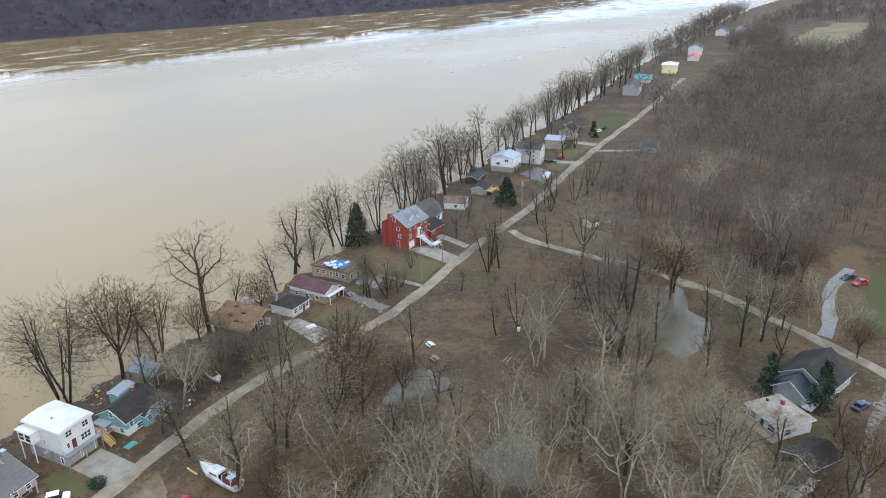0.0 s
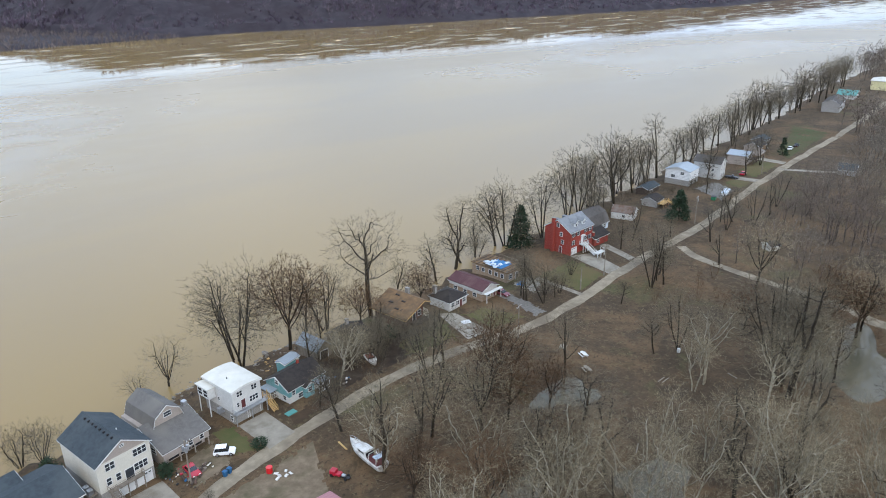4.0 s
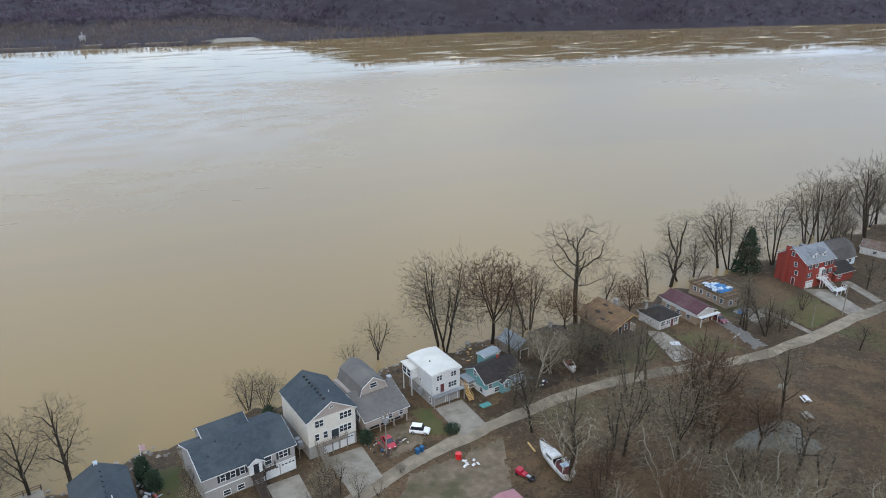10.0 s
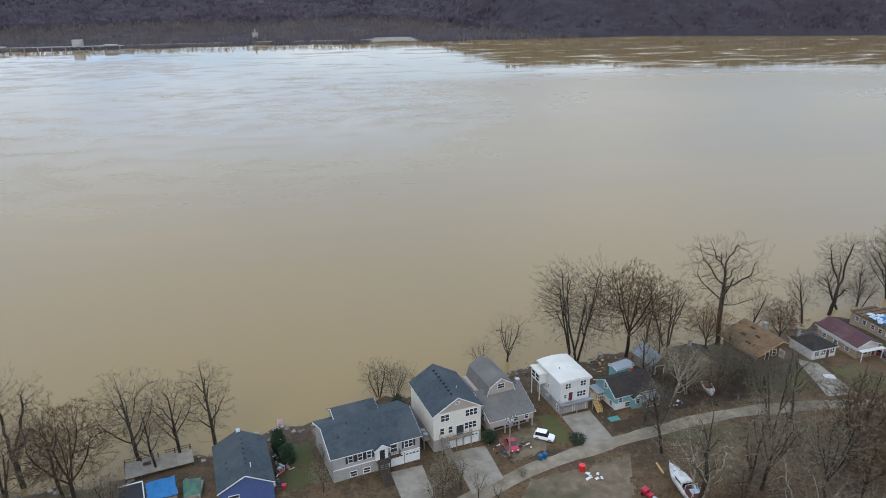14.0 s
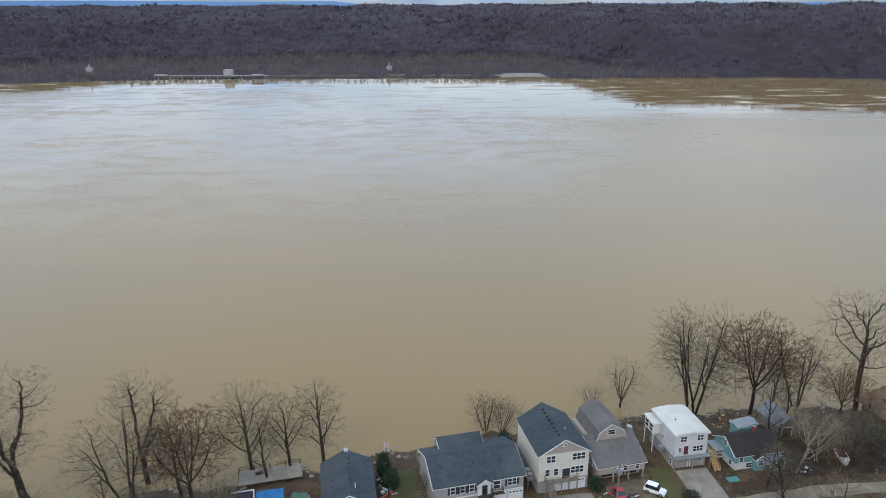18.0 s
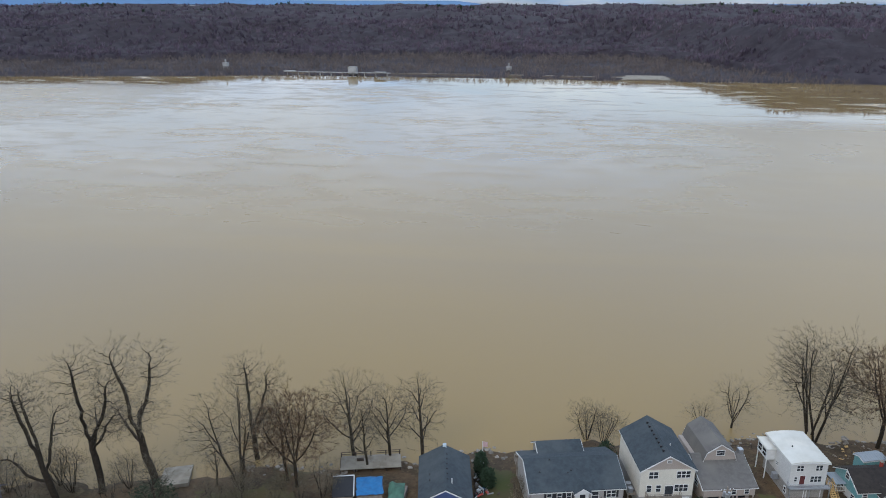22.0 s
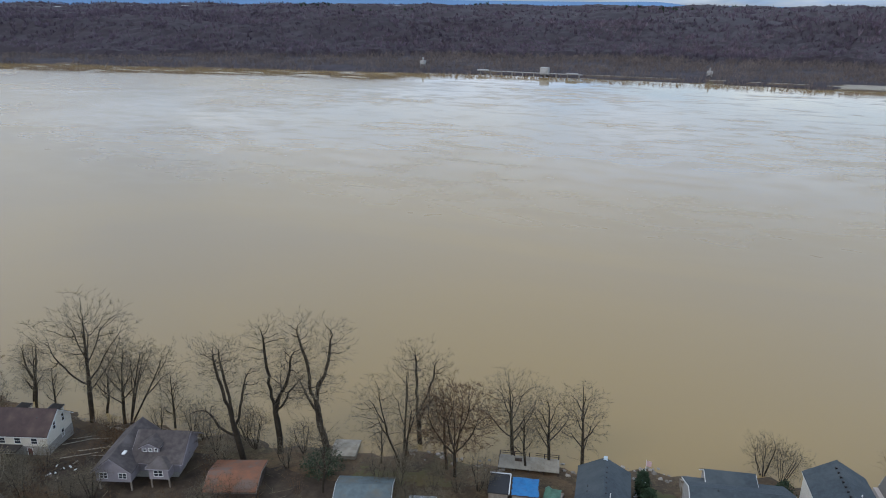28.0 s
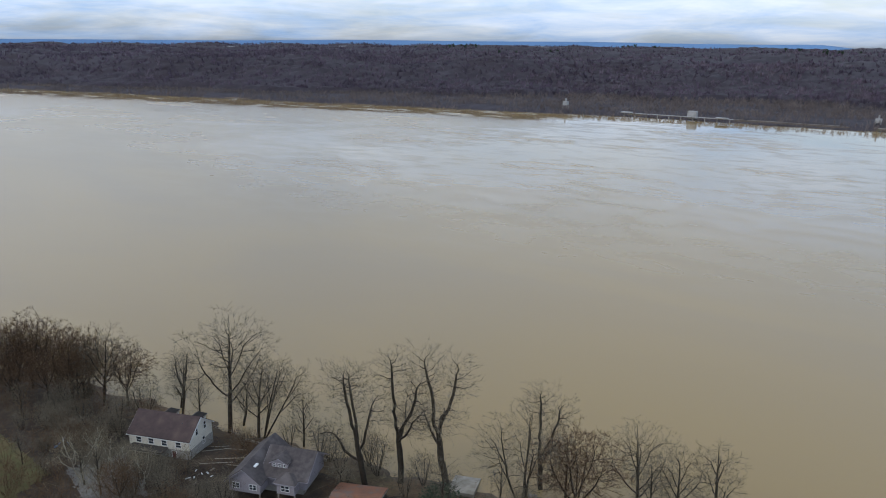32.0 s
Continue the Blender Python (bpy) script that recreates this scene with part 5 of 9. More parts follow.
    def railing(self, a, b, h=1.0, mat=None, step=0.45, parent=None):
        a, b = Vector(a), Vector(b)
        bm = bmesh.new()
        for z in (0.12, h):
            add_tube(bm, a + Vector((0, 0, z)), b + Vector((0, 0, z)), 0.045, n=4)
        n = max(2, int((b - a).length / step))
        for k in range(n + 1):
            p = a.lerp(b, k / n)
            add_tube(bm, p, p + Vector((0, 0, h)), 0.06 if k in (0, n) else 0.028, n=4)
        return part("railing", bm, mat or M_DARKWOOD, parent or self.root)

    def deck(self, x0, x1, y0, y1, z, mat=None, posts=True, rails="SWE", rail_mat=None):
        d = part("balcony", box(x0, x1, y0, y1, z - 0.22, z), mat or M_WOOD, self.root)
        if posts:
            for x in (x0 + 0.1, (x0 + x1) / 2, x1 - 0.1):
                part("post", box(x - 0.08, x + 0.08, y0 + 0.02, y0 + 0.18, -1.0, z - 0.22), mat or M_WOOD, d)
        for c, a, b in (("S", (x0, y0, z), (x1, y0, z)), ("W", (x0, y0, z), (x0, y1, z)), ("E", (x1, y0, z), (x1, y1, z)), ("N", (x0, y1, z), (x1, y1, z))):
            if c in rails:
                self.railing(a, b, mat=rail_mat or mat or M_WOOD, parent=d)
        return d

    def stairs(self, x0, x1, top, foot, mat=None, rails=True):
        """A flight along y from foot (y, z) up to top (y, z), between x0 and x1."""
        mat = mat or M_WOOD
        (ya, za), (yb, zb) = foot, top
        n = max(3, int(abs(zb - za) / 0.19))
        bm = bmesh.new()
        for k in range(n):
            y, z = ya + (yb - ya) * (k + 0.5) / n, za + (zb - za) * (k + 1) / n
            add_box(bm, x0, x1, y - abs(yb - ya) / n * 0.5, y + abs(yb - ya) / n * 0.5, z - 0.06, z)
        for x in (x0, x1):
            bm2 = extrude_poly([(x - 0.04, ya, za - 0.15), (x - 0.04, yb, zb - 0.25), (x - 0.04, yb, zb), (x - 0.04, ya, za + 0.1)], (0.08, 0, 0))
            tmp = bpy.data.meshes.new("tmp")
            bm2.to_mesh(tmp)
            bm2.free()
            bm.from_mesh(tmp)
            bpy.data.meshes.remove(tmp)
        s = part("staircase", bm, mat, self.root)
        if rails:
            for x in (x0, x1):
                self.railing((x, ya, za), (x, yb, zb), 0.95, mat, parent=s)
        return s

    def chimney(self, x, y, z0, z1, w=0.9, mat=None):
        c = part("chimney", box(x - w / 2, x + w / 2, y - w / 2, y + w / 2, z0, z1, 0.03), mat or M_BRICK, self.root)
        part("cap", box(x - w / 2 - 0.08, x + w / 2 + 0.08, y - w / 2 - 0.08, y + w / 2 + 0.08, z1, z1 + 0.12), M_CONCRETE, c)


# navy-roofed house at the shore
H = House("house", -22.6, 103.5, 11, "small house with a slate-blue shingle roof beside the river")
H.body(0, 9.0, 0, 13.0, 4.0, M_NAVYSIDE)
H.gable(0, 9.0, 0, 13.0, 4.0, 2.4, "y", M_NAVYROOF, M_NAVYSIDE)
H.vents([(4.9, 3 + 1.5 * k, 6.25) for k in range(6)], 0.3)
for yy in (4.2, 5.8):
    H.box("skylight", 1.6, 2.5, yy, yy + 0.5, 4.85, 5.15, M_BLACK)
H.box("vent_pipe", 5.6, 5.75, 2.2, 2.35, 5.5, 6.9, M_TRIM)
H.box("chimney", 4.2, 4.9, 12.6, 13.1, 5.5, 7.0, M_BLUESIDE)
H.window("S", 1.5, 1.4, 1.6, 1.2)
H.window("E", 4, 1.4, 1.4, 1.2)
H.window("E", 9, 1.4, 1.4, 1.2)

# wide grey ranch over a garage
H = House("house", -3.6, 107.4, 15, "wide grey house with white trim and a slate-blue roof")
H.body(0, 16.6, 0, 12.0, 2.6, M_STONE, label="grey block ground floor")
H.box("upper_wall", 0, 16.6, 0.003, 12.0, 2.6, 5.4, M_GREYSIDE)
H.box("trim_band", -0.03, 16.63, -0.06, 0.0, 2.45, 2.65, M_TRIM)
H.gable(0, 16.6, 0, 12.0, 5.4, 2.5, "x", M_NAVYROOF, M_GREYSIDE)
H.box("wing_wall", 3.5, 11.5, 9.5, 14.9, -1.5, 5.2, M_GREYSIDE)
H.profile_roof(3.5, 11.5, 9.0, 15.0, [(0, 6.4), (0.5, 7.5), (1, 5.4)], "x", M_NAVYROOF, trim=M_TRIM, ends=M_GREYSIDE)
H.b = (0, 16.6, 0, 12.0)
for u in (2.9, 4.7, 6.4):
    H.window("S", u, 3.45, 0.8, 1.35, shutters=True)
H.window("S", 13.6, 3.5, 1.6, 1.35, shutters=True, bars=2)
H.window("S", 3.1, 0.4, 1.2, 1.0)
H.window("S", 5.6, 0.4, 1.2, 1.0)
H.garage("S", 10.6, 0.05, 2.7)
H.garage("S", 13.75, 0.05, 2.7)
H.box("porch_wall", 7.9, 10.2, -0.5, 0.0, 2.6, 5.2, M_TRIM)
H.gable(7.6, 10.5, -0.9, 3.0, 5.2, 1.0, "y", M_NAVYROOF, M_TRIM, over=0.15)
H.door("S", 8.6, 2.65, 1.0, 2.05, M_SHUTTER, b=(0, 16.6, -0.5, 12))
H.deck(7.9, 10.3, -1.7, -0.5, 2.6, M_DARKWOOD, rails="SE")
H.deck(10.6, 12.6, -0.7, 0, 2.6, M_DARKWOOD, posts=False, rails="SWE")
H.window("S", 10.9, 3.2, 1.2, 1.6)
H.stairs(8.0, 9.4, (-1.7, 2.6), (-5.0, 0.1), M_DARKWOOD)
H.deck(-0.2, 4, 12.2, 15.0, 2.0, M_WOOD, rails="NW")
for x, y in ((2.2, 3.4), (7.2, 3.0), (7.9, 3.4), (4.4, 5.6)):
    H.vents([(x, y, 5.45 + 2.5 * y / 6)], 0.3)

# tall cream house with front gable
H = House("house", 15.3, 113.2, 13, "tall three-storey cream house with a slate-blue gable roof")
H.body(0, 9.7, 0, 12.6, 2.6, M_STONE, label="grey block ground floor")
H.box("upper_wall", 0, 9.7, 0.003, 12.6, 2.6, 8.2, M_CREAM)
H.gable(0, 9.7, 0, 12.6, 8.2, 2.9, "y", M_NAVYROOF, M_TAUPE, over=0.3)
H.b = (0, 9.7, 0, 12.6)
H.vents([(4.25, 1.6 + 1.3 * k, 10.98) for k in range(8)], 0.36)
H.box("vent_pipe", 6.3, 6.45, 4, 4.15, 9.6, 10.7, M_TRIM)
for z, us in ((3.6, (1.3, 3.0, 6.3)), (6.4, (1.5, 6.5))):
    for u in us:
        if u > 6:
            H.window("S", u, z, 2.4, 1.35, bars=3)
        else:
            H.window("S", u, z, 1.6 if z > 6 else 0.8, 1.35, bars=2 if z > 6 else 1)
H.door("S", 4.6, 2.7, 1.5, 2.05, M_GLASS)
H.window("S", 4.55, 9.6, 0.7, 0.4)
H.garage("S", 3.0, 0.05, 2.7)
H.garage("S", 6.4, 0.05, 2.7)
H.deck(1.2, 7.4, -1.0, 0, 2.7, M_WOOD, rails="SWE", rail_mat=M_WOOD)
H.stairs(1.3, 2.4, (-1.0, 2.7), (-4.4, 0.1), M_WOOD)
for k in range(2):
    H.box("air_conditioner", -1.4, -0.5, 1.5 + 1.3 * k, 2.4 + 1.3 * k, 2.3, 3.3, M_METAL, bevel=0.05)
H.box("platform", -1.6, -0.02, 1.2, 4.0, 2.1, 2.28, M_WOOD)
for yy in (1.3, 3.85):
    H.box("post", -1.55, -1.4, yy, yy + 0.15, -1, 2.1, M_WOOD)

# grey gambrel house
H = House("house", 26.9, 116.4, 14, "grey gambrel-roofed house with taupe siding and a low front wing")
H.body(0, 9.6, 0, 6.4, 3.6, M_TAUPE, z0=1.8, label="taupe front wing on posts")
H.box("ground_wall", 0.2, 9.4, 1.5, 14.5, -1.5, 1.8, M_TAUPE)
H.box("main_wall", 0.6, 9.0, 6.0, 14.5, 1.8, 5.4, M_TAUPE)
H.profile_roof(0, 9.6, 0, 6.6, [(0, 3.6), (1, 6.3), (1.05, 6.2)], "x", M_FADEDROOF, trim=M_TRIM, ends=None, over=0.3)
H.profile_roof(1.2, 8.4, 5.2, 14.5, [(0, 4.6), (0.14, 7.6), (0.5, 9.3), (0.86, 7.6), (1, 4.6)], "y", M_FADEDROOF, trim=M_TRIM, ends=M_TAUPE, over=0.2)
H.b = (1.2, 8.4, 5.2, 14.5)
H.window("S", 2.9, 6.9, 1.5, 1.0)
H.b = (0, 9.6, 0, 6.4)
H.window("S", 5.2, 2.2, 0.8, 1.1)
H.window("S", 7.6, 2.2, 0.8, 1.1)
H.window("W", 2.5, 2.2, 1.4, 1.1)
H.b = (0.2, 9.4, 1.5, 14.5)
for u in (1.5, 4.0, 6.5):
    H.window("S", u, 0.3, 1.9, 1.0, frame=M_DARKWOOD)
H.box("air_conditioner", 8.9, 9.8, 6.2, 7.2, 6.1, 7.2, M_METAL, bevel=0.05)
for x in (0.1, 3.2, 6.3, 9.3):
    H.box("post", x, x + 0.2, 0.05, 0.25, -1.0, 1.8, M_TAUPE)
H.box("sunroom_roof", -2.6, 0.5, 11.0, 15.5, 3.6, 3.75, M_TRIM)
H.box("sunroom_wall", -2.4, 0.4, 11.2, 15.3, -1, 3.6, M_BLUESIDE)

# white flat-roofed house
H = House("house", 42.4, 121.2, 12, "white three-level house with a shallow white membrane roof and garages")
H.body(0, 6.8, 0, 9.6, 2.5, M_STONE, label="grey block ground floor")
H.box("upper_wall", 0, 6.8, 0.003, 9.6, 2.5, 7.4, M_WHITE)
H.profile_roof(0, 6.8, 0, 9.6, [(0, 7.4), (0.2, 7.62), (0.5, 7.75), (0.8, 7.62), (1, 7.4)], "y", M_WHITEROOF, thick=0.2, trim=M_TRIM, ends=M_WHITE, over=0.3)
H.b = (0, 6.8, 0, 9.6)
H.window("S", 1.1, 5.8, 1.2, 1.1, frame=M_TRIM, bars=2)
H.window("S", 4.6, 5.8, 1.2, 1.1, frame=M_TRIM, bars=2)
H.window("S", 3.9, 3.4, 2.0, 1.2, bars=3)
H.window("S", 0.9, 3.6, 0.5, 0.9)
H.door("S", 1.9, 2.75, 0.95, 2.05)
H.garage("S", 0.5, 0.02, 2.5, mat=M_STONE)
H.garage("S", 3.6, 0.02, 2.5, mat=M_STONE)
H.deck(-0.2, 7.4, -1.0, 0, 2.6, M_METAL, rails="SWE", rail_mat=M_METAL)
H.window("W", 0.5, 0.6, 0.7, 1.2)
H.window("W", 4.4, 3.9, 0.6, 0.7)
H.box("air_conditioner", -1.2, -0.3, 3.2, 4.1, 2.0, 2.9, M_METAL, bevel=0.05)
H.box("bracket", -1.3, -0.02, 3.1, 4.2, 1.85, 1.98, M_METAL)
H.box("side_wing", -1.6, -0.02, 5.8, 9.6, 4.2, 6.5, M_TRIM)
H.box("side_wing_roof", -1.9, -0.02, 5.5, 9.9, 6.5, 6.65, M_WHITEROOF)
for y0 in (6.1, 7.9):
    H.window("W", y0, 4.6, 1.4, 1.5, b=(-1.6, 0, 0, 9.6))
for y0 in (5.9, 9.4):
    H.box("post", -1.55, -1.4, y0, y0 + 0.15, -1.5, 4.2, M_TRIM)
H.stairs(7.6, 8.6, (0.8, 2.6), (-2.6, 0.1), M_YELLOWWOOD)
H.box("landing", 7.42, 8.7, 0.8, 2.0, 2.4, 2.6, M_WOOD)
H.vents([(2.2, 4.5, 7.95)], 0.2)

# teal cottage
H = House("house", 54.3, 121.0, 13, "small teal cottage with a dark shingle roof and white lower wall")
H.body(0, 9.6, 0, 7.4, 1.5, M_WHITE, label="white lower wall")
H.box("upper_wall", 0, 9.6, 0.003, 7.4, 1.5, 3.3, M_TEAL)
H.gable(0, 9.6, 0, 7.4, 3.3, 2.1, "x", M_DARKROOF, M_TEAL, over=0.35)
H.b = (0, 9.6, 0, 7.4)
H.window("W", 3.2, 3.4, 1.0, 1.1)
H.window("W", 1.0, 0.5, 0.9, 1.0)
H.window("W", 4.4, 1.0, 1.4, 1.1)
H.window("S", 0.8, 1.7, 0.8, 1.0)
H.window("S", 2.4, 0.3, 1.2, 1.0)
H.door("S", 4.3, 0.05, mat=M_TRIM)
H.box("porch_wall", 3.6, 6.0, -1.0, 0.0, -1.2, 2.7, M_TEAL)
H.gable(3.6, 6.0, -1.1, 2.4, 2.7, 0.8, "y", M_DARKROOF, M_TRIM, over=0.2)
H.window("S", 0.7, 1.2, 1.0, 1.0, b=(3.6, 6.0, -1.0, 0))
H.box("porch_roof", 6.3, 9.8, -2.0, -0.02, 2.2, 2.34, M_PALEROOF)
for x in (6.5, 9.5):
    H.box("post", x, x + 0.12, -1.9, -1.78, -1, 2.2, M_TRIM)
H.railing((6.5, -1.9, 0.1), (9.5, -1.9, 0.1), 0.9, M_TRIM)
H.box("side_porch_roof", -2.0, -0.02, 3.6, 7.2, 2.2, 2.32, M_PALEROOF)
for y0 in (3.7, 7.0):
    H.box("post", -1.9, -1.78, y0, y0 + 0.12, -1.2, 2.2, M_TRIM)
H.deck(-2.0, -0.02, 3.6, 7.2, 0.7, M_WOOD, posts=False, rails="WS", rail_mat=M_TRIM)
H.box("boat_dock_panel", -3.2, -0.9, -3.4, -2.0, 0.05, 0.25, M_GREENROOF)
H.chimney(6.6, 4.6, 4.6, 6.1, 0.5)

# shed behind it and pale barn roof
H = House("shed", 59.2, 132.5, 20, "small teal garden shed with a flat pale roof", "shed")
H.body(0, 4.6, 0, 2.6, 2.3, M_TEAL)
H.gable(0, 4.6, 0, 2.6, 2.3, 0.4, "x", M_PALEROOF, M_TEAL, over=0.2)
H = House("shed", 67.4, 132.6, 13, "weathered grey barn with a pale blue metal gable roof", "shed")
H.body(0, 4.4, 0, 6.8, 2.6, M_WOOD)
H.gable(0, 4.4, 0, 6.8, 2.6, 1.9, "y", M_PALEROOF, M_WOOD, trim=M_WOOD, over=0.3)
H.garage("S", 1.0, -0.1, 2.2, 2.1, M_DARKWOOD)
H = House("house", 75.8, 131.4, 13, "low dark weathered cottage half hidden by bare branches")
H.body(0, 7.2, 0, 8.4, 2.2, M_DARKWOOD)
H.gable(0, 7.2, 0, 8.4, 2.2, 1.5, "x", M_DARKROOF, M_DARKWOOD, trim=M_WOOD, over=0.4)
H.box("porch_roof", 4.4, 7.4, -2.2, -0.45, 1.9, 2.05, M_RUSTROOF)
for x in (4.6, 7.1):
    H.box("post", x, x + 0.12, -2.1, -1.98, -1, 1.9, M_WOOD)
H.window("S", 1.2, 0.7, 1.2, 1.0)
H.chimney(5.2, 6.6, 2.4, 4.4, 0.7, M_STONE)

# brown timber house with a lopsided tan roof
H = House("house", 91.8, 132.8, 12, "dark brown timber house with a broad weathered tan roof")
H.body(0, 7.6, 0, 9.6, 3.3, M_BROWNSIDE)
H.profile_roof(0, 7.6, -0.8, 9.6, [(0, 3.2), (0.84, 5.7), (1, 5.1)], "y", M_TANROOF, trim=M_YELLOWWOOD, ends=M_BROWNSIDE, over=1.0)
H.box("upper_wall", 5.6, 7.6, 0.004, 9.59, 3.3, 4.95, M_BROWNSIDE)
H.b = (0, 7.6, 0, 9.6)
H.window("S", 1.4, 1.2, 1.0, 1.4, frame=M_DARKWOOD)
H.window("S", 5.6, 1.2, 1.1, 1.5, frame=M_TRIM)
H.door("S", 3.6, 0.4, 1.1, 2.05, M_SHUTTER)
H.deck(2.2, 7.8, -2.4, 0, 0.5, M_DARKWOOD, posts=False, rails="SW")
H.box("chimney", 7.7, 8.6, 5.2, 6.2, -1.5, 6.6, M_STONE, bevel=0.03)
H.box("side_wall", 8.0, 8.25, -1.2, 4.6, -1.5, 2.4, M_CREAM)
H.box("roof_plank", 1.0, 4.4, 1.5, 1.8, 4.0, 4.09, M_DARKWOOD)
for k in range(4):
    H.box("roof_patch", 1.0 + k * 1.3, 1.9 + k * 1.3, 2.6 + (k % 2) * 3.1, 3.9 + (k % 2) * 3.1, 3.30 + (1.45 + k * 1.3) * 0.392, 3.42 + (1.45 + k * 1.3) * 0.392, M_DARKROOF)

# white cottage with dark hip roof
H = House("house", 106.6, 132.6, 10, "low white cottage with a dark grey hip roof")
H.body(0, 6.9, 0, 7.0, 2.6, M_WHITE)
H.hip(0, 6.9, 0, 7.0, 2.6, 1.7, M_DARKROOF)
H.b = (0, 6.9, 0, 7.0)
for u in (0.7, 2.6, 5.2):
    H.window("S", u, 0.9, 1.2, 1.2, bars=2)
H.door("S", 4.0, 0.05)
H.chimney(1.2, 6.2, 2, 5.2, mat=M_STONE)

# long low house with red metal roof
H = House("house", 117.0, 131.6, 8, "long tan-brick house with a dark red metal roof and white eaves")
H.body(0, 6.3, 0, 12.0, 2.5, M_TANBRICK)
H.box("upper_wall", -0.004, 6.304, -0.004, 12.004, 2.0, 3.0, M_WHITE)
H.gable(0, 6.3, 0, 12.0, 3.2, 1.3, "y", M_REDROOF, M_WHITE, over=0.4)
H.b = (0, 6.3, 0, 12.0)
for u in (2.0, 5.5, 9.0):
    H.window("W", u, 0.8, 1.2, 1.0)
H.window("S", 2.0, 0.8, 1.4, 1.1)
H.door("S", 4.6, 0.05)
for x in (0.1, 6.0):
    H.box("post", x, x + 0.16, -1.6, -1.44, -1, 2.5, M_TRIM)
H.box("porch_roof", -0.3, 6.6, -1.8, -0.75, 2.5, 2.65, M_TRIM)

# brick house whose roof is stripped and tarped
H = House("house", 130.4, 136.2, 8, "tan-brick house with a damaged roof under blue and white tarpaulins")
H.body(0, 7.5, 0, 13.0, 3.0, M_TANBRICK)
H.box("roof", -0.3, 7.8, -0.3, 13.3, 3.0, 3.2, M_TANROOF, "bare boarded flat roof")
for k in range(9):
    H.box("rafter", -0.2, 7.7, 0.2 + k * 1.5, 0.32 + k * 1.5, 3.2, 3.36, M_DARKWOOD)
for x in (0.0, 7.3):
    H.railing((x, -0.2, 3.2), (x, 13.2, 3.2), 1.2, M_WOOD, 1.4)
H.railing((0, 13.2, 3.2), (7.3, 13.2, 3.2), 1.2, M_WOOD, 1.4)
H.b = (0, 7.5, 0, 13)
for u in (1.2, 3.4, 5.6, 8.2, 10.4):
    H.window("W", u, 1.2, 1.0, 1.1)
H.window("S", 1, 1.0, 1.2, 1.2)
H.door("S", 4, 0.05, mat=M_DARKWOOD)


def tarp(name, x, y, z, rot, w, d, mat, label, seed, amp=0.25, group=""):
    """A crumpled sheet with a little thickness."""
    r = np.random.default_rng(seed)
    n, m = max(5, int(w * 2)), max(5, int(d * 2))
    X, Y = np.meshgrid(np.linspace(0, w, n), np.linspace(0, d, m))
    X, Y = X + r.normal(0, 0.09 * w / n * 2, X.shape), Y + r.normal(0, 0.09 * d / m * 2, X.shape)
    Z = np.abs(r.normal(0, amp * 0.4, X.shape)) + amp * (0.5 + 0.5 * np.sin(X * 2.1 + seed) * np.cos(Y * 1.7))
    edge = (np.arange(n)[None, :] % (n - 1) == 0) | (np.arange(m)[:, None] % (m - 1) == 0)
    Z = np.where(edge, 0.02, Z)
    i = np.arange(n - 1)[None, :] + n * np.arange(m - 1)[:, None]
    f = np.stack([i, i + 1, i + 1 + n, i + n], -1).reshape(-1, 4)
    top = np.stack([X.ravel(), Y.ravel(), Z.ravel() + 0.02], 1)
    low = top - [0, 0, 0.02]
    ob = part_mesh(name, raw_mesh(name, np.concatenate([top, low]), np.concatenate([f, f[:, ::-1] + n * m])), mat)
    ob.matrix_world = pose(x, y, z, 0, 0, rot)
    return tagged(ob, label, "tarpaulin", group)


TZ = at(130.4, 136.2) + 3.37
tarp("tarpaulin", 130.7, 139.0, TZ, 8, 5.0, 5.4, M_TARP, "crumpled bright blue tarpaulin on a stripped roof", 3, 0.45)
r = random.Random(31)
for k in range(14):
    tarp("tarpaulin", 130.2 + r.uniform(0, 3.6), 139.6 + r.uniform(0, 5.0), TZ + 0.42, r.uniform(0, 180), r.uniform(0.8, 2.0), r.uniform(0.7, 1.5), M_TARPW, "crumpled white sheeting lying on blue tarpaulin", 5 + k, 0.3, "scraps of white sheeting")

# red brick house
H = House("house", 158.9, 138.2, 5, "three-storey red brick house with grey roof and white stairs")
H.body(0, 11.2, 0, 10.0, 7.6, M_BRICK)
H.gable(0, 11.2, 0, 10.0, 7.6, 3.0, "x", M_SLATEROOF, M_BRICK, over=0.3)
H.b = (0, 11.2, 0, 10)
for x in (3.2, 7.0):
    H.box("dormer", x, x + 1.3, 1.0, 1.5, 8.1, 9.5, M_TRIM)
    H.box("dormer_side", x + 0.05, x + 1.25, 1.5, 4.0, 8.1, 9.5, M_SLATEROOF)
    H.gable(x, x + 1.3, 0.9, 4.5, 9.5, 0.7, "y", M_SLATEROOF, M_TRIM, over=0.15)
    H.window("S", 0.3, 8.5, 0.7, 0.8, b=(x, x + 1.3, 1.0, 4))
    H.box("dormer", x, x + 1.3, 6.0, 9.0, 8.1, 9.3, M_SLATEROOF)
for z in (3.3, 5.9):
    for u in (1.0, 3.4, 7.2, 9.4):
        if not (z < 4 and u == 3.4):
            H.window("S", u, z, 0.9, 1.3, shutters=True)
for z, us in ((8.3, (4.5,)), (5.6, (3.2,)), (3.2, (2.6,))):
    for u in us:
        H.window("W", u, z, 0.9, 1.2)
H.door("W", 3.2, 0.1, 0.95, 2.05)
H.garage("S", 0.6, 0.05, 2.6)
H.chimney(-0.3, 6.5, -1.5, 11.0, 1.0)
H.door("S", 5.4, 2.75, 1.0, 2.1, M_TRIM)
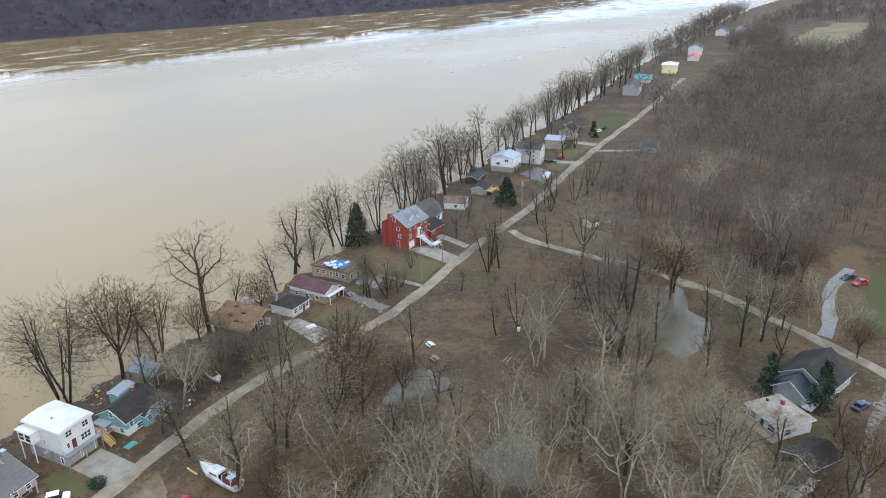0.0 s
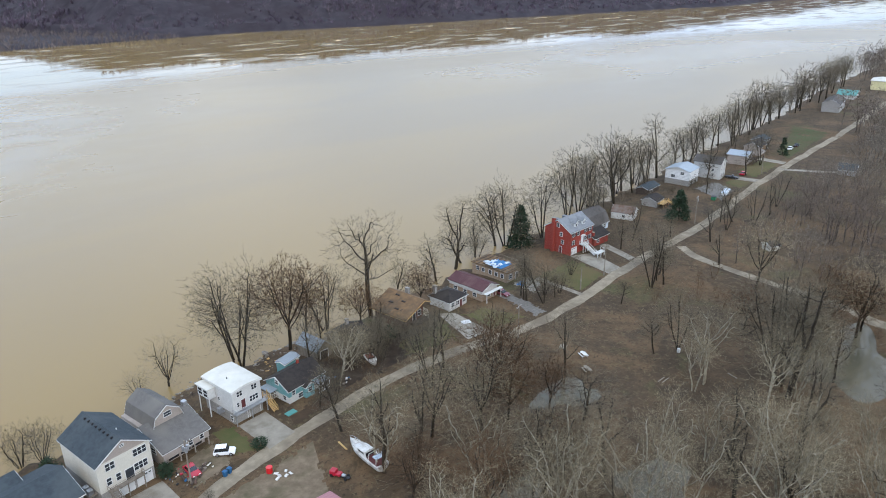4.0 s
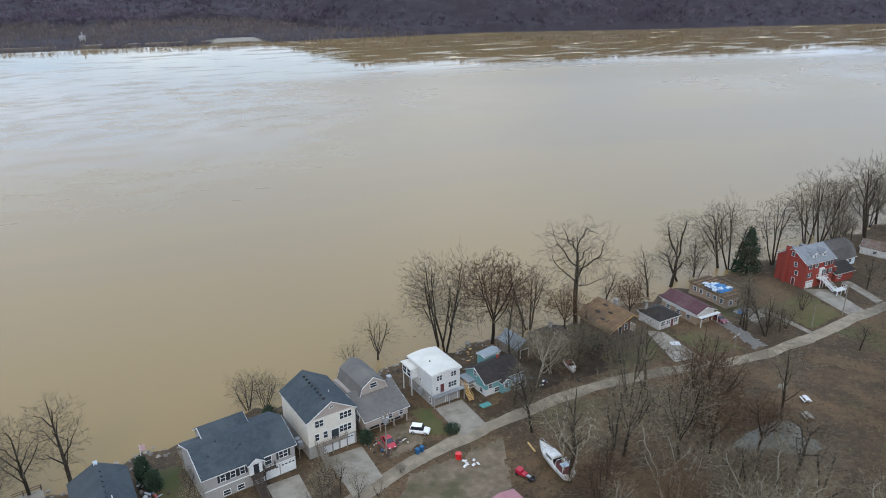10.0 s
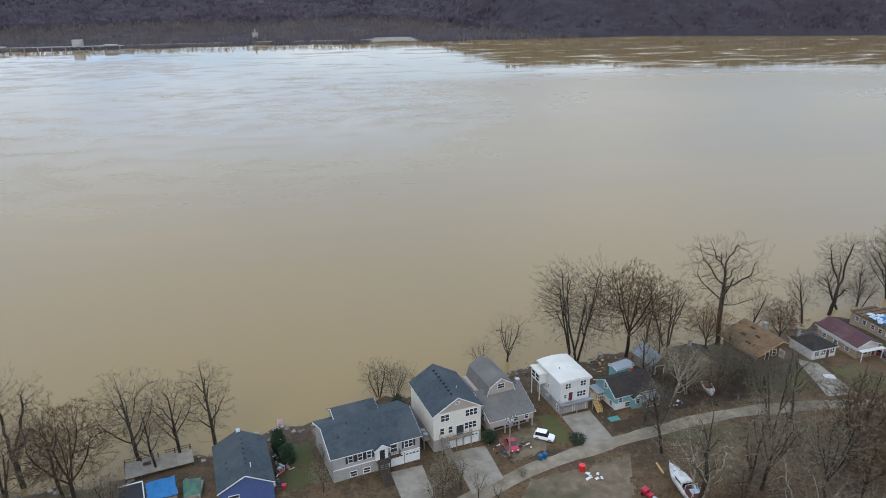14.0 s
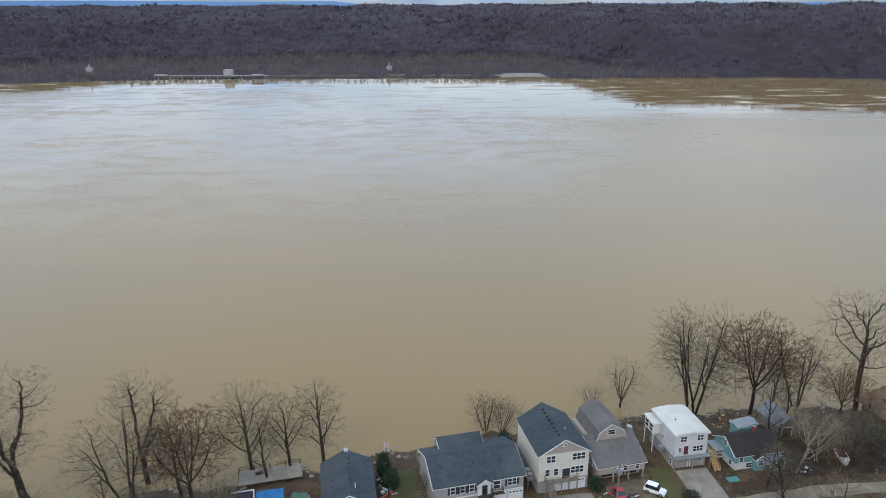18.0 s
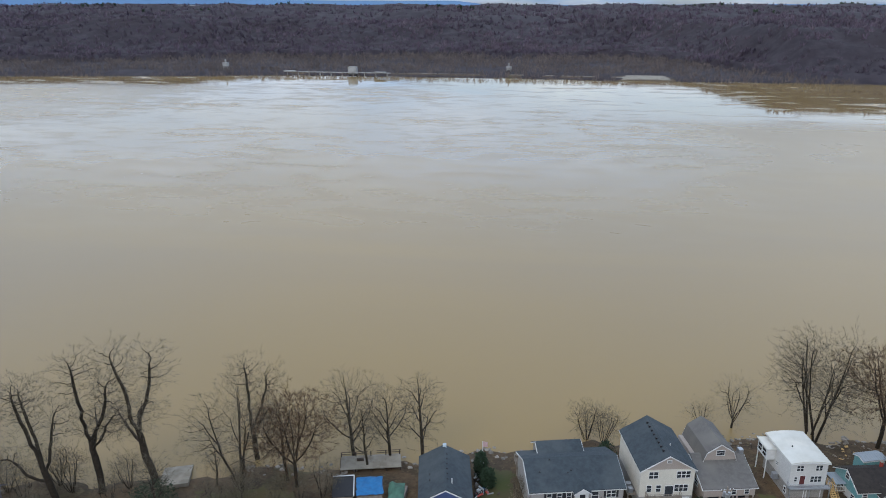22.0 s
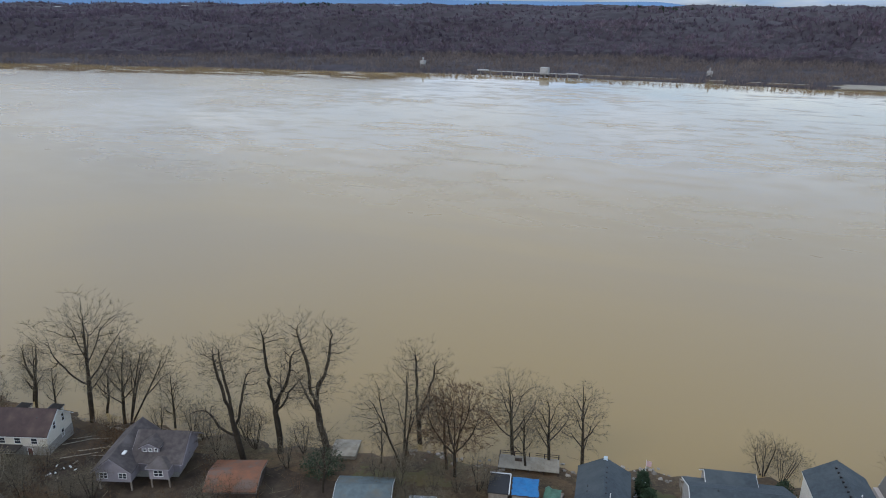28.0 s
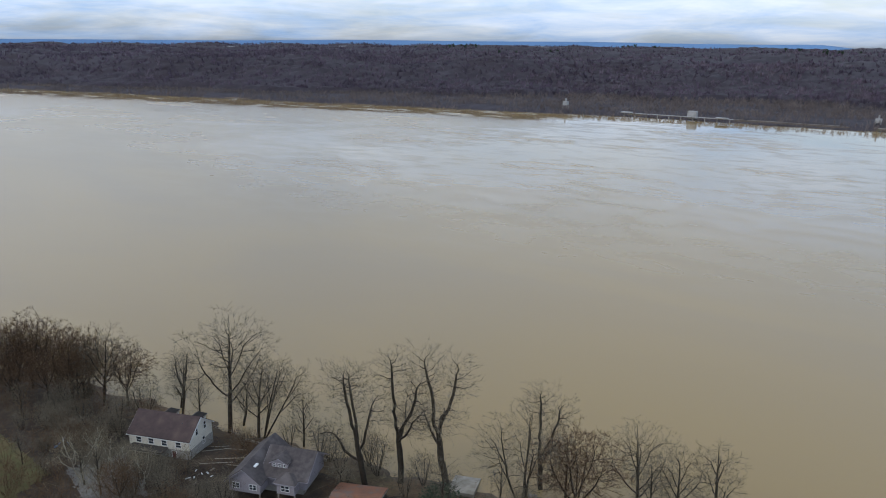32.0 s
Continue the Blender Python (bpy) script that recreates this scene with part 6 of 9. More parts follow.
H.box("portico", 5.0, 6.8, -0.5, -0.02, 5.0, 5.5, M_TRIM)
H.deck(4.6, 7.2, -1.6, 0, 2.7, M_TRIM, rails="SWE", rail_mat=M_TRIM)
H.stairs(4.9, 6.4, (-1.6, 2.7), (-5.6, 0.4), M_TRIM)
H.deck(4.4, 8.0, -7.2, -5.6, 1.4, M_TRIM, rails="SWE", rail_mat=M_TRIM)
H = House("house", 171.0, 138.8, 5, "low red brick wing with a dark red roof")
H.body(0, 7.5, 0, 6.5, 2.7, M_BRICK)
H.gable(0, 7.5, 0, 6.5, 2.7, 1.6, "x", M_DARKROOF, M_BRICK, over=0.4)
H.window("S", 1.2, 0.9, 1.2, 1.1)
H.chimney(0.4, 1.0, 0, 4.4, 0.7)
# pale blue gambrel house behind it
H = House("house", 176, 145.5, 8, "pale blue house with a grey gambrel roof")
H.body(0, 12, 0, 9, 3.0, M_BLUESIDE)
H.profile_roof(0, 12, 0, 9, [(0, 3.0), (0.16, 5.6), (0.5, 7.0), (0.84, 5.6), (1, 3.0)], "x", M_GREYROOF, trim=M_TRIM, ends=M_BLUESIDE, over=0.3)
for u in (1.5, 4.0, 6.5, 9.0):
    H.window("S", u, 0.9, 1.2, 1.2)
H.window("W", 2.8, 3.4, 1.2, 1.2)
H.window("W", 5.2, 3.4, 1.2, 1.2)
# white cottage with rusty roof
H = House("house", 199.5, 144.3, 25, "small white cottage with a rusted tin roof")
H.body(0, 8.5, 0, 10.5, 3.2, M_WHITE)
H.gable(0, 8.5, 0, 10.5, 3.2, 2.3, "y", M_RUSTROOF, M_WHITE, over=0.3)
for u in (1.5, 5.2):
    H.window("S", u, 1.0, 1.2, 1.2)
H.window("W", 4, 1.0, 1.4, 1.2)
H.size(0.74, 8.5, 10.5)
# timber deck house
H = House("house", 217, 148, 15, "grey cottage with a raised yellow timber deck")
H.body(0, 9, 0, 8, 3.0, M_GREYSIDE)
H.gable(0, 9, 0, 8, 3.0, 1.6, "x", M_DARKROOF, M_GREYSIDE)
H.deck(0.5, 8, -3.2, 0, 1.9, M_YELLOWWOOD, rails="SWE")
H.stairs(8.2, 9.4, (-2.2, 1.9), (-5.2, 0.1), M_YELLOWWOOD)
H.size(0.74, 9, 8)
H = House("house", 226, 159, 12, "low house with a long dark roof near the bank")
H.body(0, 13, 0, 7, 2.8, M_DARKWOOD)
H.gable(0, 13, 0, 7, 2.8, 1.4, "x", M_NAVYROOF, M_DARKWOOD)
H.window("S", 3, 0.9, 1.6, 1.2)
H.size(0.74, 13, 7)
# white two-storey house on grey block
H = House("house", 247.8, 155.0, 12, "white boarded two-storey house on a grey block base")
H.body(0, 13, 0, 13.5, 3.0, M_STONE, label="grey block base")
H.box("upper_wall", 0, 13, 0.003, 13.5, 3.0, 8.0, banded("patchy_white_boards", (0.70, 0.70, 0.69), (0.36, 0.37, 0.38), 0.75, width=0.16))
H.gable(0, 13, 0, 13.5, 8.0, 2.0, "x", M_PALEROOF, M_WHITE, over=0.35)
H.b = (0, 13, 0, 13.5)
for u, z in ((3.0, 6.0), (8.0, 4.0)):
    H.window("W", u, z, 2.0, 1.4, bars=2)
for u in (2.5, 8.0):
    H.garage("S", u, 0.05, 2.6, mat=M_SHUTTER)
H.size(0.74, 13, 13.5)
# tall white house beside it
H = House("house", 266.5, 152.5, 14, "tall narrow white house with a grey gable roof")
H.body(0, 9.0, 0, 15, 8.6, M_WHITE)
H.gable(0, 9.0, 0, 15, 8.6, 3.0, "y", M_GREYROOF, M_WHITE)
H.b = (0, 9, 0, 15)
for z in (1.5, 4.2, 6.6):
    H.window("W", 3.5, z, 1.0, 1.3)
    H.window("S", 1.5, z, 1.0, 1.3)
    H.window("S", 5.8, z, 1.0, 1.3)
H.size(0.74, 9.0, 15)
# tan house and brown house further on
H = House("house", 293, 157, 14, "small tan house on posts with a pale metal roof")
H.body(0, 12, 0, 11, 5.6, M_TAUPE)
H.gable(0, 12, 0, 11, 5.6, 1.6, "y", M_PALEROOF, M_TAUPE, over=0.6)
for u in (2, 7.5):
    H.window("S", u, 3.4, 1.6, 1.2)
H.deck(5, 12, -3.0, 0, 2.6, M_DARKWOOD, rails="SE")
H.size(0.74, 12, 11)
H = House("house", 313, 162, 14, "brown two-storey house with a dark gable roof")
H.body(0, 14, 0, 10, 5.2, M_TAUPE)
H.gable(0, 14, 0, 10, 5.2, 2.8, "x", M_DARKROOF, M_TAUPE)
for u in (2, 6, 10.5):
    H.window("S", u, 3.0, 1.6, 1.3)
    H.window("S", u, 0.7, 1.6, 1.3)
H.gable(3, 7.5, -2.0, 4, 4.0, 1.6, "y", M_TANROOF, M_TANBRICK)
H.size(0.74, 14, 10)
H = House("house", 332, 170, 14, "small grey house with a slate roof under the trees")
H.body(0, 11, 0, 9, 3.4, M_GREYSIDE)
H.gable(0, 11, 0, 9, 3.4, 2.0, "x", M_NAVYROOF, M_GREYSIDE)
H.size(0.74, 11, 9)
# far row along the bank
H = House("house", 436, 183, 16, "large distant grey two-storey house near the bank")
H.body(0, 26, 0, 12, 6.0, M_GREYSIDE)
H.gable(0, 26, 0, 12, 6.0, 3.2, "x", M_GREYROOF, M_GREYSIDE)
for u in (2, 7, 12, 17, 22):
    H.window("S", u, 3.4, 1.8, 1.5)
    H.window("S", u, 0.7, 1.8, 1.5)
H.size(0.8, 26, 12)
H = House("house", 486, 196, 16, "low house with a wide teal-green roof")
H.body(0, 20, 0, 13, 3.2, M_WHITE)
H.gable(0, 20, 0, 13, 3.2, 2.6, "y", M_GREENROOF, M_WHITE, over=0.7)
H.size(0.8, 20, 13)
H = House("house", 534, 196, 16, "pale yellow two-storey house with a white hip roof")
H.body(0, 18, 0, 13, 7.5, M_YELLOWSIDE)
H.hip(0, 18, 0, 13, 7.5, 2.2, M_WHITEROOF, over=0.8)
for u in (1.5, 5.5, 9.5, 13.5):
    H.window("S", u, 4.8, 1.8, 1.5)
    H.window("S", u, 1.0, 1.8, 1.5)
H.size(0.8, 18, 13)
H = House("house", 606, 205, 16, "distant house with a bright red roof")
H.body(0, 20, 0, 11, 3.4, M_WHITE)
H.gable(0, 20, 0, 11, 3.4, 3.0, "x", M_SCARLETROOF, M_WHITE, over=0.6)
H.size(0.8, 20, 11)
H = House("house", 640, 216, 16, "distant white gabled house")
H.body(0, 18, 0, 11, 6.5, M_WHITE)
H.gable(0, 18, 0, 11, 6.5, 3, "x", M_GREYROOF, M_WHITE)
for x, y in ((800, 245), (835, 236), (880, 240)):
    H = House("house", x, y, 14, "distant white house among bare trees", group="distant houses")
    H.body(0, 22, 0, 12, 5, M_WHITE)
    H.gable(0, 22, 0, 12, 5, 3, "x", M_GREYROOF, M_WHITE)
rng = random.Random(31)
for k in range(34):
    x, y = rng.uniform(960, 1320), rng.uniform(60, 190)
    H = House("house", x, y, rng.uniform(0, 40), "tiny distant suburban house in rows beyond the field", group="distant houses")
    H.body(0, 13, 0, 11, 4, (M_WHITE, M_CREAM, M_BLUESIDE)[k % 3])
    H.gable(0, 13, 0, 11, 4, 3.2, "x", (M_NAVYROOF, M_GREYROOF, M_PALEROOF)[k % 3], M_WHITE, over=0.6)
H.size(0.8, 18, 11)

# cottage by the narrow drive, and a shed by the road
H = House("house", 311.5, 119, 20, "small grey cottage with a gabled porch in the woods")
H.body(0, 10, 0, 9, 3.2, M_GREYSIDE)
H.gable(0, 10, 0, 9, 3.2, 2.6, "y", M_NAVYROOF, M_WHITE)
H.window("S", 1.5, 1, 1.3, 1.2)
H.window("W", 4, 1, 1.3, 1.2)
H.size(0.74, 10, 9)
H = House("shed", 208.3, 100.5, -20, "small weathered pale shed with a dark roof", "shed")
H.body(0, 5.2, 0, 5, 2.4, M_CREAM)
H.gable(0, 5.2, 0, 5, 2.4, 1.3, "x", M_DARKROOF, M_CREAM)
H.window("W", 1.4, 1.0, 0.8, 0.8)
H.size(0.74, 5.2, 5)
H = House("house", 209, 36, 30, "stone chimney house hidden among bare trees", "house")
H.body(0, 10, 0, 7, 2.6, M_DARKWOOD)
H.gable(0, 10, 0, 7, 2.6, 1.8, "x", M_DARKROOF, M_DARKWOOD)
H.chimney(3, -0.4, -1, 5.6, 1.2, M_TANBRICK)
H.size(0.74, 10, 7)

# grey leaf-strewn house beside the wood
H = House("house", 126.2, 20.0, -32, "low house with a leaf-strewn pale grey roof and a yellow-railed deck")
H.body(0, 7.8, 0, 8.6, 2.9, M_WHITE)
H.hip(0, 7.8, 0, 8.6, 2.9, 1.5, M_LITTERROOF, over=0.45)
H.b = (0, 7.8, 0, 8.6)
H.window("W", 1.2, 0.9, 1.6, 1.2)
H.window("W", 6.0, 0.9, 1.4, 1.2)
H.door("W", 3.8, 0.1, mat=M_SHUTTER)
H.window("S", 1.2, 0.9, 1.4, 1.2)
H.deck(-2.2, 0, -0.6, 8.6, 0.6, M_WOOD, posts=False, rails="WSN", rail_mat=M_YELLOWWOOD)
H.chimney(4.4, 4.4, 3.5, 5.3, 0.6)
H.vents([(3.2, 7.0, 4.0)], 0.4)

# dark grey hillside house
H = House("house", 144.7, 15.6, -12, "dark grey house with a big steep slate roof and a porch")
H.body(0, 11.5, 0, 10.5, 3.2, M_GREYSIDE)
H.gable(0, 11.5, 0, 10.5, 3.2, 3.2, "x", M_DARKROOF, M_GREYSIDE, over=0.5)
H.gable(-4.5, 0.5, 2.5, 9.0, 2.6, 2.4, "x", M_NAVYROOF, M_GREYSIDE, over=0.4)
H.box("wing_wall", -4.5, 0.0, 2.5, 9.0, -1.5, 2.6, M_GREYSIDE)
H.b = (0, 11.5, 0, 10.5)
for u in (1.0, 4.0, 7.5):
    H.window("S", u, 0.9, 1.6, 1.3, bars=2)
H.window("E", 3, 0.9, 1.6, 1.3)
H.deck(-5.5, 0, 0.5, 2.4, 0.8, M_TRIM, posts=False, rails="SW", rail_mat=M_TRIM)

# low sheds below the grey house
H = House("shed", 111.5, 13.6, -25, "cream shed with a dark gable roof among trees", "shed")
H.body(0, 5.0, 0, 4.2, 2.4, M_CREAM)
H.gable(0, 5.0, 0, 4.2, 2.4, 1.5, "y", M_DARKROOF, M_CREAM)
H = House("shed", 118.2, 12.5, -25, "long dark-roofed shed among trees", "shed")
H.body(0, 7.5, 0, 6, 2.4, M_DARKWOOD)
H.gable(0, 7.5, 0, 6, 2.4, 1.2, "x", M_DARKROOF, M_DARKWOOD)

# pink-roofed shed by the road
H = House("shed", 41.5, 82.5, 12, "long shed with a faded pink metal roof", "shed")
H.body(0, 5.5, 0, 6.0, 2.2, M_WOOD)
H.gable(0, 5.5, 0, 6.0, 2.2, 0.5, "y", banded("faded_pink_metal", (0.36, 0.17, 0.18), (0.27, 0.12, 0.13), 0.6, axis=1, rough=0.5), M_WOOD, over=0.25)

# purple-grey shingle house on posts
H = House("house", -105.8, 76.5, 22, "mauve-grey house raised on posts with a broad shingle roof and dormer")
M_MAUVE = banded("mauve_grey_siding", (0.25, 0.225, 0.24), (0.17, 0.155, 0.165), 0.2)
M_MAUVEROOF = material("mauve_grey_shingles", (0.075, 0.062, 0.058), (0.048, 0.04, 0.039), 1.2, 0.9, 0.5, 5, third=(0.105, 0.09, 0.085), scale3=0.2)
H.body(0, 6.6, 0, 13, 4.6, M_MAUVE, z0=1.9)
H.gable(0, 6.6, 0, 13, 4.6, 2.6, "y", M_MAUVEROOF, M_MAUVE, trim=M_MAUVE, over=0.6)
H.b = (0, 6.6, 0, 13)
H.window("S", 0.8, 2.7, 1.4, 1.1, bars=2)
H.window("S", 4.4, 2.7, 1.4, 1.1, bars=2)
H.box("skylight", 4.3, 4.9, 2.0, 3.2, 6.35, 6.55, M_TRIM)
H.box("main_wall", 6.6, 14.5, 3.5, 12.5, 1.9, 4.8, M_MAUVE)
H.profile_roof(5.8, 15.0, 2.8, 12.5, [(0, 4.8), (0.5, 8.2), (1, 4.8)], "x", M_MAUVEROOF, trim=M_MAUVE, ends=M_MAUVE, over=0.5)
H.box("dormer_wall", 7.2, 10.6, 4.0, 6.5, 5.6, 7.0, M_MAUVE)
H.gable(7.2, 10.6, 3.9, 8, 7.0, 0.9, "y", M_MAUVEROOF, M_MAUVE, trim=M_MAUVE, over=0.3)
for u in (0.4, 1.5, 2.6):
    H.window("S", u, 6.0, 0.5, 0.6, b=(7.2, 10.6, 4.0, 6.5))
H.box("bay_wall", 9.5, 13.2, 1.2, 3.5, 1.9, 4.4, M_MAUVE)
H.hip(9.3, 13.4, 1.0, 4.6, 4.4, 1.4, M_MAUVEROOF, over=0.3, trim=M_MAUVE)
H.window("S", 1.0, 2.6, 1.6, 1.2, bars=2, b=(9.5, 13.2, 1.2, 3.5))
H.box("ground_wall", 1.5, 13.5, 4.5, 12, -1.5, 1.9, M_STONE)
for x, y in ((0.2, 0.2), (6.2, 0.2), (9.6, 1.3), (13.0, 1.3), (0.2, 4.4)):
    H.box("post", x, x + 0.25, y, y + 0.25, -1.5, 1.9, M_WOOD)

# cream house with long brown roof and dormers
H = House("house", -137.0, 74.6, 22, "cream house with a long dark brown roof and river-side dormers")
H.body(0, 14.6, 0, 9.0, 4.4, M_CREAM, label="cream walls")
# grey band of the gable end, carried round the front as painted porch shade
H.box("lower_wall", -0.04, 14.64, -0.04, 9.04, -1.5, 1.9, M_STONE, "grey block lower storey, on the front standing for porch shade")
H.box("porch_roof", 1.0, 9.5, -2.6, -0.05, 2.0, 2.2, M_DARKROOF)
for x in (1.2, 4.0, 6.8, 9.1):
    H.box("post", x, x + 0.18, -2.5, -2.32, -1.5, 2.0, M_WOOD)
H.gable(0, 14.6, 0, 9.0, 4.4, 3.3, "x", material("reddish_brown_shingles", (0.062, 0.040, 0.036), (0.042, 0.029, 0.027), 1.2, 0.9, 0.5, 5, third=(0.085, 0.058, 0.048), scale3=0.3), M_CREAM, over=0.35)
for x in (4.6, 11.4):
    H.box("dormer", x, x + 2.2, 5.4, 8.6, 5.0, 6.3, M_CREAM)
    H.hip(x, x + 2.2, 4.9, 8.6, 6.3, 1.0, M_DARKROOF, over=0.25, trim=M_WOOD)
H.b = (0, 14.6, 0, 9.0)
for u, z in ((2.6, 4.2), (5.8, 4.2), (5.0, 1.0)):
    H.window("E", u, z, 0.8, 1.6)
for u in (1.8, 4.8, 8.0, 11.4):
    H.window("S", u, 2.5, 1.2, 1.2)
H.vents([(11.5, 2.9, 6.5)], 0.35)
H.door("S", 10.4, -0.6)

# faded orange shed roof, blue-grey roof, black-roofed shed
H = House("shed", -85.5, 82.5, 25, "low shed with a faded orange roof under overhanging trees", "shed")
H.body(0, 9.0, 0, 9.0, 2.0, M_DARKWOOD)
H.gable(0, 9.0, 0, 9.0, 2.0, 1.0, "x", M_ORANGEROOF, M_DARKWOOD, trim=M_WOOD, over=0.4)
H = House("house", -62.3, 89.8, 22, "small house with a flat blue-grey weathered roof")
H.body(0, 9.6, 0, 6.5, 2.8, M_GREYSIDE)
H.gable(0, 9.6, 0, 6.5, 2.8, 0.9, "x", material("blue_grey_roll_roofing", (0.10, 0.125, 0.132), (0.072, 0.09, 0.096), 0.7, 0.8, third=(0.10, 0.10, 0.085), scale3=0.3), M_GREYSIDE, over=0.35)
H.window("S", 2, 0.9, 1.4, 1.1)
H = House("shed", -49.5, 94.0, 22, "small shed with a pale blue-grey roof", "shed")
H.body(0, 4.2, 0, 3.2, 2.3, M_GREYSIDE)
H.gable(0, 4.2, 0, 3.2, 2.3, 0.4, "x", M_PALEROOF, M_GREYSIDE, over=0.25)
H = House("shed", -38.6, 104.0, 16, "shed with a flat black roof edged in white", "shed")
H.body(0, 3.4, 0, 5.5, 2.3, M_WOOD)
H.box("roof", -0.2, 3.6, -0.2, 5.7, 2.3, 2.45, M_BLACK, "flat black roof")
H.box("edging", -0.2, 3.75, 5.7, 5.9, 2.3, 2.55, M_TRIM)
H.box("edging", 3.6, 3.78, -0.2, 5.7, 2.3, 2.55, M_TRIM)
H = House("shed", -34.6, 105.3, 16, "open timber shelter covered by a tarpaulin", "shed")
H.body(0, 4.6, 0, 5.0, 2.1, M_WOOD)
H.box("roof", -0.2, 4.8, -0.2, 5.2, 2.1, 2.2, M_DARKWOOD)
tarp("tarpaulin", -34.7, 105.2, at(-34.6, 105.3) + 2.21, 16, 4.9, 5.3, M_TARP, "bright blue tarpaulin over a lean-to", 21, 0.2)
tarp("tarpaulin", -29.4, 107.0, at(-29, 108) + 0.9, 10, 3.0, 4.6, M_TARPG, "faded green tarpaulin over stacked goods", 25, 0.5)
bm = box(-29.3, -26.5, 107.2, 111.4, at(-29, 108) - 0.2, at(-29, 108) + 0.88, 0.1)
tagged(part("stacked_crates", bm, M_WOOD), "stacked timber goods under a green tarpaulin", "crates")


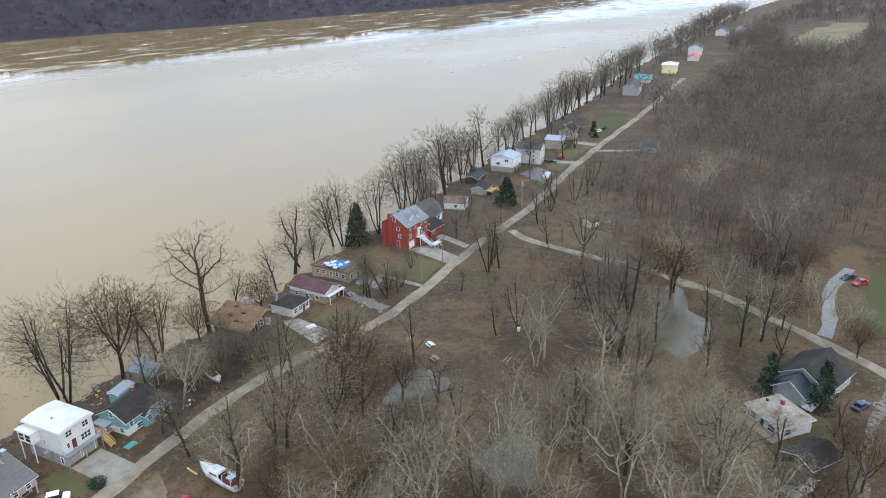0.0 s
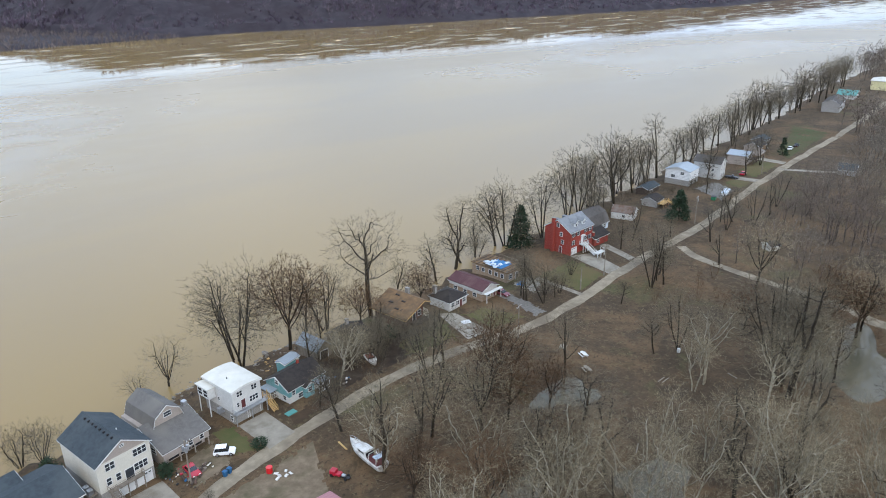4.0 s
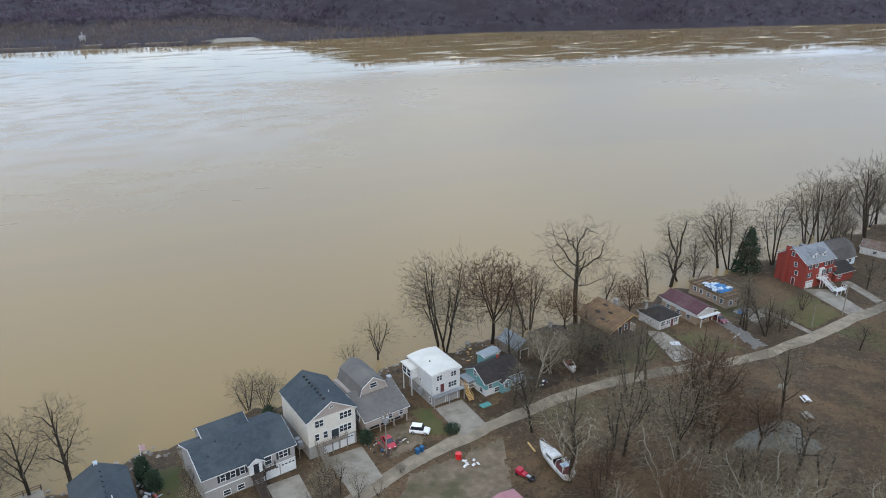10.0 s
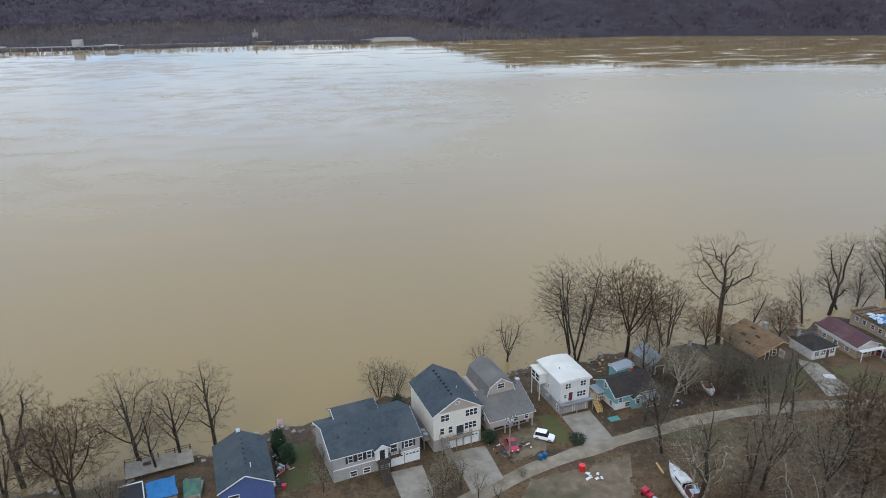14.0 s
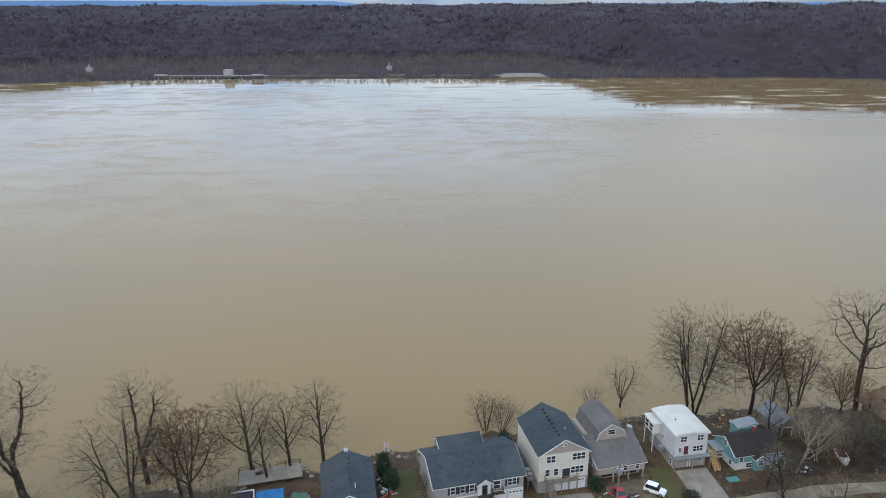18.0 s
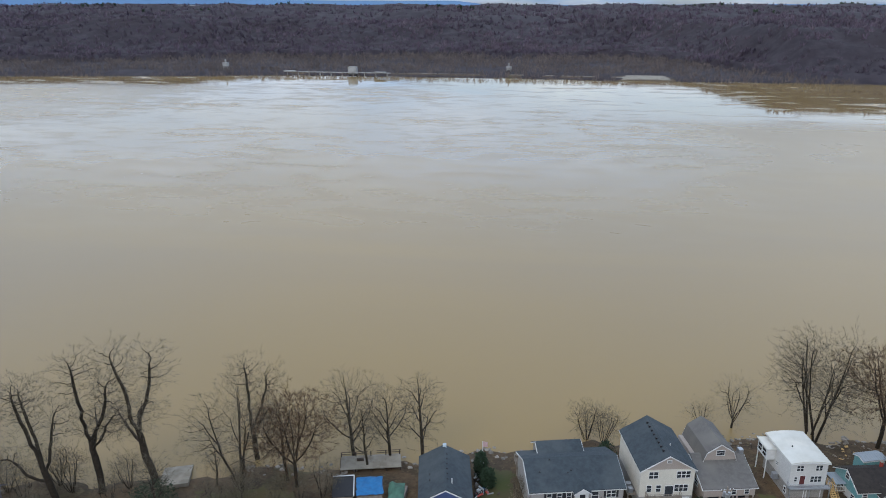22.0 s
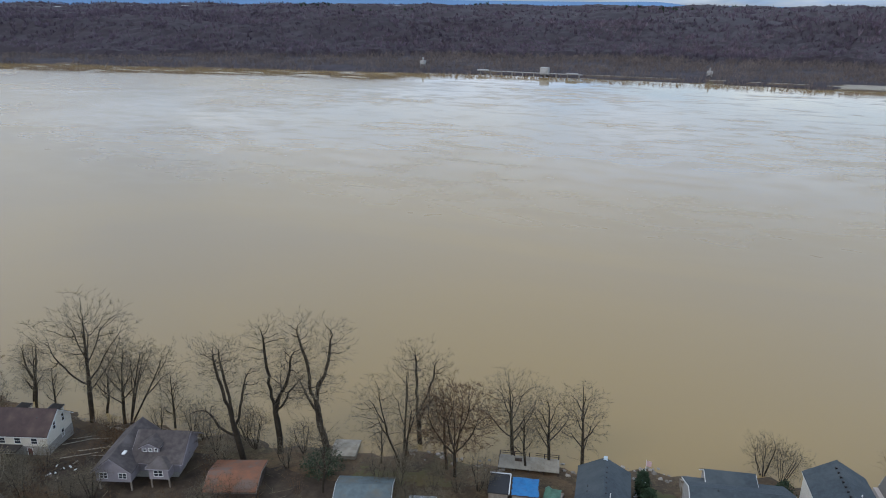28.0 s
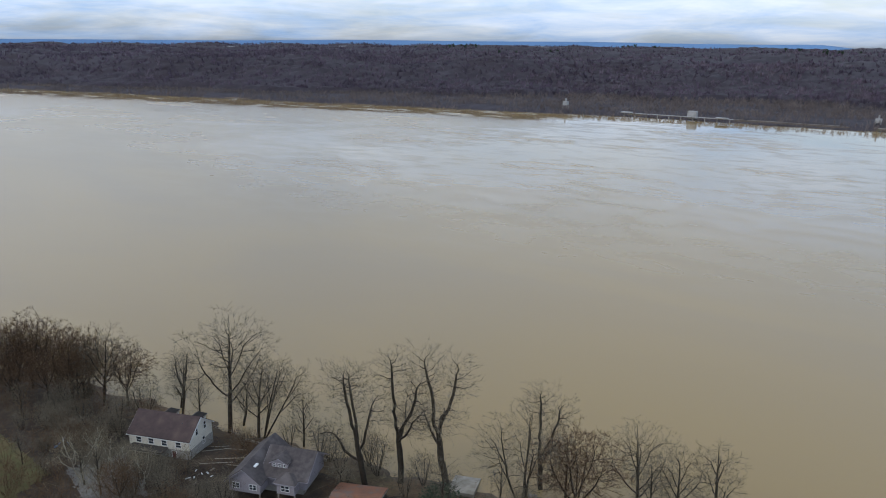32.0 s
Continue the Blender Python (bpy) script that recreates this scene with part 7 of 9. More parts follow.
# ---- yards, drives and lawns ----
M_DIRT = material("pale_trodden_dirt", (0.185, 0.140, 0.092), (0.120, 0.088, 0.056), 0.5, 0.95, 0.7, 2.5, third=(0.077, 0.066, 0.034), scale3=0.15)
for name, quad, mat, label, cat, lift, rag in (
    ("driveway", [(44.3, 109.9), (50.4, 111.4), (49.0, 121.6), (42.6, 120.3)], M_CONCRETE, "pale concrete driveway before white garages", "driveway", 0.10, 0),
    ("driveway", [(20.3, 100.5), (26.6, 103.8), (25.3, 113.6), (18.2, 112.4)], M_CONCRETE, "wide concrete driveway before garage doors", "driveway", 0.10, 0),
    ("driveway", [(8.6, 97.0), (14.2, 98.0), (12.6, 109.8), (6.6, 108.6)], M_CONCRETE, "stained concrete driveway below a grey house", "driveway", 0.10, 0),
    ("driveway", [(100.4, 118.0), (107.6, 117.8), (107.2, 131.0), (103.4, 133.8)], M_CONCRETE, "cracked pale concrete driveway", "driveway", 0.10, 0),
    ("driveway", [(121.6, 116.0), (126.0, 116.2), (126.6, 131.5), (123.2, 132.5)], M_GRAVEL, "gravel driveway edged with bricks", "driveway", 0.09, 0.2),
    ("footpath", [(140.1, 117.4), (141.8, 117.6), (139.8, 133.0), (138.4, 133.0)], M_CONCRETE, "narrow concrete footpath across a lawn", "path", 0.10, 0),
    ("driveway", [(157.2, 121.6), (163.8, 122.6), (166.0, 135.2), (158.8, 137.8)], M_CONCRETE, "concrete driveway beside a brick house", "driveway", 0.10, 0),
    ("driveway", [(170.0, 124.0), (173.0, 124.6), (176.0, 138.0), (173.0, 138.4)], M_CONCRETE, "narrow concrete drive to a brick garage", "driveway", 0.10, 0),
    ("patio", [(131.8, 127.0), (137.8, 129.4), (139.0, 134.6), (131.2, 135.8)], M_CONCRETE, "broken concrete patio with loose bricks", "patio", 0.09, 0.25),
    ("driveway", [(243.0, 138.5), (258.5, 142.6), (263.0, 153.6), (249.0, 154.4)], M_GRAVEL, "wide grey gravel forecourt", "driveway", 0.09, 0.2),
    ("driveway", [(274.0, 142.8), (279.5, 144.0), (277.0, 152.0), (272.0, 152.0)], M_CONCRETE, "concrete drive with parked cars", "driveway", 0.10, 0),
    ("driveway", [(309.0, 149.5), (313.5, 150.3), (312.0, 161.0), (307.0, 161.0)], M_CONCRETE, "concrete drive across a lawn", "driveway", 0.10, 0),
    ("lawn", [(142.4, 118.6), (156.4, 122.2), (157.8, 136.0), (140.4, 133.4)], M_LAWN, "patchy winter lawn before a brick house", "lawn", 0.05, 0.25),
    ("lawn", [(38.4, 112.8), (43.2, 110.6), (41.8, 121.2), (36.9, 122.4)], M_LAWN, "strip of thin grass beside a driveway", "lawn", 0.05, 0.3),
    ("lawn", [(84.0, 120.5), (99.0, 119.4), (102.6, 129.6), (86.0, 128.0)], M_LAWN, "thin brown-green lawn under bare trees", "lawn", 0.05, 0.4),
    ("lawn", [(108.4, 117.8), (120.6, 117.0), (115.4, 129.6), (108.2, 129.6)], M_LAWN, "dry winter lawn between drives", "lawn", 0.05, 0.4),
    ("lawn", [(262.0, 142.5), (273.0, 144.0), (272.0, 151.8), (264.0, 151.0)], M_LAWN, "winter lawn beside a gravel forecourt", "lawn", 0.05, 0.3),
    ("lawn", [(281.0, 146.0), (308.0, 150.6), (306.4, 160.0), (282.0, 155.8)], M_LAWN, "open winter lawn beside the road", "lawn", 0.05, 0.3),
    ("lawn", [(318.0, 153.0), (384.0, 163.0), (386.0, 186.0), (330.0, 162.0)], M_LAWN_G, "bright green lawn under riverside trees", "lawn", 0.05, 0.4),
    ("lawn", [(174.0, -4.0), (232.0, -2.0), (228.0, 20.5), (184.0, 18.0)], M_LAWN_G, "green lawn beside a curved driveway", "lawn", 0.05, 0.4),
    ("lawn", [(146.0, -2.0), (158.0, 0.0), (163.0, 9.0), (149.0, 5.0)], M_LAWN_G, "green lawn in front of a dark house", "lawn", 0.05, 0.3),
    ("lawn", [(-13.0, 106.5), (-5.8, 108.2), (-7.6, 121.5), (-12.4, 122.0)], M_LAWN_G, "narrow strip of green grass between houses", "lawn", 0.05, 0.3),
    ("bare_yard", [(50.8, 112.6), (62.4, 115.4), (62.4, 119.6), (51.6, 117.2)], M_MUD, "bare brown earth yard before a teal cottage", "yard", 0.05, 0.3),
    ("bare_yard", [(29.2, 107.4), (38.8, 111.4), (36.6, 119.6), (27.6, 116.0)], M_DIRT, "trodden dirt parking yard", "yard", 0.045, 0.3),
    ("bare_yard", [(22.0, 90.0), (46.0, 88.0), (52.5, 107.6), (31.0, 102.6)], M_DIRT, "trodden sandy dirt beside the road", "yard", 0.045, 0.35),
    ("leaf_litter", [(-158.0, 48.0), (-60.0, 66.0), (-62.0, 98.0), (-150.0, 88.0)], M_DARKLITTER, "dark wet leaf litter round the bank houses", "litter", 0.03, 0.45),
    ("leaf_litter", [(-230.0, 40.0), (-150.0, 46.0), (-152.0, 88.0), (-215.0, 74.0)], M_DARKLITTER, "dark wet leaf litter under russet trees", "litter", 0.03, 0.45),
    ("leaf_litter", [(60.0, 117.5), (86.0, 120.5), (100.0, 131.0), (62.0, 133.0)], M_DARKLITTER, "dark leaf litter beside weathered cottages", "litter", 0.03, 0.4),
    ("gravel_yard", [(-142.0, 62.0), (-126.0, 58.0), (-119.0, 68.0), (-137.0, 73.5)], M_GRAVEL, "pale gravel drive below a cream house", "driveway", 0.07, 0.3),
    ("lawn", [(-175.0, 44.0), (-138.0, 46.0), (-142.0, 60.0), (-176.0, 62.0)], M_LAWN, "dry lawn with scattered leaves", "lawn", 0.05, 0.3),
    ("lawn", [(-66.0, 97.5), (-45.0, 104.5), (-47.0, 110.0), (-66.0, 104.5)], M_LAWN, "rough grass yard above the bank", "lawn", 0.05, 0.5),
    ("field", [(752.0, 124.0), (940.0, 136.0), (955.0, 182.0), (742.0, 180.0)], M_FIELD, "pale dry grass field on a low hill", "field", 0.25, 2.0),
    ("landing_ground", [(50, 932), (118, 932), (112, 985), (62, 985)], M_CONCRETE, "pale gravel boat landing on the far bank", "landing", 0.25, 1.5),
):
    patch(name, quad, mat, label, cat, lift, rag)
ribbon("far_road", [(-380, 951), (-250, 957), (-100, 962), (20, 955), (60, 950)], 7.0, M_CONCRETE, "pale track along the far bank", "road", 0.3)

# ---- vehicles ----
M_CARGLASS = material("tinted_car_glass", (0.015, 0.018, 0.022), None, 2, 0.08, spec=0.7)
M_TYRE = material("black_tyre", (0.02, 0.02, 0.02), None, 3, 0.9)
M_CHROME = material("silver_wheel", (0.55, 0.56, 0.58), None, 3, 0.35, metal=0.8)
M_LAMP = material("clear_headlamp", (0.75, 0.75, 0.72), None, 3, 0.2)
M_TAIL = material("red_tail_lamp", (0.45, 0.02, 0.02), None, 3, 0.25)


def paint(name, c):
    return material(name, c, tuple(v * 0.92 for v in c), 0.7, 0.28, spec=0.6)


def car(x, y, yaw, col, label, length=4.6, suv=False, pickup=False):
    """A parked car: body, cabin glass, lamps and four wheels. x, y: its middle; yaw: the way its nose points, degrees from +x."""
    root = new("car")
    root.matrix_world = pose(x, y, at(x, y) + 0.06, 0, 0, yaw)
    tagged(root, label, "car")
    L, W, h = length, 1.8, 1.72 if suv else 1.45
    a = L / 2
    sill, belt = 0.28, 0.95 if suv else 0.86
    prof = [(-a, sill), (-a, belt - 0.08), (-a + 0.12, belt), (a * 0.32, belt), (a - 0.25, belt - 0.14), (a, belt - 0.32), (a, sill)]
    bm = extrude_poly([(px, -W / 2, pz) for px, pz in prof], (0, W, 0))
    bmesh.ops.bevel(bm, geom=list(bm.edges), offset=0.06, segments=2, affect="EDGES")
    body = part("body", bm, col, root, smooth=False)
    back = -a * 0.05 if pickup else (-a + 0.15 if suv else -a * 0.72)
    roof0, roof1 = (back + 0.15, a * 0.12) if pickup else (back + (0.25 if suv else 0.55), a * (0.2 if suv else 0.08))
    cab = [(back, belt), (roof0, h - 0.05), (roof1, h - 0.05), (a * 0.42, belt)]
    bm = extrude_poly([(px, -W / 2 + 0.12, pz) for px, pz in cab], (0, W - 0.24, 0))
    for v_ in bm.verts:
        if v_.co.z > belt + 0.1:
            v_.co.y *= 0.86
    part("glazing", bm, M_CARGLASS, root)
    bm = box(roof0 - 0.03, roof1 + 0.05, -W / 2 + 0.20, W / 2 - 0.20, h - 0.07, h, 0.03)
    part("roof", bm, col, root)
    if pickup:
        part("load_bed", box(-a + 0.15, back - 0.1, -W / 2 + 0.15, W / 2 - 0.15, belt - 0.02, belt + 0.004), M_BLACK, root)
    for px in (-a * 0.62, a * 0.62):
        for s in (-1, 1):
            wheel = part("wheel", tube((px, s * (W / 2 - 0.2), 0.33), (px, s * (W / 2 + 0.02), 0.33), 0.33, n=16), M_TYRE, root)
            part("rim", tube((px, s * (W / 2 + 0.02), 0.33), (px, s * (W / 2 + 0.03), 0.33), 0.2, n=12), M_CHROME, wheel)
    for s in (-1, 1):
        y0 = s * (W / 2 - 0.32)
        part("headlight", box(a - 0.12, a + 0.02, y0 - 0.18, y0 + 0.18, belt - 0.40, belt - 0.26), M_LAMP, root)
        part("tail_light", box(-a - 0.02, -a + 0.1, y0 - 0.12, y0 + 0.12, belt - 0.3, belt - 0.12), M_TAIL, root)
    return root


WHITEPAINT, REDPAINT, DARKPAINT, BLUEPAINT, SILVER = paint("white_car_paint", (0.78, 0.78, 0.77)), paint("red_car_paint", (0.38, 0.012, 0.03)), paint("black_car_paint", (0.02, 0.022, 0.026)), paint("dark_blue_car_paint", (0.025, 0.045, 0.10)), paint("silver_car_paint", (0.5, 0.51, 0.52))
car(37.2, 114.2, -31, WHITEPAINT, "white compact SUV parked on a dirt yard", 3.95, suv=True)
car(30.3, 112.6, -84, REDPAINT, "red hatchback parked beside a utility pole", 3.9)
car(273.0, 152.6, -70, DARKPAINT, "dark pickup truck parked on a concrete drive", 5.4, pickup=True)
car(281.2, 152.3, 14, REDPAINT, "red car parked on a lawn edge")
car(336.0, 160.6, 14, WHITEPAINT, "white car parked under the trees")
car(343.5, 161.5, 14, DARKPAINT, "black pickup parked under the trees", 5.4, pickup=True)
car(213.0, 24.2, 150, DARKPAINT, "black car parked on a curved driveway")
car(147.6, 9.8, -20, BLUEPAINT, "dark blue car parked on a gravel drive")
car(211.0, 20.8, 150, REDPAINT, "dark red car parked beside a lawn")
car(124.4, 131.6, -85, paint("maroon_car_paint", (0.16, 0.02, 0.03)), "maroon car parked under a carport edge")


# ---- boats ----
def hull(length, beam, depth, n=14):
    """An open boat's hull, bow towards +x, keel at z 0."""
    bm = bmesh.new()
    rings = []
    for k in range(n + 1):
        u = k / n
        w = beam / 2 * (1 - max(0, (u - 0.45) / 0.55) ** 2.2) * (0.9 + 0.1 * min(1, u * 4)) + 0.02
        sheer = depth * (1 + 0.28 * u * u)
        keel = depth * 0.75 * max(0, (u - 0.75) / 0.25) ** 2
        x = -length / 2 + u * length
        rings.append([bm.verts.new(p) for p in ((x, -w, sheer), (x, -w * 0.86, sheer * 0.45 + keel * 0.4), (x, 0, keel), (x, w * 0.86, sheer * 0.45 + keel * 0.4), (x, w, sheer), (x, w * 0.86, sheer), (x, 0, sheer * 0.86), (x, -w * 0.86, sheer))])
    for a, b in zip(rings, rings[1:]):
        for k in range(8):
            bm.faces.new((a[k], a[(k + 1) % 8], b[(k + 1) % 8], b[k]))
    bm.faces.new(rings[0])
    bm.faces.new(list(reversed(rings[-1])))
    bmesh.ops.recalc_face_normals(bm, faces=bm.faces)
    return bm


M_GEL = material("dirty_white_fibreglass", (0.66, 0.65, 0.62), (0.50, 0.48, 0.44), 0.8, 0.4, third=(0.34, 0.31, 0.27), scale3=0.5)
root = new("cabin_cruiser")
root.matrix_world = pose(56.8, 95.6, at(56.8, 95.6) + 0.25, 0, 0, 93)
tagged(root, "derelict white cabin cruiser lying on bare ground", "boat")
part("hull", hull(10.2, 3.0, 1.5), M_GEL, root)
bm = extrude_poly([(-1.2, -1.05, 1.35), (-0.9, -1.05, 2.35), (1.4, -1.05, 2.2), (3.0, -1.05, 1.6), (3.0, -1.05, 1.35)], (0, 2.1, 0))
for v_ in bm.verts:
    if v_.co.x > 2:
        v_.co.y *= 0.6
part("cabin", bm, M_GEL, root)
part("windscreen", box(-1.28, -1.2, -0.95, 0.95, 1.5, 2.25), M_CARGLASS, root)
for s in (-1, 1):
    part("cabin_window", box(-0.8, 1.2, s * 1.055 - 0.01, s * 1.055 + 0.01, 1.75, 2.1), M_CARGLASS, root)
part("cockpit_sole", box(-4.7, -1.3, -1.15, 1.15, 0.9, 1.5), material("maroon_boat_carpet", (0.11, 0.035, 0.032), None, 2, 0.9), root)
bm = bmesh.new()
for x in (-4.6, -2.4):
    for s in (-1, 1):
        add_tube(bm, (x, s * 1.2, 1.5), (x, s * 1.1, 2.9), 0.05, n=6)
    add_tube(bm, (x, -1.1, 2.9), (x, 1.1, 2.9), 0.05, n=6)
part("arch", bm, M_GEL, root)
part("canopy", box(-4.7, -3.5, -1.15, 1.15, 2.9, 2.98), M_TARPW, root)
bm = bmesh.new()
for s in (-1, 1):
    add_tube(bm, (3.0, s * 0.8, 2.1), (4.9, s * 0.15, 2.5), 0.03, n=6)
    for x, yy, z in ((3.0, 0.8, 1.7), (4.0, 0.45, 1.85)):
        add_tube(bm, (x, s * yy, z - 0.1), (x, s * yy, z + 0.45), 0.025, n=6)
part("bow_rail", bm, M_CHROME, root)
for x in (-3, 2):
    part("cradle_block", box(x - 0.3, x + 0.3, -0.5, 0.5, -0.4, 0.05), M_DARKWOOD, root)
bm = box(55.2, 55.5, 100.2, 103.2, at(55.3, 101) + 0.02, at(55.3, 101) + 0.2)
tagged(part("timber_plank", bm, M_YELLOWWOOD), "yellow timber plank lying beside a derelict boat", "plank")

root = new("small_boat")
root.matrix_world = pose(76.7, 124.2, at(76.7, 124.2) + 0.12, 0, 0, -102)
tagged(root, "small white open boat with a red interior on the grass", "boat")
part("hull", hull(5.6, 2.2, 0.9), M_GEL, root)
part("deck", box(-2.4, -0.4, -0.85, 0.85, 0.72, 0.95, 0.03), material("red_boat_seat", (0.22, 0.06, 0.055), None, 2, 0.6), root)
part("windscreen", box(0.0, 0.08, -0.8, 0.8, 0.8, 1.25), M_CARGLASS, root)
part("outboard", box(-3.0, -2.7, -0.2, 0.2, 0.5, 1.3, 0.05), M_BLACK, root)

root = new("covered_boat")
root.matrix_world = pose(250.5, 141.6, at(250.5, 141.6) + 0.5, 0, 0, 20)
tagged(root, "boat on a trailer under a white cover", "boat")
part("hull", hull(7.0, 2.4, 1.0), M_GEL, root)
bm = extrude_poly([(-3.4, -1.1, 1.0), (-2.4, -1.1, 1.9), (1.0, -1.1, 1.8), (3.4, -1.1, 1.2), (3.4, -1.1, 1.0)], (0, 2.2, 0))
for v_ in bm.verts:
    if v_.co.z > 1.1:
        v_.co.y *= 0.4
part("cover", bm, M_TARPW, root)
for s in (-1, 1):
    part("wheel", tube((-0.8, s * 1.0, -0.15), (-0.8, s * 1.2, -0.15), 0.33, n=14), M_TYRE, root)

# red tractor carcass, white scrap and red drum on the dirt
root = new("red_truck_wreck")
root.matrix_world = pose(50.4, 94.8, at(50.4, 94.8), 0, 0, -62) @ Matrix.Scale(0.75, 4)
tagged(root, "stripped red truck carcass on bare dirt", "wreck")
part("cab", box(-2.2, -0.6, -0.85, 0.85, 0.4, 1.7, 0.15), REDPAINT, root)
part("bonnet", box(-0.6, 0.7, -0.75, 0.75, 0.5, 1.15, 0.12), REDPAINT, root)
part("chassis", box(-2.3, 3.0, -0.45, 0.45, 0.35, 0.55), M_BLACK, root)
part("engine", box(0.8, 1.9, -0.4, 0.4, 0.55, 1.0, 0.08), M_METAL, root)
for px in (-1.6, 2.2):
    for s in (-1, 1):
        part("wheel", tube((px, s * 0.65, 0.42), (px, s * 0.9, 0.42), 0.42, n=14), M_TYRE, root)
r = random.Random(3)
root = new("scrap_heap")
root.matrix_world = pose(42.8, 101.4, at(42.8, 101.4), 0, 0, -20)
tagged(root, "heap of white scrap panels on the dirt", "scrap heap")
for k in range(7):
    o = part("scrap_panel", box(-0.42, 0.42, -0.25, 0.25, 0, 0.07, 0.01), M_GEL, root)
    o.matrix_local = pose(r.uniform(-1.3, 1.3), r.uniform(-0.7, 0.7), 0.12 + 0.07 * k, r.uniform(-16, 16), r.uniform(-16, 16), r.uniform(0, 180))
tagged(part("red_tank", tube((41.3, 103.9, at(41.3, 103.9)), (41.3, 103.9, at(41.3, 103.9) + 1.2), 0.6, n=16), paint("red_tank_paint", (0.55, 0.015, 0.02))), "bright red upright tank on the dirt", "tank")

M_BIN = material("blue_plastic_bin", (0.02, 0.10, 0.22), None, 2, 0.5)
for x, y in ((34.6, 107.9), (35.6, 108.3)):
    root = new("wheeled_bin")
    root.matrix_world = pose(x, y, at(x, y) + 0.05, 0, 0, 25)
    tagged(root, "blue wheeled refuse bin at the roadside", "bin", "bins at the roadside")
    bm = box(-0.35, 0.35, -0.38, 0.38, 0.05, 1.1)
    for v_ in bm.verts:
        if v_.co.z < 0.5:
            v_.co.x *= 0.75
            v_.co.y *= 0.75
    part("body", bm, M_BIN, root)
    part("lid", box(-0.38, 0.38, -0.42, 0.42, 1.1, 1.18, 0.03), M_BIN, root)
    for s in (-1, 1):
        part("wheel", tube((s * 0.26, 0.34, 0.12), (s * 0.34, 0.34, 0.12), 0.12, n=10), M_TYRE, root)
root = new("skip")
root.matrix_world = pose(241.5, 141.0, at(241.5, 141), 0, 0, 20)
tagged(root, "green metal refuse skip on gravel", "skip")
part("body", box(-1, 1, -0.8, 0.8, 0.1, 1.4, 0.04), material("green_skip_paint", (0.03, 0.16, 0.08), None, 1, 0.5), root)
part("lid", box(-1.03, 1.03, -0.83, 0.83, 1.4, 1.5, 0.03), M_BLACK, root)


def pole(x, y, h, label, arm=True, cans=0, yaw=20):
    root = new("utility_pole")
    root.matrix_world = pose(x, y, at(x, y), 0, 0, yaw)
    tagged(root, label, "utility pole")
    part("pole", tube((0, 0, -0.5), (0, 0, h), 0.17, 0.12, 10), M_WOOD, root)
    if arm:
        a = part("crossarm", box(-1.2, 1.2, -0.07, 0.07, h - 0.8, h - 0.65), M_WOOD, root)
        for s in (-1.1, -0.5, 0.5, 1.1):
            part("insulator", tube((s, 0, h - 0.65), (s, 0, h - 0.4), 0.06, n=8), M_TRIM, a)
    for k in range(cans):
        th = k * 2.1
        c = (0.42 * math.cos(th), 0.42 * math.sin(th))
        part("transformer", tube((c[0], c[1], h - 2.2), (c[0], c[1], h - 1.2), 0.26, n=14), M_METAL, root)
    return root


pole(29.1, 109.8, 9.2, "timber utility pole with grey transformers at the roadside", cans=3)
pole(213.5, 130.5, 10.0, "timber utility pole with a crossarm beside the road", cans=1)
pole(155.3, 121.8, 9.2, "bare timber utility pole beside a driveway", arm=False)
pole(143.2, 120.0, 6.5, "short leaning timber post at the lawn edge", arm=False)
pole(110.5, 111.0, 9.0, "timber utility pole beside the road", cans=0)
pole(288.0, 148.0, 10.0, "timber utility pole beside a far drive")


# ---- evergreens and shrubs ----
def needle_cloud(seed, h, r, n, cone=True, size=0.5):
    """Sprays of needles gathered on many uneven boughs."""
    g = np.random.default_rng(seed)
    nb = max(24, n // (28 if cone else 7))
    ub = (np.arange(nb) + g.uniform(0, 1, nb)) / nb
    reach = r * ((1 - ub) ** 0.7 + 0.06 if cone else np.sqrt(np.clip(1 - (2 * ub - 0.85) ** 2 / 1.35, 0.03, 1))) * g.uniform(0.6, 1.2, nb)
    az = g.uniform(0, 6.283, nb)
    k = g.integers(0, nb, n)
    along = np.sqrt(g.uniform(0.05, 1, n))
    th = az[k] + g.normal(0, 0.22, n)
    q = reach[k] * along
    z = h * (0.04 + 0.93 * ub[k]) - 0.22 * q * (1 if cone else -0.4) + g.normal(0, 0.035 * h, n)
    c = np.stack([np.cos(th) * q, np.sin(th) * q, np.clip(z, 0.1, h)], 1)
    d1 = g.normal(0, 1, (n, 3)) * size * 0.35 + np.stack([np.cos(th), np.sin(th), -0.1 + 0 * th], 1) * size * 0.6
    d2 = g.normal(0, 1, (n, 3)) * size * 0.35
    v_ = np.stack([c - d2 * 0.5, c + d2 * 0.5, c + d1], 1).reshape(-1, 3)
    return raw_mesh("foliage", v_, np.arange(3 * n).reshape(-1, 3))


def evergreen(name, x, y, h, r, label, seed, cone=True, n=1600, cat="tree", size=0.5):
    root = new(name)
    root.matrix_world = pose(x, y, at(x, y) - 0.05)
    tagged(root, label, cat)
    part("trunk", tube((0, 0, -0.4), (0, 0, h * 0.8), max(0.06, h * 0.018), 0.03, 7), M_BARK, root)
    part_mesh("foliage", needle_cloud(seed, h, r, n, cone, size), M_EVERGREEN, root)
    return root


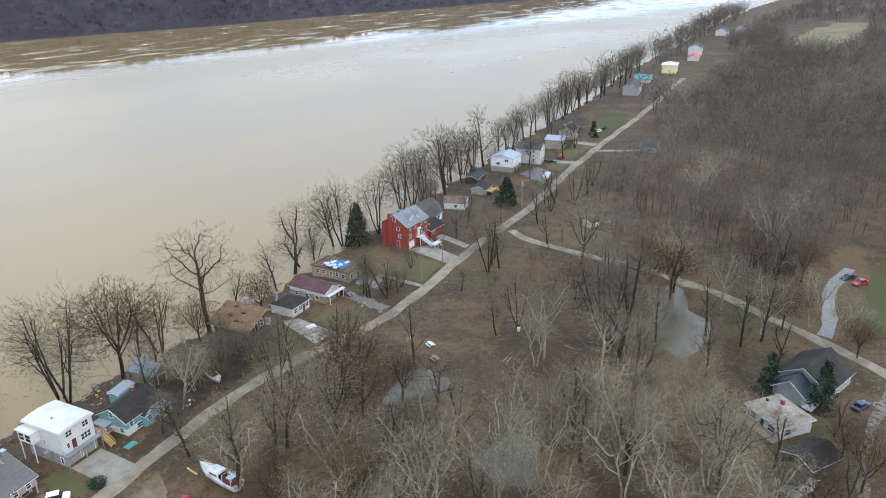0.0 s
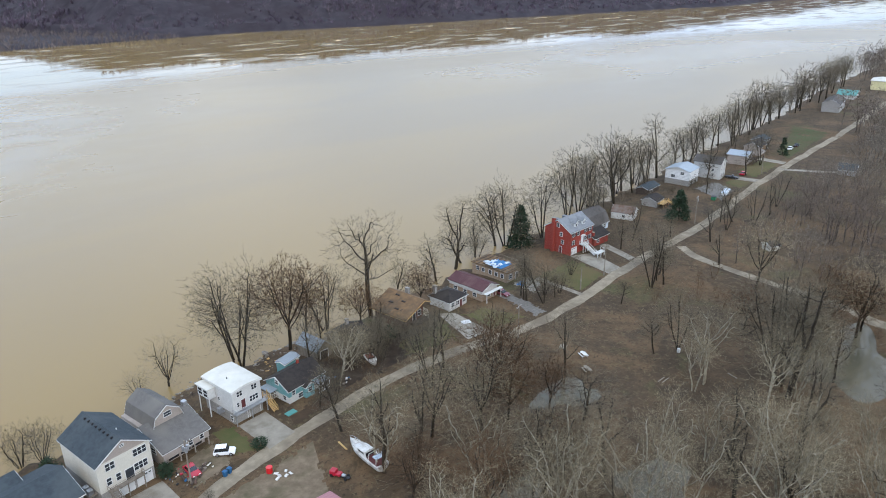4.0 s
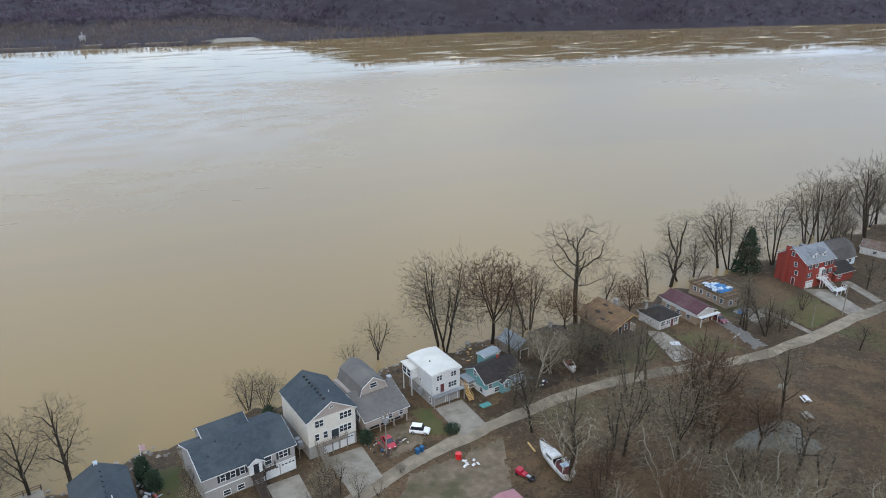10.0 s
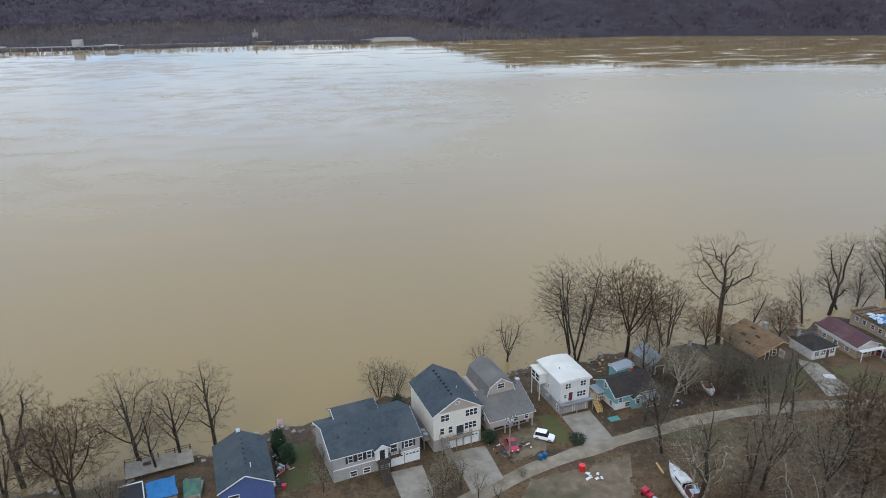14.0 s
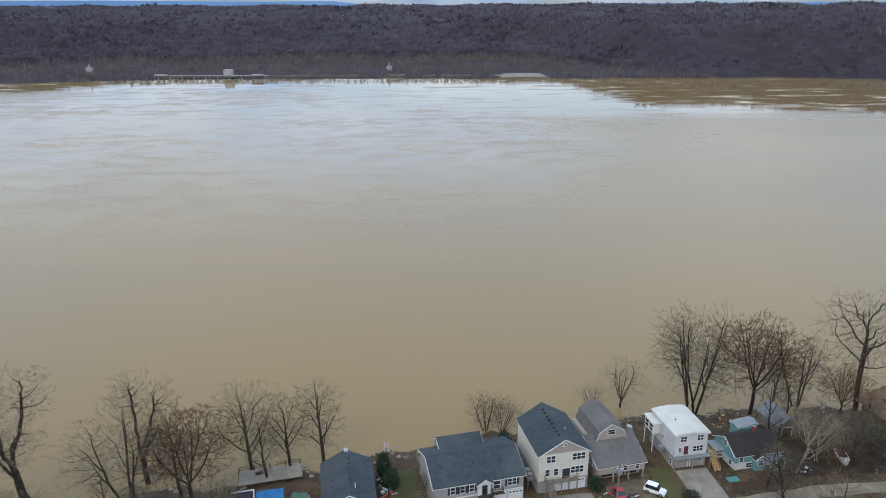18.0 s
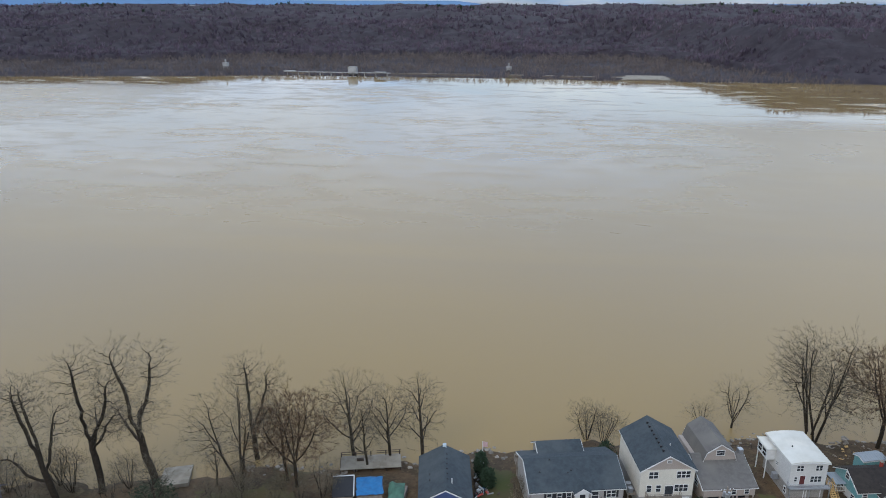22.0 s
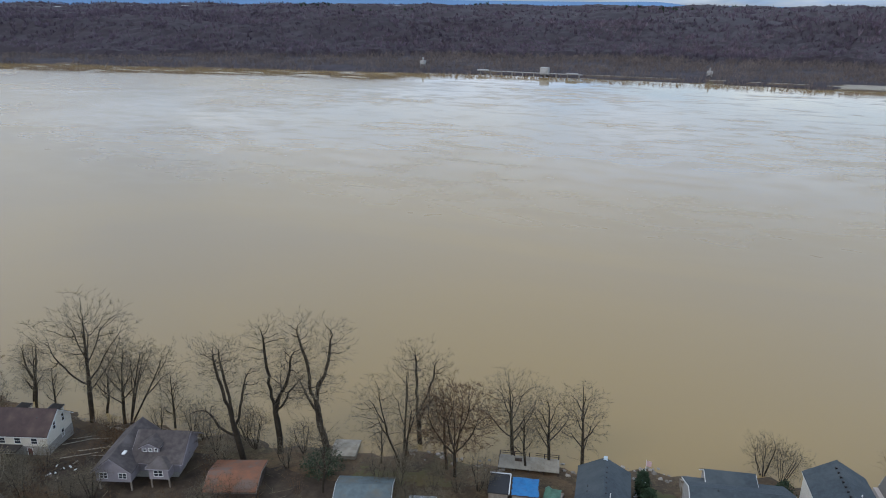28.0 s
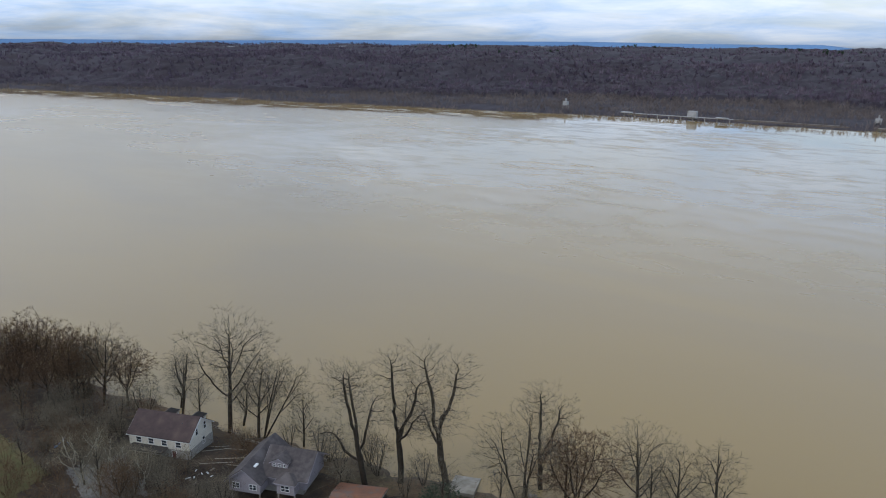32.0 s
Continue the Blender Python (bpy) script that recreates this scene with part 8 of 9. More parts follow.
evergreen("evergreen_tree", 155.4, 156.5, 14.5, 4.3, "dark bushy evergreen beside a brick house", 1, n=5200, size=0.75)
evergreen("evergreen_tree", 213.5, 137.0, 10.5, 4.4, "dark bushy evergreen beside a utility pole", 2, n=3800, size=0.75)
evergreen("evergreen_tree", 142.2, 16.2, 11.5, 3.0, "green pine beside a dark grey house", 3, n=2200, size=0.7)
evergreen("evergreen_tree", 142.6, 26.4, 9.0, 2.6, "green pine in front of a dark house", 4, n=1800, size=0.7)
evergreen("evergreen_tree", -13.6, 117.6, 5.7, 1.3, "narrow dark cedar beside a house", 5, cone=False, n=3600, size=0.42)
evergreen("evergreen_tree", -11.9, 114.9, 4.2, 1.35, "small dark rounded cedar on the grass", 6, cone=False, n=3000, size=0.42)
evergreen("evergreen_shrub", 10.4, 129.6, 3.6, 1.7, "dark evergreen shrub behind a tall house", 7, cone=False, n=1300, cat="shrub", size=0.4)
evergreen("evergreen_shrub", 43.2, 111.9, 1.9, 1.6, "dark clipped shrub at a driveway corner", 8, cone=False, n=1300, cat="shrub", size=0.3)
evergreen("evergreen_tree", 325.7, 158.9, 8.0, 2.6, "dark evergreen on a lawn", 9, n=1200, size=0.7)
evergreen("evergreen_shrub", 86.0, 131.0, 3.2, 2.4, "dark overgrown shrub against a brown house", 10, cone=False, n=1500, cat="shrub", size=0.4)
evergreen("evergreen_shrub", 26.3, 114.6, 2.6, 1.5, "dark shrub between two houses", 12, cone=False, n=1100, cat="shrub", size=0.42)
evergreen("evergreen_shrub", -71.0, 99.0, 4.5, 4.0, "overgrown green shrubs on the bank", 11, cone=False, n=2200, cat="shrub", size=0.5)

# bare bushes in front of the houses and on the bank
BUSH_N = "bare shrubs near the houses"
r = random.Random(77)
for x, y, h in ( (-6.0, 113.0, 4), (30.0, 103.5, 2), (-40, 108, 4), (-45, 104, 4), (-78, 97, 6), (-95, 96, 7),
                (-101, 99, 7), (-106, 101, 7), (-112, 98, 6), (-90, 92, 6), (-98, 88, 6), (-118, 90, 5), (-89, 101, 8), (-93, 103, 8), (-79, 104, 7), (-115, 68, 7), (-122, 66, 8), (-128, 68, 7), (-108, 70, 6), (-133, 70, 6),
                (74, 128, 7), (79, 126, 7), (83, 128, 8), (76, 131, 7), (84, 133, 6), (96, 127, 5), (64, 119, 6), (148, 128, 6), (133, 124, 7), (137, 122, 6), (-150, 70, 6), (-156, 74, 7), (-160, 68, 6), (-166, 76, 8)):
    SCRUB.plant(x, y, h, 0, BUSH_N, r.uniform(0, 360), name="shrub")
for x, y, h in ((15, 101, 7), (18.5, 102.3, 7), (21, 99, 6), (16.4, 105.5, 5.5), (-5.4, 105.5, 6), (13, 98, 6), (24, 97, 5)):
    ASH.plant(x, y, h, 0, BUSH_N, r.uniform(0, 360), "bare grey shrub with spreading twigs beside a driveway")
def shrub_stock(seed, depth=5):
    P, par, rad, first, tips = branch_out(seed, 5, "bush", 40 * depth, 0.3, 0.45, 3.0, 0.1, 0.2, 0.014, 0.8)
    return twigs_of(P, par, rad, tips, np.random.default_rng(seed), 0.3, 0.5, 0.026, 9.0)


P = np.array([(x, y) for x, y in spread_points(230, 55, 186, 14, 104, lambda x, y: x > 0, 61) if open_ground(x, y) and (y < 70 or r.random() < 0.4)])
scatter("undergrowth", [shrub_stock(600 + k) for k in range(4)], P, np.random.default_rng(62).uniform(0.4, 1.2, len(P)), M_TWIG_R, "tangled bare russet undergrowth on the wood's floor", seed=63)
P = np.array([(x, y) for x, y in spread_points(26, 58, 104, 117, 133, lambda x, y: x > 0, 67) if y > np.interp(x, STL[:, 0], STL[:, 1]) + 3.5 and all(math.hypot(x - a, y - b) > c for a, b, c in ((83, 134, 8), (94, 134, 9), (59, 133, 4)))])
scatter("undergrowth", [shrub_stock(640 + k) for k in range(4)], P, np.random.default_rng(68).uniform(0.5, 1.1, len(P)), M_TWIG_R, "tangled russet-brown thicket beside dark cottages", seed=69)
P = spread_points(120, -152, -70, 50, 92, lambda x, y: (y < np.interp(x, NS[:, 0], NS[:, 1]) - 3) & (np.hypot(x + 132, y - 80) > 11.5) & (np.hypot(x + 124, y - 84) > 8) & (np.hypot(x + 99, y - 84) > 10) & (np.hypot(x + 103, y - 79) > 6), 77)
scatter("undergrowth", [shrub_stock(660 + k, 5) for k in range(4)], P, np.random.default_rng(78).uniform(0.5, 1.3, len(P)), M_TWIG_R, "tangled brown thicket before the bank houses", seed=79)
P = spread_points(300, -215, -100, 44, 98, lambda x, y: (y < np.interp(x, NS[:, 0], NS[:, 1]) - 3) & (np.hypot(x + 132, y - 79) > 11) & (np.hypot(x + 99, y - 84) > 10) & ((x < -150) | (y > 84) | (y < 70)) & (np.hypot(x + 131, y - 64) > 7), 64)
scatter("undergrowth", [shrub_stock(620 + k, 4) for k in range(4)], P, np.random.default_rng(65).uniform(0.6, 1.5, len(P)), M_TWIG_R, "dark russet thicket round the houses on the bank", seed=66)
for k in range(60):
    x, y = r.choice(((r.uniform(-140, -76), r.uniform(60, 100)), (r.uniform(-60, -40), r.uniform(92, 112)), (r.uniform(66, 90), r.uniform(120, 134)), (r.uniform(-176, -140), r.uniform(58, 84))))
    if any(math.hypot(x - a, y - b) < c for a, b, c in ((-99, 84, 9), (-132, 80, 11), (-80, 88, 6), (-57, 93, 6), (83, 134, 6))) or y > np.interp(x, NS[:, 0], NS[:, 1]) - 2:
        continue
    SCRUB.plant(x, y, r.uniform(3.5, 7.5), 0, BUSH_N, r.uniform(0, 360), name="shrub")
for x, y, h in ((-190, 66, 16), (-196, 60, 15), (-204, 70, 16), (-180, 70, 13), (-168, 80, 13), (-172, 68, 9), (-212, 60, 16), (-200, 50, 14), (-220, 64, 15), (-150, 58, 8), (-143, 66, 9), (-133, 62, 10), (-127, 62, 11), (-120, 62, 10)):
    r.choice((RUSSET, SLIM, VASE2)).plant(x, y, h, 0, RIVER_N, r.uniform(0, 360))
for x, y, h in ((128, 128, 13), (126.5, 125.5, 12), (134, 121, 8), (246, 147, 9), (262, 157, 14), (216, 120, 12), (234, 128, 10), (196, 128, 8), (172, 115, 9), (168, 112, 12), (164, 110, 10), (222, 126, 9), (240, 118, 12), (252, 122, 14)):
    r.choice((CROOK, SLIM, VASE2)).plant(x, y, h, 0, "leafless trees beside the road", r.uniform(0, 360))

P = spread_points(420, 160, 350, 122, 190, lambda x, y: (y > np.interp(x, STL[:, 0], STL[:, 1]) + 11) & (y < np.interp(x, NS[:, 0], NS[:, 1]) + 1), 83)
scatter("undergrowth", [shrub_stock(730 + k, 4) for k in range(5)], P, np.random.default_rng(84).uniform(0.35, 1.0, len(P)), M_TWIG, "grey-brown leafless brush between the bank houses", seed=85)

for x, y, h in ((72.2, 139.5, 12), (84.6, 141.0, 13), (74.0, 129.4, 7), (82.5, 129.0, 8), (86.5, 134.5, 9), (103.5, 141.0, 12), (64.8, 126.8, 8)):
    r.choice((RUSSET, SLIM, RUSSET)).plant(x, y, h, 0, "leafless trees beside the road", r.uniform(0, 360))

# ---- pier, railings, shore rubble ----
root = new("river_deck")
root.matrix_world = pose(-41.0, 115.2, 1.75, 0, 0, 15.5)
tagged(root, "weathered pale timber deck with railings at the water's edge", "deck")
for k in range(20):
    part("plank", box(0.0 + k * 0.6, 0.585 + k * 0.6, 0, 4.6, -0.08, 0), M_CONCRETE, root)
for x in (0.1, 3, 6, 9, 11.8):
    for y in (0.15, 4.4):
        part("post", box(x - 0.1, x + 0.1, y - 0.1, y + 0.1, -3.0, 1.0 if y > 1 else -0.08), M_DARKWOOD, root)
for z in (0.5, 0.95):
    part("rail", box(0, 5.4, 4.36, 4.44, z, z + 0.09), M_DARKWOOD, root)
    part("rail", box(7.2, 12, 4.36, 4.44, z, z + 0.09), M_DARKWOOD, root)
    part("rail", box(0.05, 0.13, 0.1, 4.4, z, z + 0.09), M_DARKWOOD, root)
part("bench", box(3.2, 4.6, 2.6, 3.1, 0.0, 0.45, 0.02), M_DARKWOOD, root)


def fence(x0, y0, x1, y1, label, h=1.1, mat=None, step=2.2):
    root = new("fence")
    root.matrix_world = pose(x0, y0, 0)
    tagged(root, label, "fence")
    L = math.hypot(x1 - x0, y1 - y0)
    n = max(2, int(L / step))
    pts = []
    for k in range(n + 1):
        x, y = (x1 - x0) * k / n, (y1 - y0) * k / n
        z = at(x0 + x, y0 + y)
        pts.append((x, y, z))
        part("post", tube((x, y, z - 0.5), (x, y, z + h), 0.07, n=6), mat or M_DARKWOOD, root)
    for a, b in zip(pts, pts[1:]):
        for u in (0.5, 0.92):
            part("rail", tube((a[0], a[1], a[2] + h * u), (b[0], b[1], b[2] + h * u), 0.045, n=5), mat or M_DARKWOOD, root)


fence(33.5, 137.0, 44.5, 139.5, "dark timber rail fence above the water")
fence(-118, 95.5, -100, 101.5, "low timber rail along a river terrace", 0.9, M_WOOD)
fence(-150, 89.5, -121, 95.5, "low timber rail along a river terrace", 0.9, M_WOOD)

M_ROCK = material("pale_rubble_stone", (0.25, 0.222, 0.185), (0.15, 0.132, 0.11), 1.2, 0.9, 0.5, 5, rand=0.3)
stones = []
for k in range(4):
    bm = bmesh.new()
    bmesh.ops.create_icosphere(bm, subdivisions=1, radius=0.5)
    rr = random.Random(k)
    for v_ in bm.verts:
        v_.co *= rr.uniform(0.7, 1.25)
        v_.co.z *= 0.6
    me = bpy.data.meshes.new("rock")
    bm.to_mesh(me)
    bm.free()
    me.materials.append(M_ROCK)
    stones.append(me)
root = new("bank_rubble")
tagged(root, "rubble stones along the flooded bank", "rocks")
rr = random.Random(8)
for k in range(230):
    u = rr.random()
    x = rr.choice((rr.uniform(-24, 3), rr.uniform(-62, -20), rr.uniform(28, 50), rr.uniform(56, 80)))
    y = float(np.interp(x, NS[:, 0], NS[:, 1])) + rr.uniform(-4.5, 1.0)
    o = new("rock", rr.choice(stones))
    o.parent = root
    o.matrix_local = Matrix.Translation((x, y, max(-0.1, at(x, y)))) @ pose(0, 0, 0, rr.uniform(-20, 20), rr.uniform(-20, 20), rr.uniform(0, 360)) @ Matrix.Scale(rr.uniform(0.4, 1.3), 4)

# concrete river steps and terrace edge
root = new("river_steps")
root.matrix_world = pose(-73.5, 104.5, 0, 0, 0, 22)
tagged(root, "broad pale concrete steps going down into the river", "steps")
for k in range(6):
    part("step", box(0.0, 5.5, 0.0 + 1.3 * k, 1.3 + 1.3 * k, -1.5, 1.5 - 0.25 * k), M_CONCRETE, root)
root = new("retaining_wall")
root.matrix_world = pose(-122.5, 93.0, 0, 0, 0, 14)
tagged(root, "low concrete retaining wall along the flooded bank", "wall")
part("wall_panel", box(0, 22, 0, 0.35, -1.5, 1.3), M_CONCRETE, root)
part("coping", box(-0.1, 22.1, -0.08, 0.43, 1.3, 1.42), M_CONCRETE, root)

# lumber beside the cream house and other loose boards
rr = random.Random(17)
for x, y, a, L in ((-124, 87.5, 42, 7), (-122.5, 86, 48, 6), (-119.5, 88.6, 30, 5), (-116.5, 86.0, 40, 8), (-114, 84.5, 28, 4), (-112, 88, 60, 6), (-118, 82.5, 42, 7),
                   (121.6, 77.7, 5, 2.6), (122.0, 76.9, 5, 2.6), (98, 66, 30, 3), (92, 44, -20, 3.5), (86, 47, 15, 3), (134.5, 68.5, 80, 2.5), (66.5, 104, 20, 2), (60, 121, 10, 2)):
    bm = box(-L / 2, L / 2, -0.11, 0.11, 0, 0.09)
    o = part("timber_plank", bm, M_WOOD if L < 4.5 else M_CONCRETE)
    o.matrix_world = pose(x, y, at(x, y) + 0.06, 0, 0, a)
    tagged(o, "weathered board lying on the ground", "plank", "loose boards")


def picnic_table(x, y, a, label, mat):
    root = new("picnic_table")
    root.matrix_world = pose(x, y, at(x, y) + 0.03, 0, 0, a)
    tagged(root, label, "table", "picnic tables")
    for k in range(4):
        part("tabletop_plank", box(-1.0, 1.0, -0.4 + 0.2 * k, -0.22 + 0.2 * k, 0.72, 0.77), mat, root)
    for s in (-1, 1):
        part("bench", box(-1.0, 1.0, s * 0.75 - 0.13, s * 0.75 + 0.13, 0.42, 0.47), mat, root)
        part("leg", box(s * 0.75 - 0.05, s * 0.75 + 0.05, -0.7, 0.7, 0.36, 0.42), mat, root)
        for t in (-1, 1):
            part("leg", tube((s * 0.75, t * 0.6, 0), (s * 0.75, t * 0.25, 0.74), 0.05, n=4), mat, root)


picnic_table(114.8, 100.3, 30, "pale weathered picnic table on the grass", M_CONCRETE)
picnic_table(116.0, 95.1, 70, "white picnic table among fallen branches", M_TRIM)
picnic_table(111.9, 90.5, 70, "grey picnic table beside a puddle", M_CONCRETE)
tagged(part("white_drum", tube((134.4, 82.2, at(134.4, 82.2)), (134.4, 82.2, at(134.4, 82.2) + 0.9), 0.4, n=12), M_TRIM), "small white drum at the foot of a tree", "drum")
root = new("pallet")
root.matrix_world = pose(106.0, 125.3, at(106, 125.3) + 0.12, 0, 0, -20)
tagged(root, "white pallet lying on a driveway", "pallet")
for k in range(6):
    part("slat", box(-1.2, 1.2, -0.85 + 0.3 * k, -0.65 + 0.3 * k, 0.1, 0.14), M_TRIM, root)
for x in (-1.1, 0, 1.1):
    part("bearer", box(x - 0.06, x + 0.06, -0.85, 0.85, 0.0, 0.1), M_TRIM, root)
tarp("tarpaulin", 132.4, 131.6, at(133, 132) + 0.15, 20, 3.2, 2.2, M_TARP, "crumpled blue tarpaulin on a broken patio", 31, 0.4)

# heaps of boards and household scrap
def scrap_pile(x, y, many, spread, label, seed, mats):
    g = random.Random(seed)
    root = new("scrap_pile")
    root.matrix_world = pose(x, y, at(x, y), 0, 0, g.uniform(0, 90))
    tagged(root, label, "debris")
    for k in range(many):
        px, py, z = g.gauss(0, spread), g.gauss(0, spread * 0.7), 0.05 + 0.35 * g.random()
        a, w, d, h = g.uniform(0, 180), g.uniform(0.25, 1.3), g.uniform(0.10, 0.4), g.uniform(0.04, 0.3)
        bm = box(-w / 2, w / 2, -d / 2, d / 2, 0, h, 0.01)
        bmesh.ops.transform(bm, matrix=pose(px, py, z, g.uniform(-14, 14), g.uniform(-14, 14), a), verts=bm.verts)
        part(g.choice(("board", "carton", "plank")), bm, g.choice(mats), root)


scrap_pile(31.6, 112.6, 26, 1.1, "heap of boards and cartons beside a red car", 3, [M_WOOD, M_WOOD, M_DARKWOOD, M_RUSTROOF, M_CREAM])
scrap_pile(30.2, 109.6, 14, 1.5, "loose boards and rubbish on thin grass", 4, [M_WOOD, M_DARKWOOD, M_RUSTROOF])
scrap_pile(25.6, 134.6, 20, 1.6, "driftwood and broken boards on the bank", 5, [M_WOOD, M_DARKWOOD, M_TRIM])
scrap_pile(58.2, 140.0, 16, 2.2, "driftwood and planks on the muddy bank", 6, [M_WOOD, M_DARKWOOD, M_YELLOWWOOD])
scrap_pile(68.5, 143.6, 14, 2.4, "driftwood caught on the bank", 7, [M_WOOD, M_DARKWOOD])
scrap_pile(-12.4, 113.0, 18, 1.0, "crowded garden goods beside a blue house", 8, [M_BLACK, M_TRIM, M_DARKWOOD, M_SCARLETROOF, M_METAL])
scrap_pile(-12.9, 117.0, 16, 0.9, "crowded garden goods beside a blue house", 9, [M_BLACK, M_TRIM, M_DARKWOOD, M_METAL])
scrap_pile(-117.0, 77.5, 18, 2.0, "loose pale boards on dark leaf litter", 10, [M_WOOD, M_TRIM, M_DARKWOOD])
scrap_pile(134.5, 128.8, 16, 1.4, "broken bricks and boards on a patio", 11, [M_RUSTROOF, M_WOOD, M_CONCRETE])
scrap_pile(-2.4, 124.6, 14, 1.8, "grey driftwood on the river bank", 12, [M_WOOD, M_DARKWOOD])

# fire ring, slide, flag and yard clutter
root = new("fire_ring")
root.matrix_world = pose(150.5, 7.0, at(150.5, 7) + 0.08)
tagged(root, "ring of pale stones on a green lawn", "fire ring")
for k in range(14):
    th = k * 6.283 / 14
    o = new("rock", stones[k % 4])
    o.parent = root
    o.matrix_local = Matrix.Translation((0.95 * math.cos(th), 0.95 * math.sin(th), 0.05)) @ Matrix.Scale(0.5, 4)
root = new("playground_slide")
root.matrix_world = pose(-150.6, 66.6, at(-150.6, 66.6), 0, 0, 60)
tagged(root, "bright blue plastic playground slide on dry grass", "slide")
part("chute", extrude_poly([(-1.6, -0.3, 0.15), (-1.0, -0.3, 0.3), (0.8, -0.3, 1.9), (0.8, -0.3, 2.05), (-1.0, -0.3, 0.45), (-1.6, -0.3, 0.3)], (0, 0.6, 0)), M_TARP, root)
for s in (-0.3, 0.3):
    part("ladder_leg", tube((1.2, s, 0), (0.8, s, 1.9), 0.05, n=6), M_TARP, root)
root = new("flagpole")
root.matrix_world = pose(-14.2, 124.8, at(-14.2, 124.8))
tagged(root, "short flagpole with a faded flag beside the water", "flagpole")
part("pole", tube((0, 0, -0.4), (0, 0, 4.2), 0.05, n=8), M_TRIM, root)
part("flag", box(0.05, 1.0, -0.012, 0.012, 2.9, 4.1), material("faded_pink_cloth", (0.55, 0.38, 0.38), None, 2, 0.9), root)
rr = random.Random(23)
cols = [REDPAINT, M_GEL, M_BIN, M_WOOD, M_METAL, M_BLACK]
for k in range(22):
    x, y = -14.9 + rr.uniform(-1.1, 1.1), 108 + 16 * k / 22
    s = rr.uniform(0.3, 0.8)
    o = part("yard_crate", box(-s / 2, s / 2, -s / 2, s / 2, 0, s, 0.04), cols[k % 6])
    o.matrix_world = pose(x + 1.6 - 0.25 * (y - 108) / 4, y, at(x, y), 0, 0, rr.uniform(0, 90))
    tagged(o, "small box among clutter beside a house wall", "box", "clutter beside the house")
for k in range(34):
    x, y = rr.choice(((27.2, 113.6), (28.5, 111.8), (60, 128), (68, 122)))
    x, y = x + rr.uniform(-1.6, 1.6), y + rr.uniform(-1.8, 1.8)
    s = rr.uniform(0.2, 0.7)
    o = part("rubbish_piece", box(-s / 2, s / 2, -s / 3, s / 3, 0, s * 0.5, 0.03), cols[(k * 5 + 1) % 6])
    o.matrix_world = pose(x, y, at(x, y) + 0.05, rr.uniform(-15, 15), rr.uniform(-15, 15), rr.uniform(0, 90))
    tagged(o, "piece of rubbish scattered in a yard", "rubbish", "scattered rubbish")

# ---- far bank structures ----
M_PALESTEEL = material("pale_weathered_steel", (0.34, 0.335, 0.32), (0.24, 0.235, 0.225), 0.2, 0.7)
for x, y, h in ((-472, 952, 12), (-88, 985, 10)):
    root = new("river_gauge_tower")
    root.matrix_world = pose(x, y, at(x, y))
    tagged(root, "pale navigation tower on the far bank", "tower", "far bank towers")
    part("cabin", box(-3.5, 3.5, -3, 3, h - 6, h - 1, 0.2), M_PALESTEEL, root)
    part("mast", box(-0.8, 0.8, -0.8, 0.8, h - 1, h + 3), M_PALESTEEL, root)
    for sx in (-2.6, 2.6):
        for sy in (-2.2, 2.2):
            part("leg", tube((sx * 1.3, sy * 1.3, -2), (sx, sy, h - 6), 0.4, n=6), M_PALESTEEL, root)
root = new("barge_dock")
root.matrix_world = pose(-300, 926, 0, 0, 0, 0)
tagged(root, "long pale loading dock on the far bank", "dock")
part("walkway", box(-78, 66, 0, 3.0, 4.2, 5.0), M_PALESTEEL, root)
for k in range(10):
    part("pile", tube((-74 + 15 * k, 1.5, -3), (-74 + 15 * k, 1.5, 4.2), 0.7, n=8), M_PALESTEEL, root)
for x in (-70, 52):
    part("platform", box(x - 7, x + 7, -4, 3.5, 5.0, 6.2), M_PALESTEEL, root)
part("hopper", box(8, 19, 4, 12, 2, 11.5, 0.3), M_PALESTEEL, root)
rr = random.Random(41)
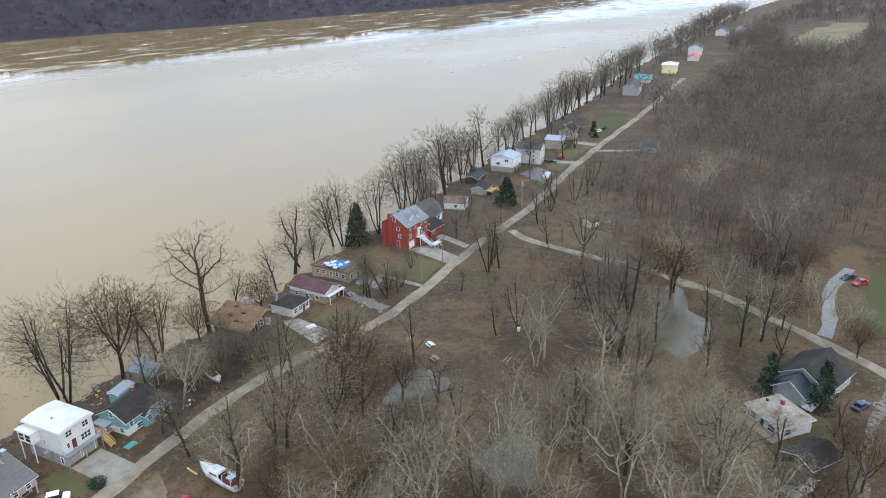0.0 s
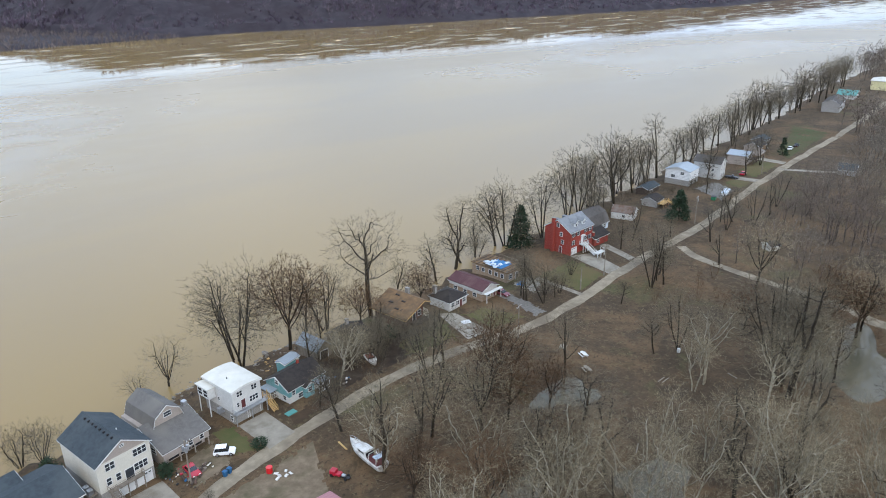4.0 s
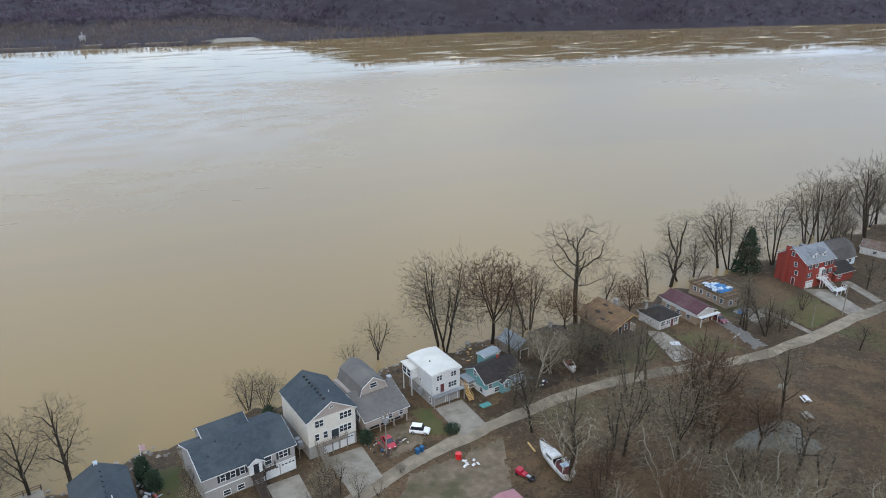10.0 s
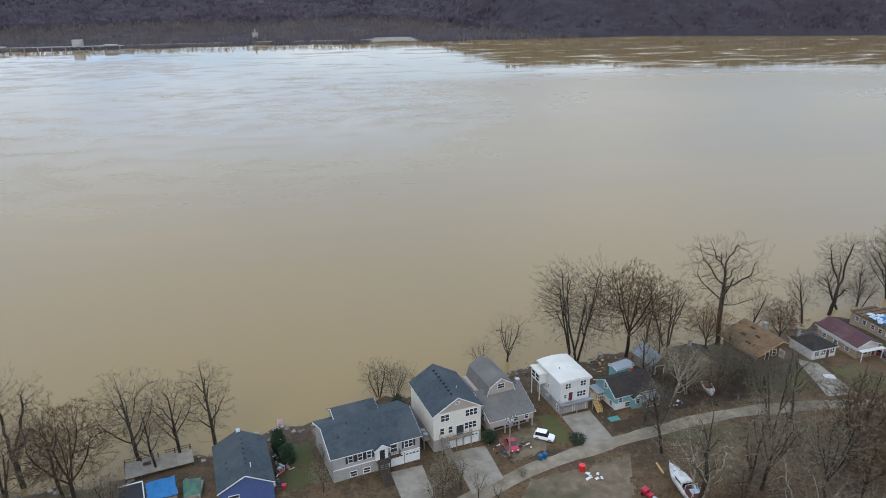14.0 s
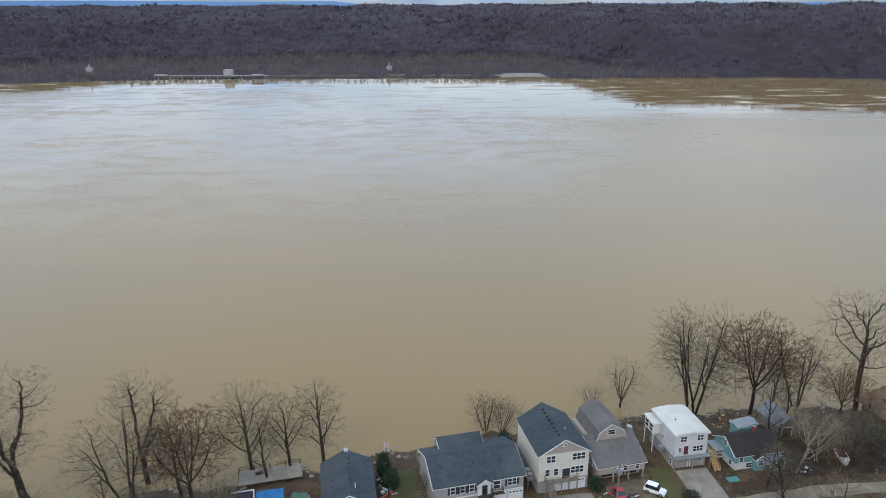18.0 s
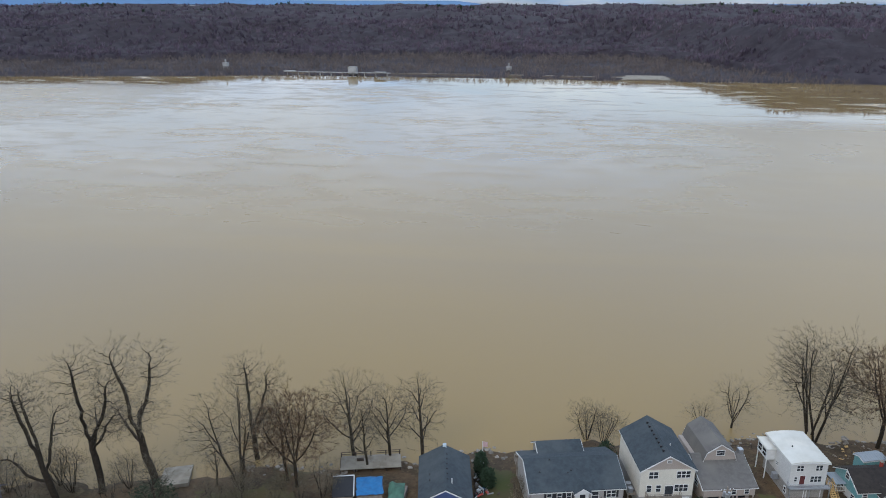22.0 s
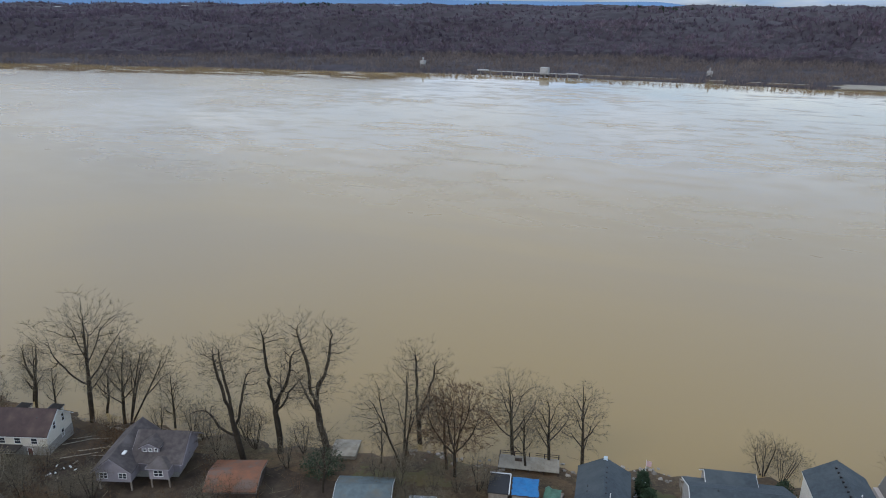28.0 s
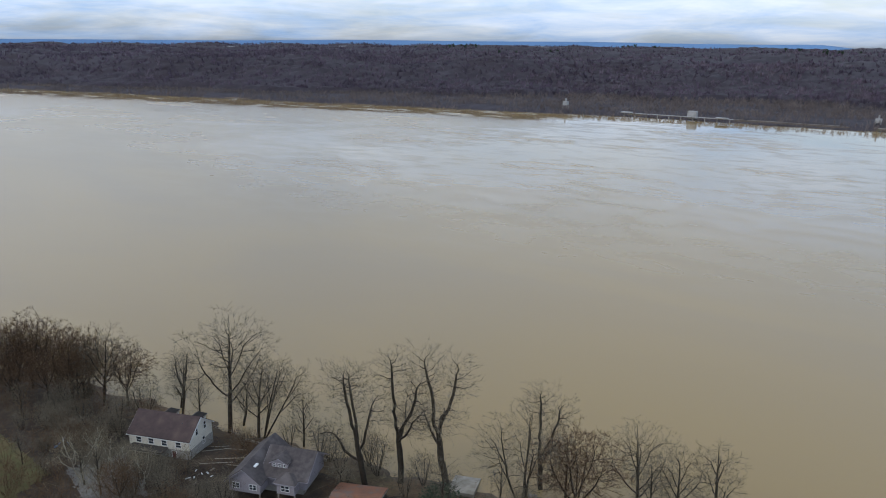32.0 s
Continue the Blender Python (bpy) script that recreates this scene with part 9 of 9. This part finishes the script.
for k in range(40):
    az = radians(rr.choice((rr.uniform(-62, -40), rr.uniform(-42, -18), rr.uniform(-30, -22))))
    d = rr.uniform(3250, 3650)
    x, y = d * math.sin(az), d * math.cos(az)
    z = at(x, y)
    root = part("warehouse", box(-38, 38, -15, 15, -3, 8), M_TRIM)
    root.matrix_world = pose(x, y, z + 2, 0, 0, -math.degrees(az))
    tagged(root, "long white warehouse on the far plain", "warehouse", "distant warehouses")
P = spread_points(2600, -2200, 1500, 2000, 3900, lambda x, y: np.sin(x * 0.004) * np.sin(y * 0.006 + 1) > 0.72, 51)
scatter("evergreen_stand", [fan_stock(500 + k, 20, 16, 2.4) for k in range(3)], P, np.random.default_rng(52).uniform(0.8, 1.2, len(P)), M_EVERGREEN, "dark evergreen stands on the far plain", seed=53)

# pale twiggy trees before the cream house
for x, y, h in ((-128, 66, 10), (-122, 68, 9), (-134, 62, 11), (-126, 61, 8), (-139, 68, 8)):
    PALE.plant(x, y, h, 0, BUSH_N, 40 * h)

# fallen sticks on the wood's floor and between the houses
def stick_stock(seed):
    g = random.Random(seed)
    segs = []
    for k in range(3):
        a, l = g.uniform(0, 6.283), g.uniform(0.8, 3.2)
        p = Vector((g.uniform(-1, 1), g.uniform(-1, 1), 0.10))
        segs.append((p, p + Vector((math.cos(a) * l, math.sin(a) * l, g.uniform(0.0, 0.25))), g.uniform(0.03, 0.07), 0.02, 0))
    return joined(*[prisms(np.array([p, q]), np.array([-1, 0]), np.array([r0, r1]), np.array([1]), 3) for p, q, r0, r1, _ in segs])


P = np.array([(x, y) for x, y in spread_points(700, 40, 190, 8, 112, lambda x, y: x > 0, 71) if open_ground(x, y)])
scatter("fallen_sticks", [stick_stock(700 + k) for k in range(5)], P, np.random.default_rng(72).uniform(0.6, 1.4, len(P)), M_TWIG_P, "grey fallen sticks on the leaf litter", sink=0.0, seed=73)
P = spread_points(220, -170, -60, 55, 100, lambda x, y: (y < np.interp(x, NS[:, 0], NS[:, 1]) - 3) & (np.hypot(x + 132, y - 79) > 11) & (np.hypot(x + 99, y - 84) > 10), 74)
scatter("fallen_sticks", [stick_stock(710 + k) for k in range(5)], P, np.random.default_rng(75).uniform(0.6, 1.6, len(P)), M_TWIG_P, "pale broken branches littering the yards", sink=0.0, seed=76)
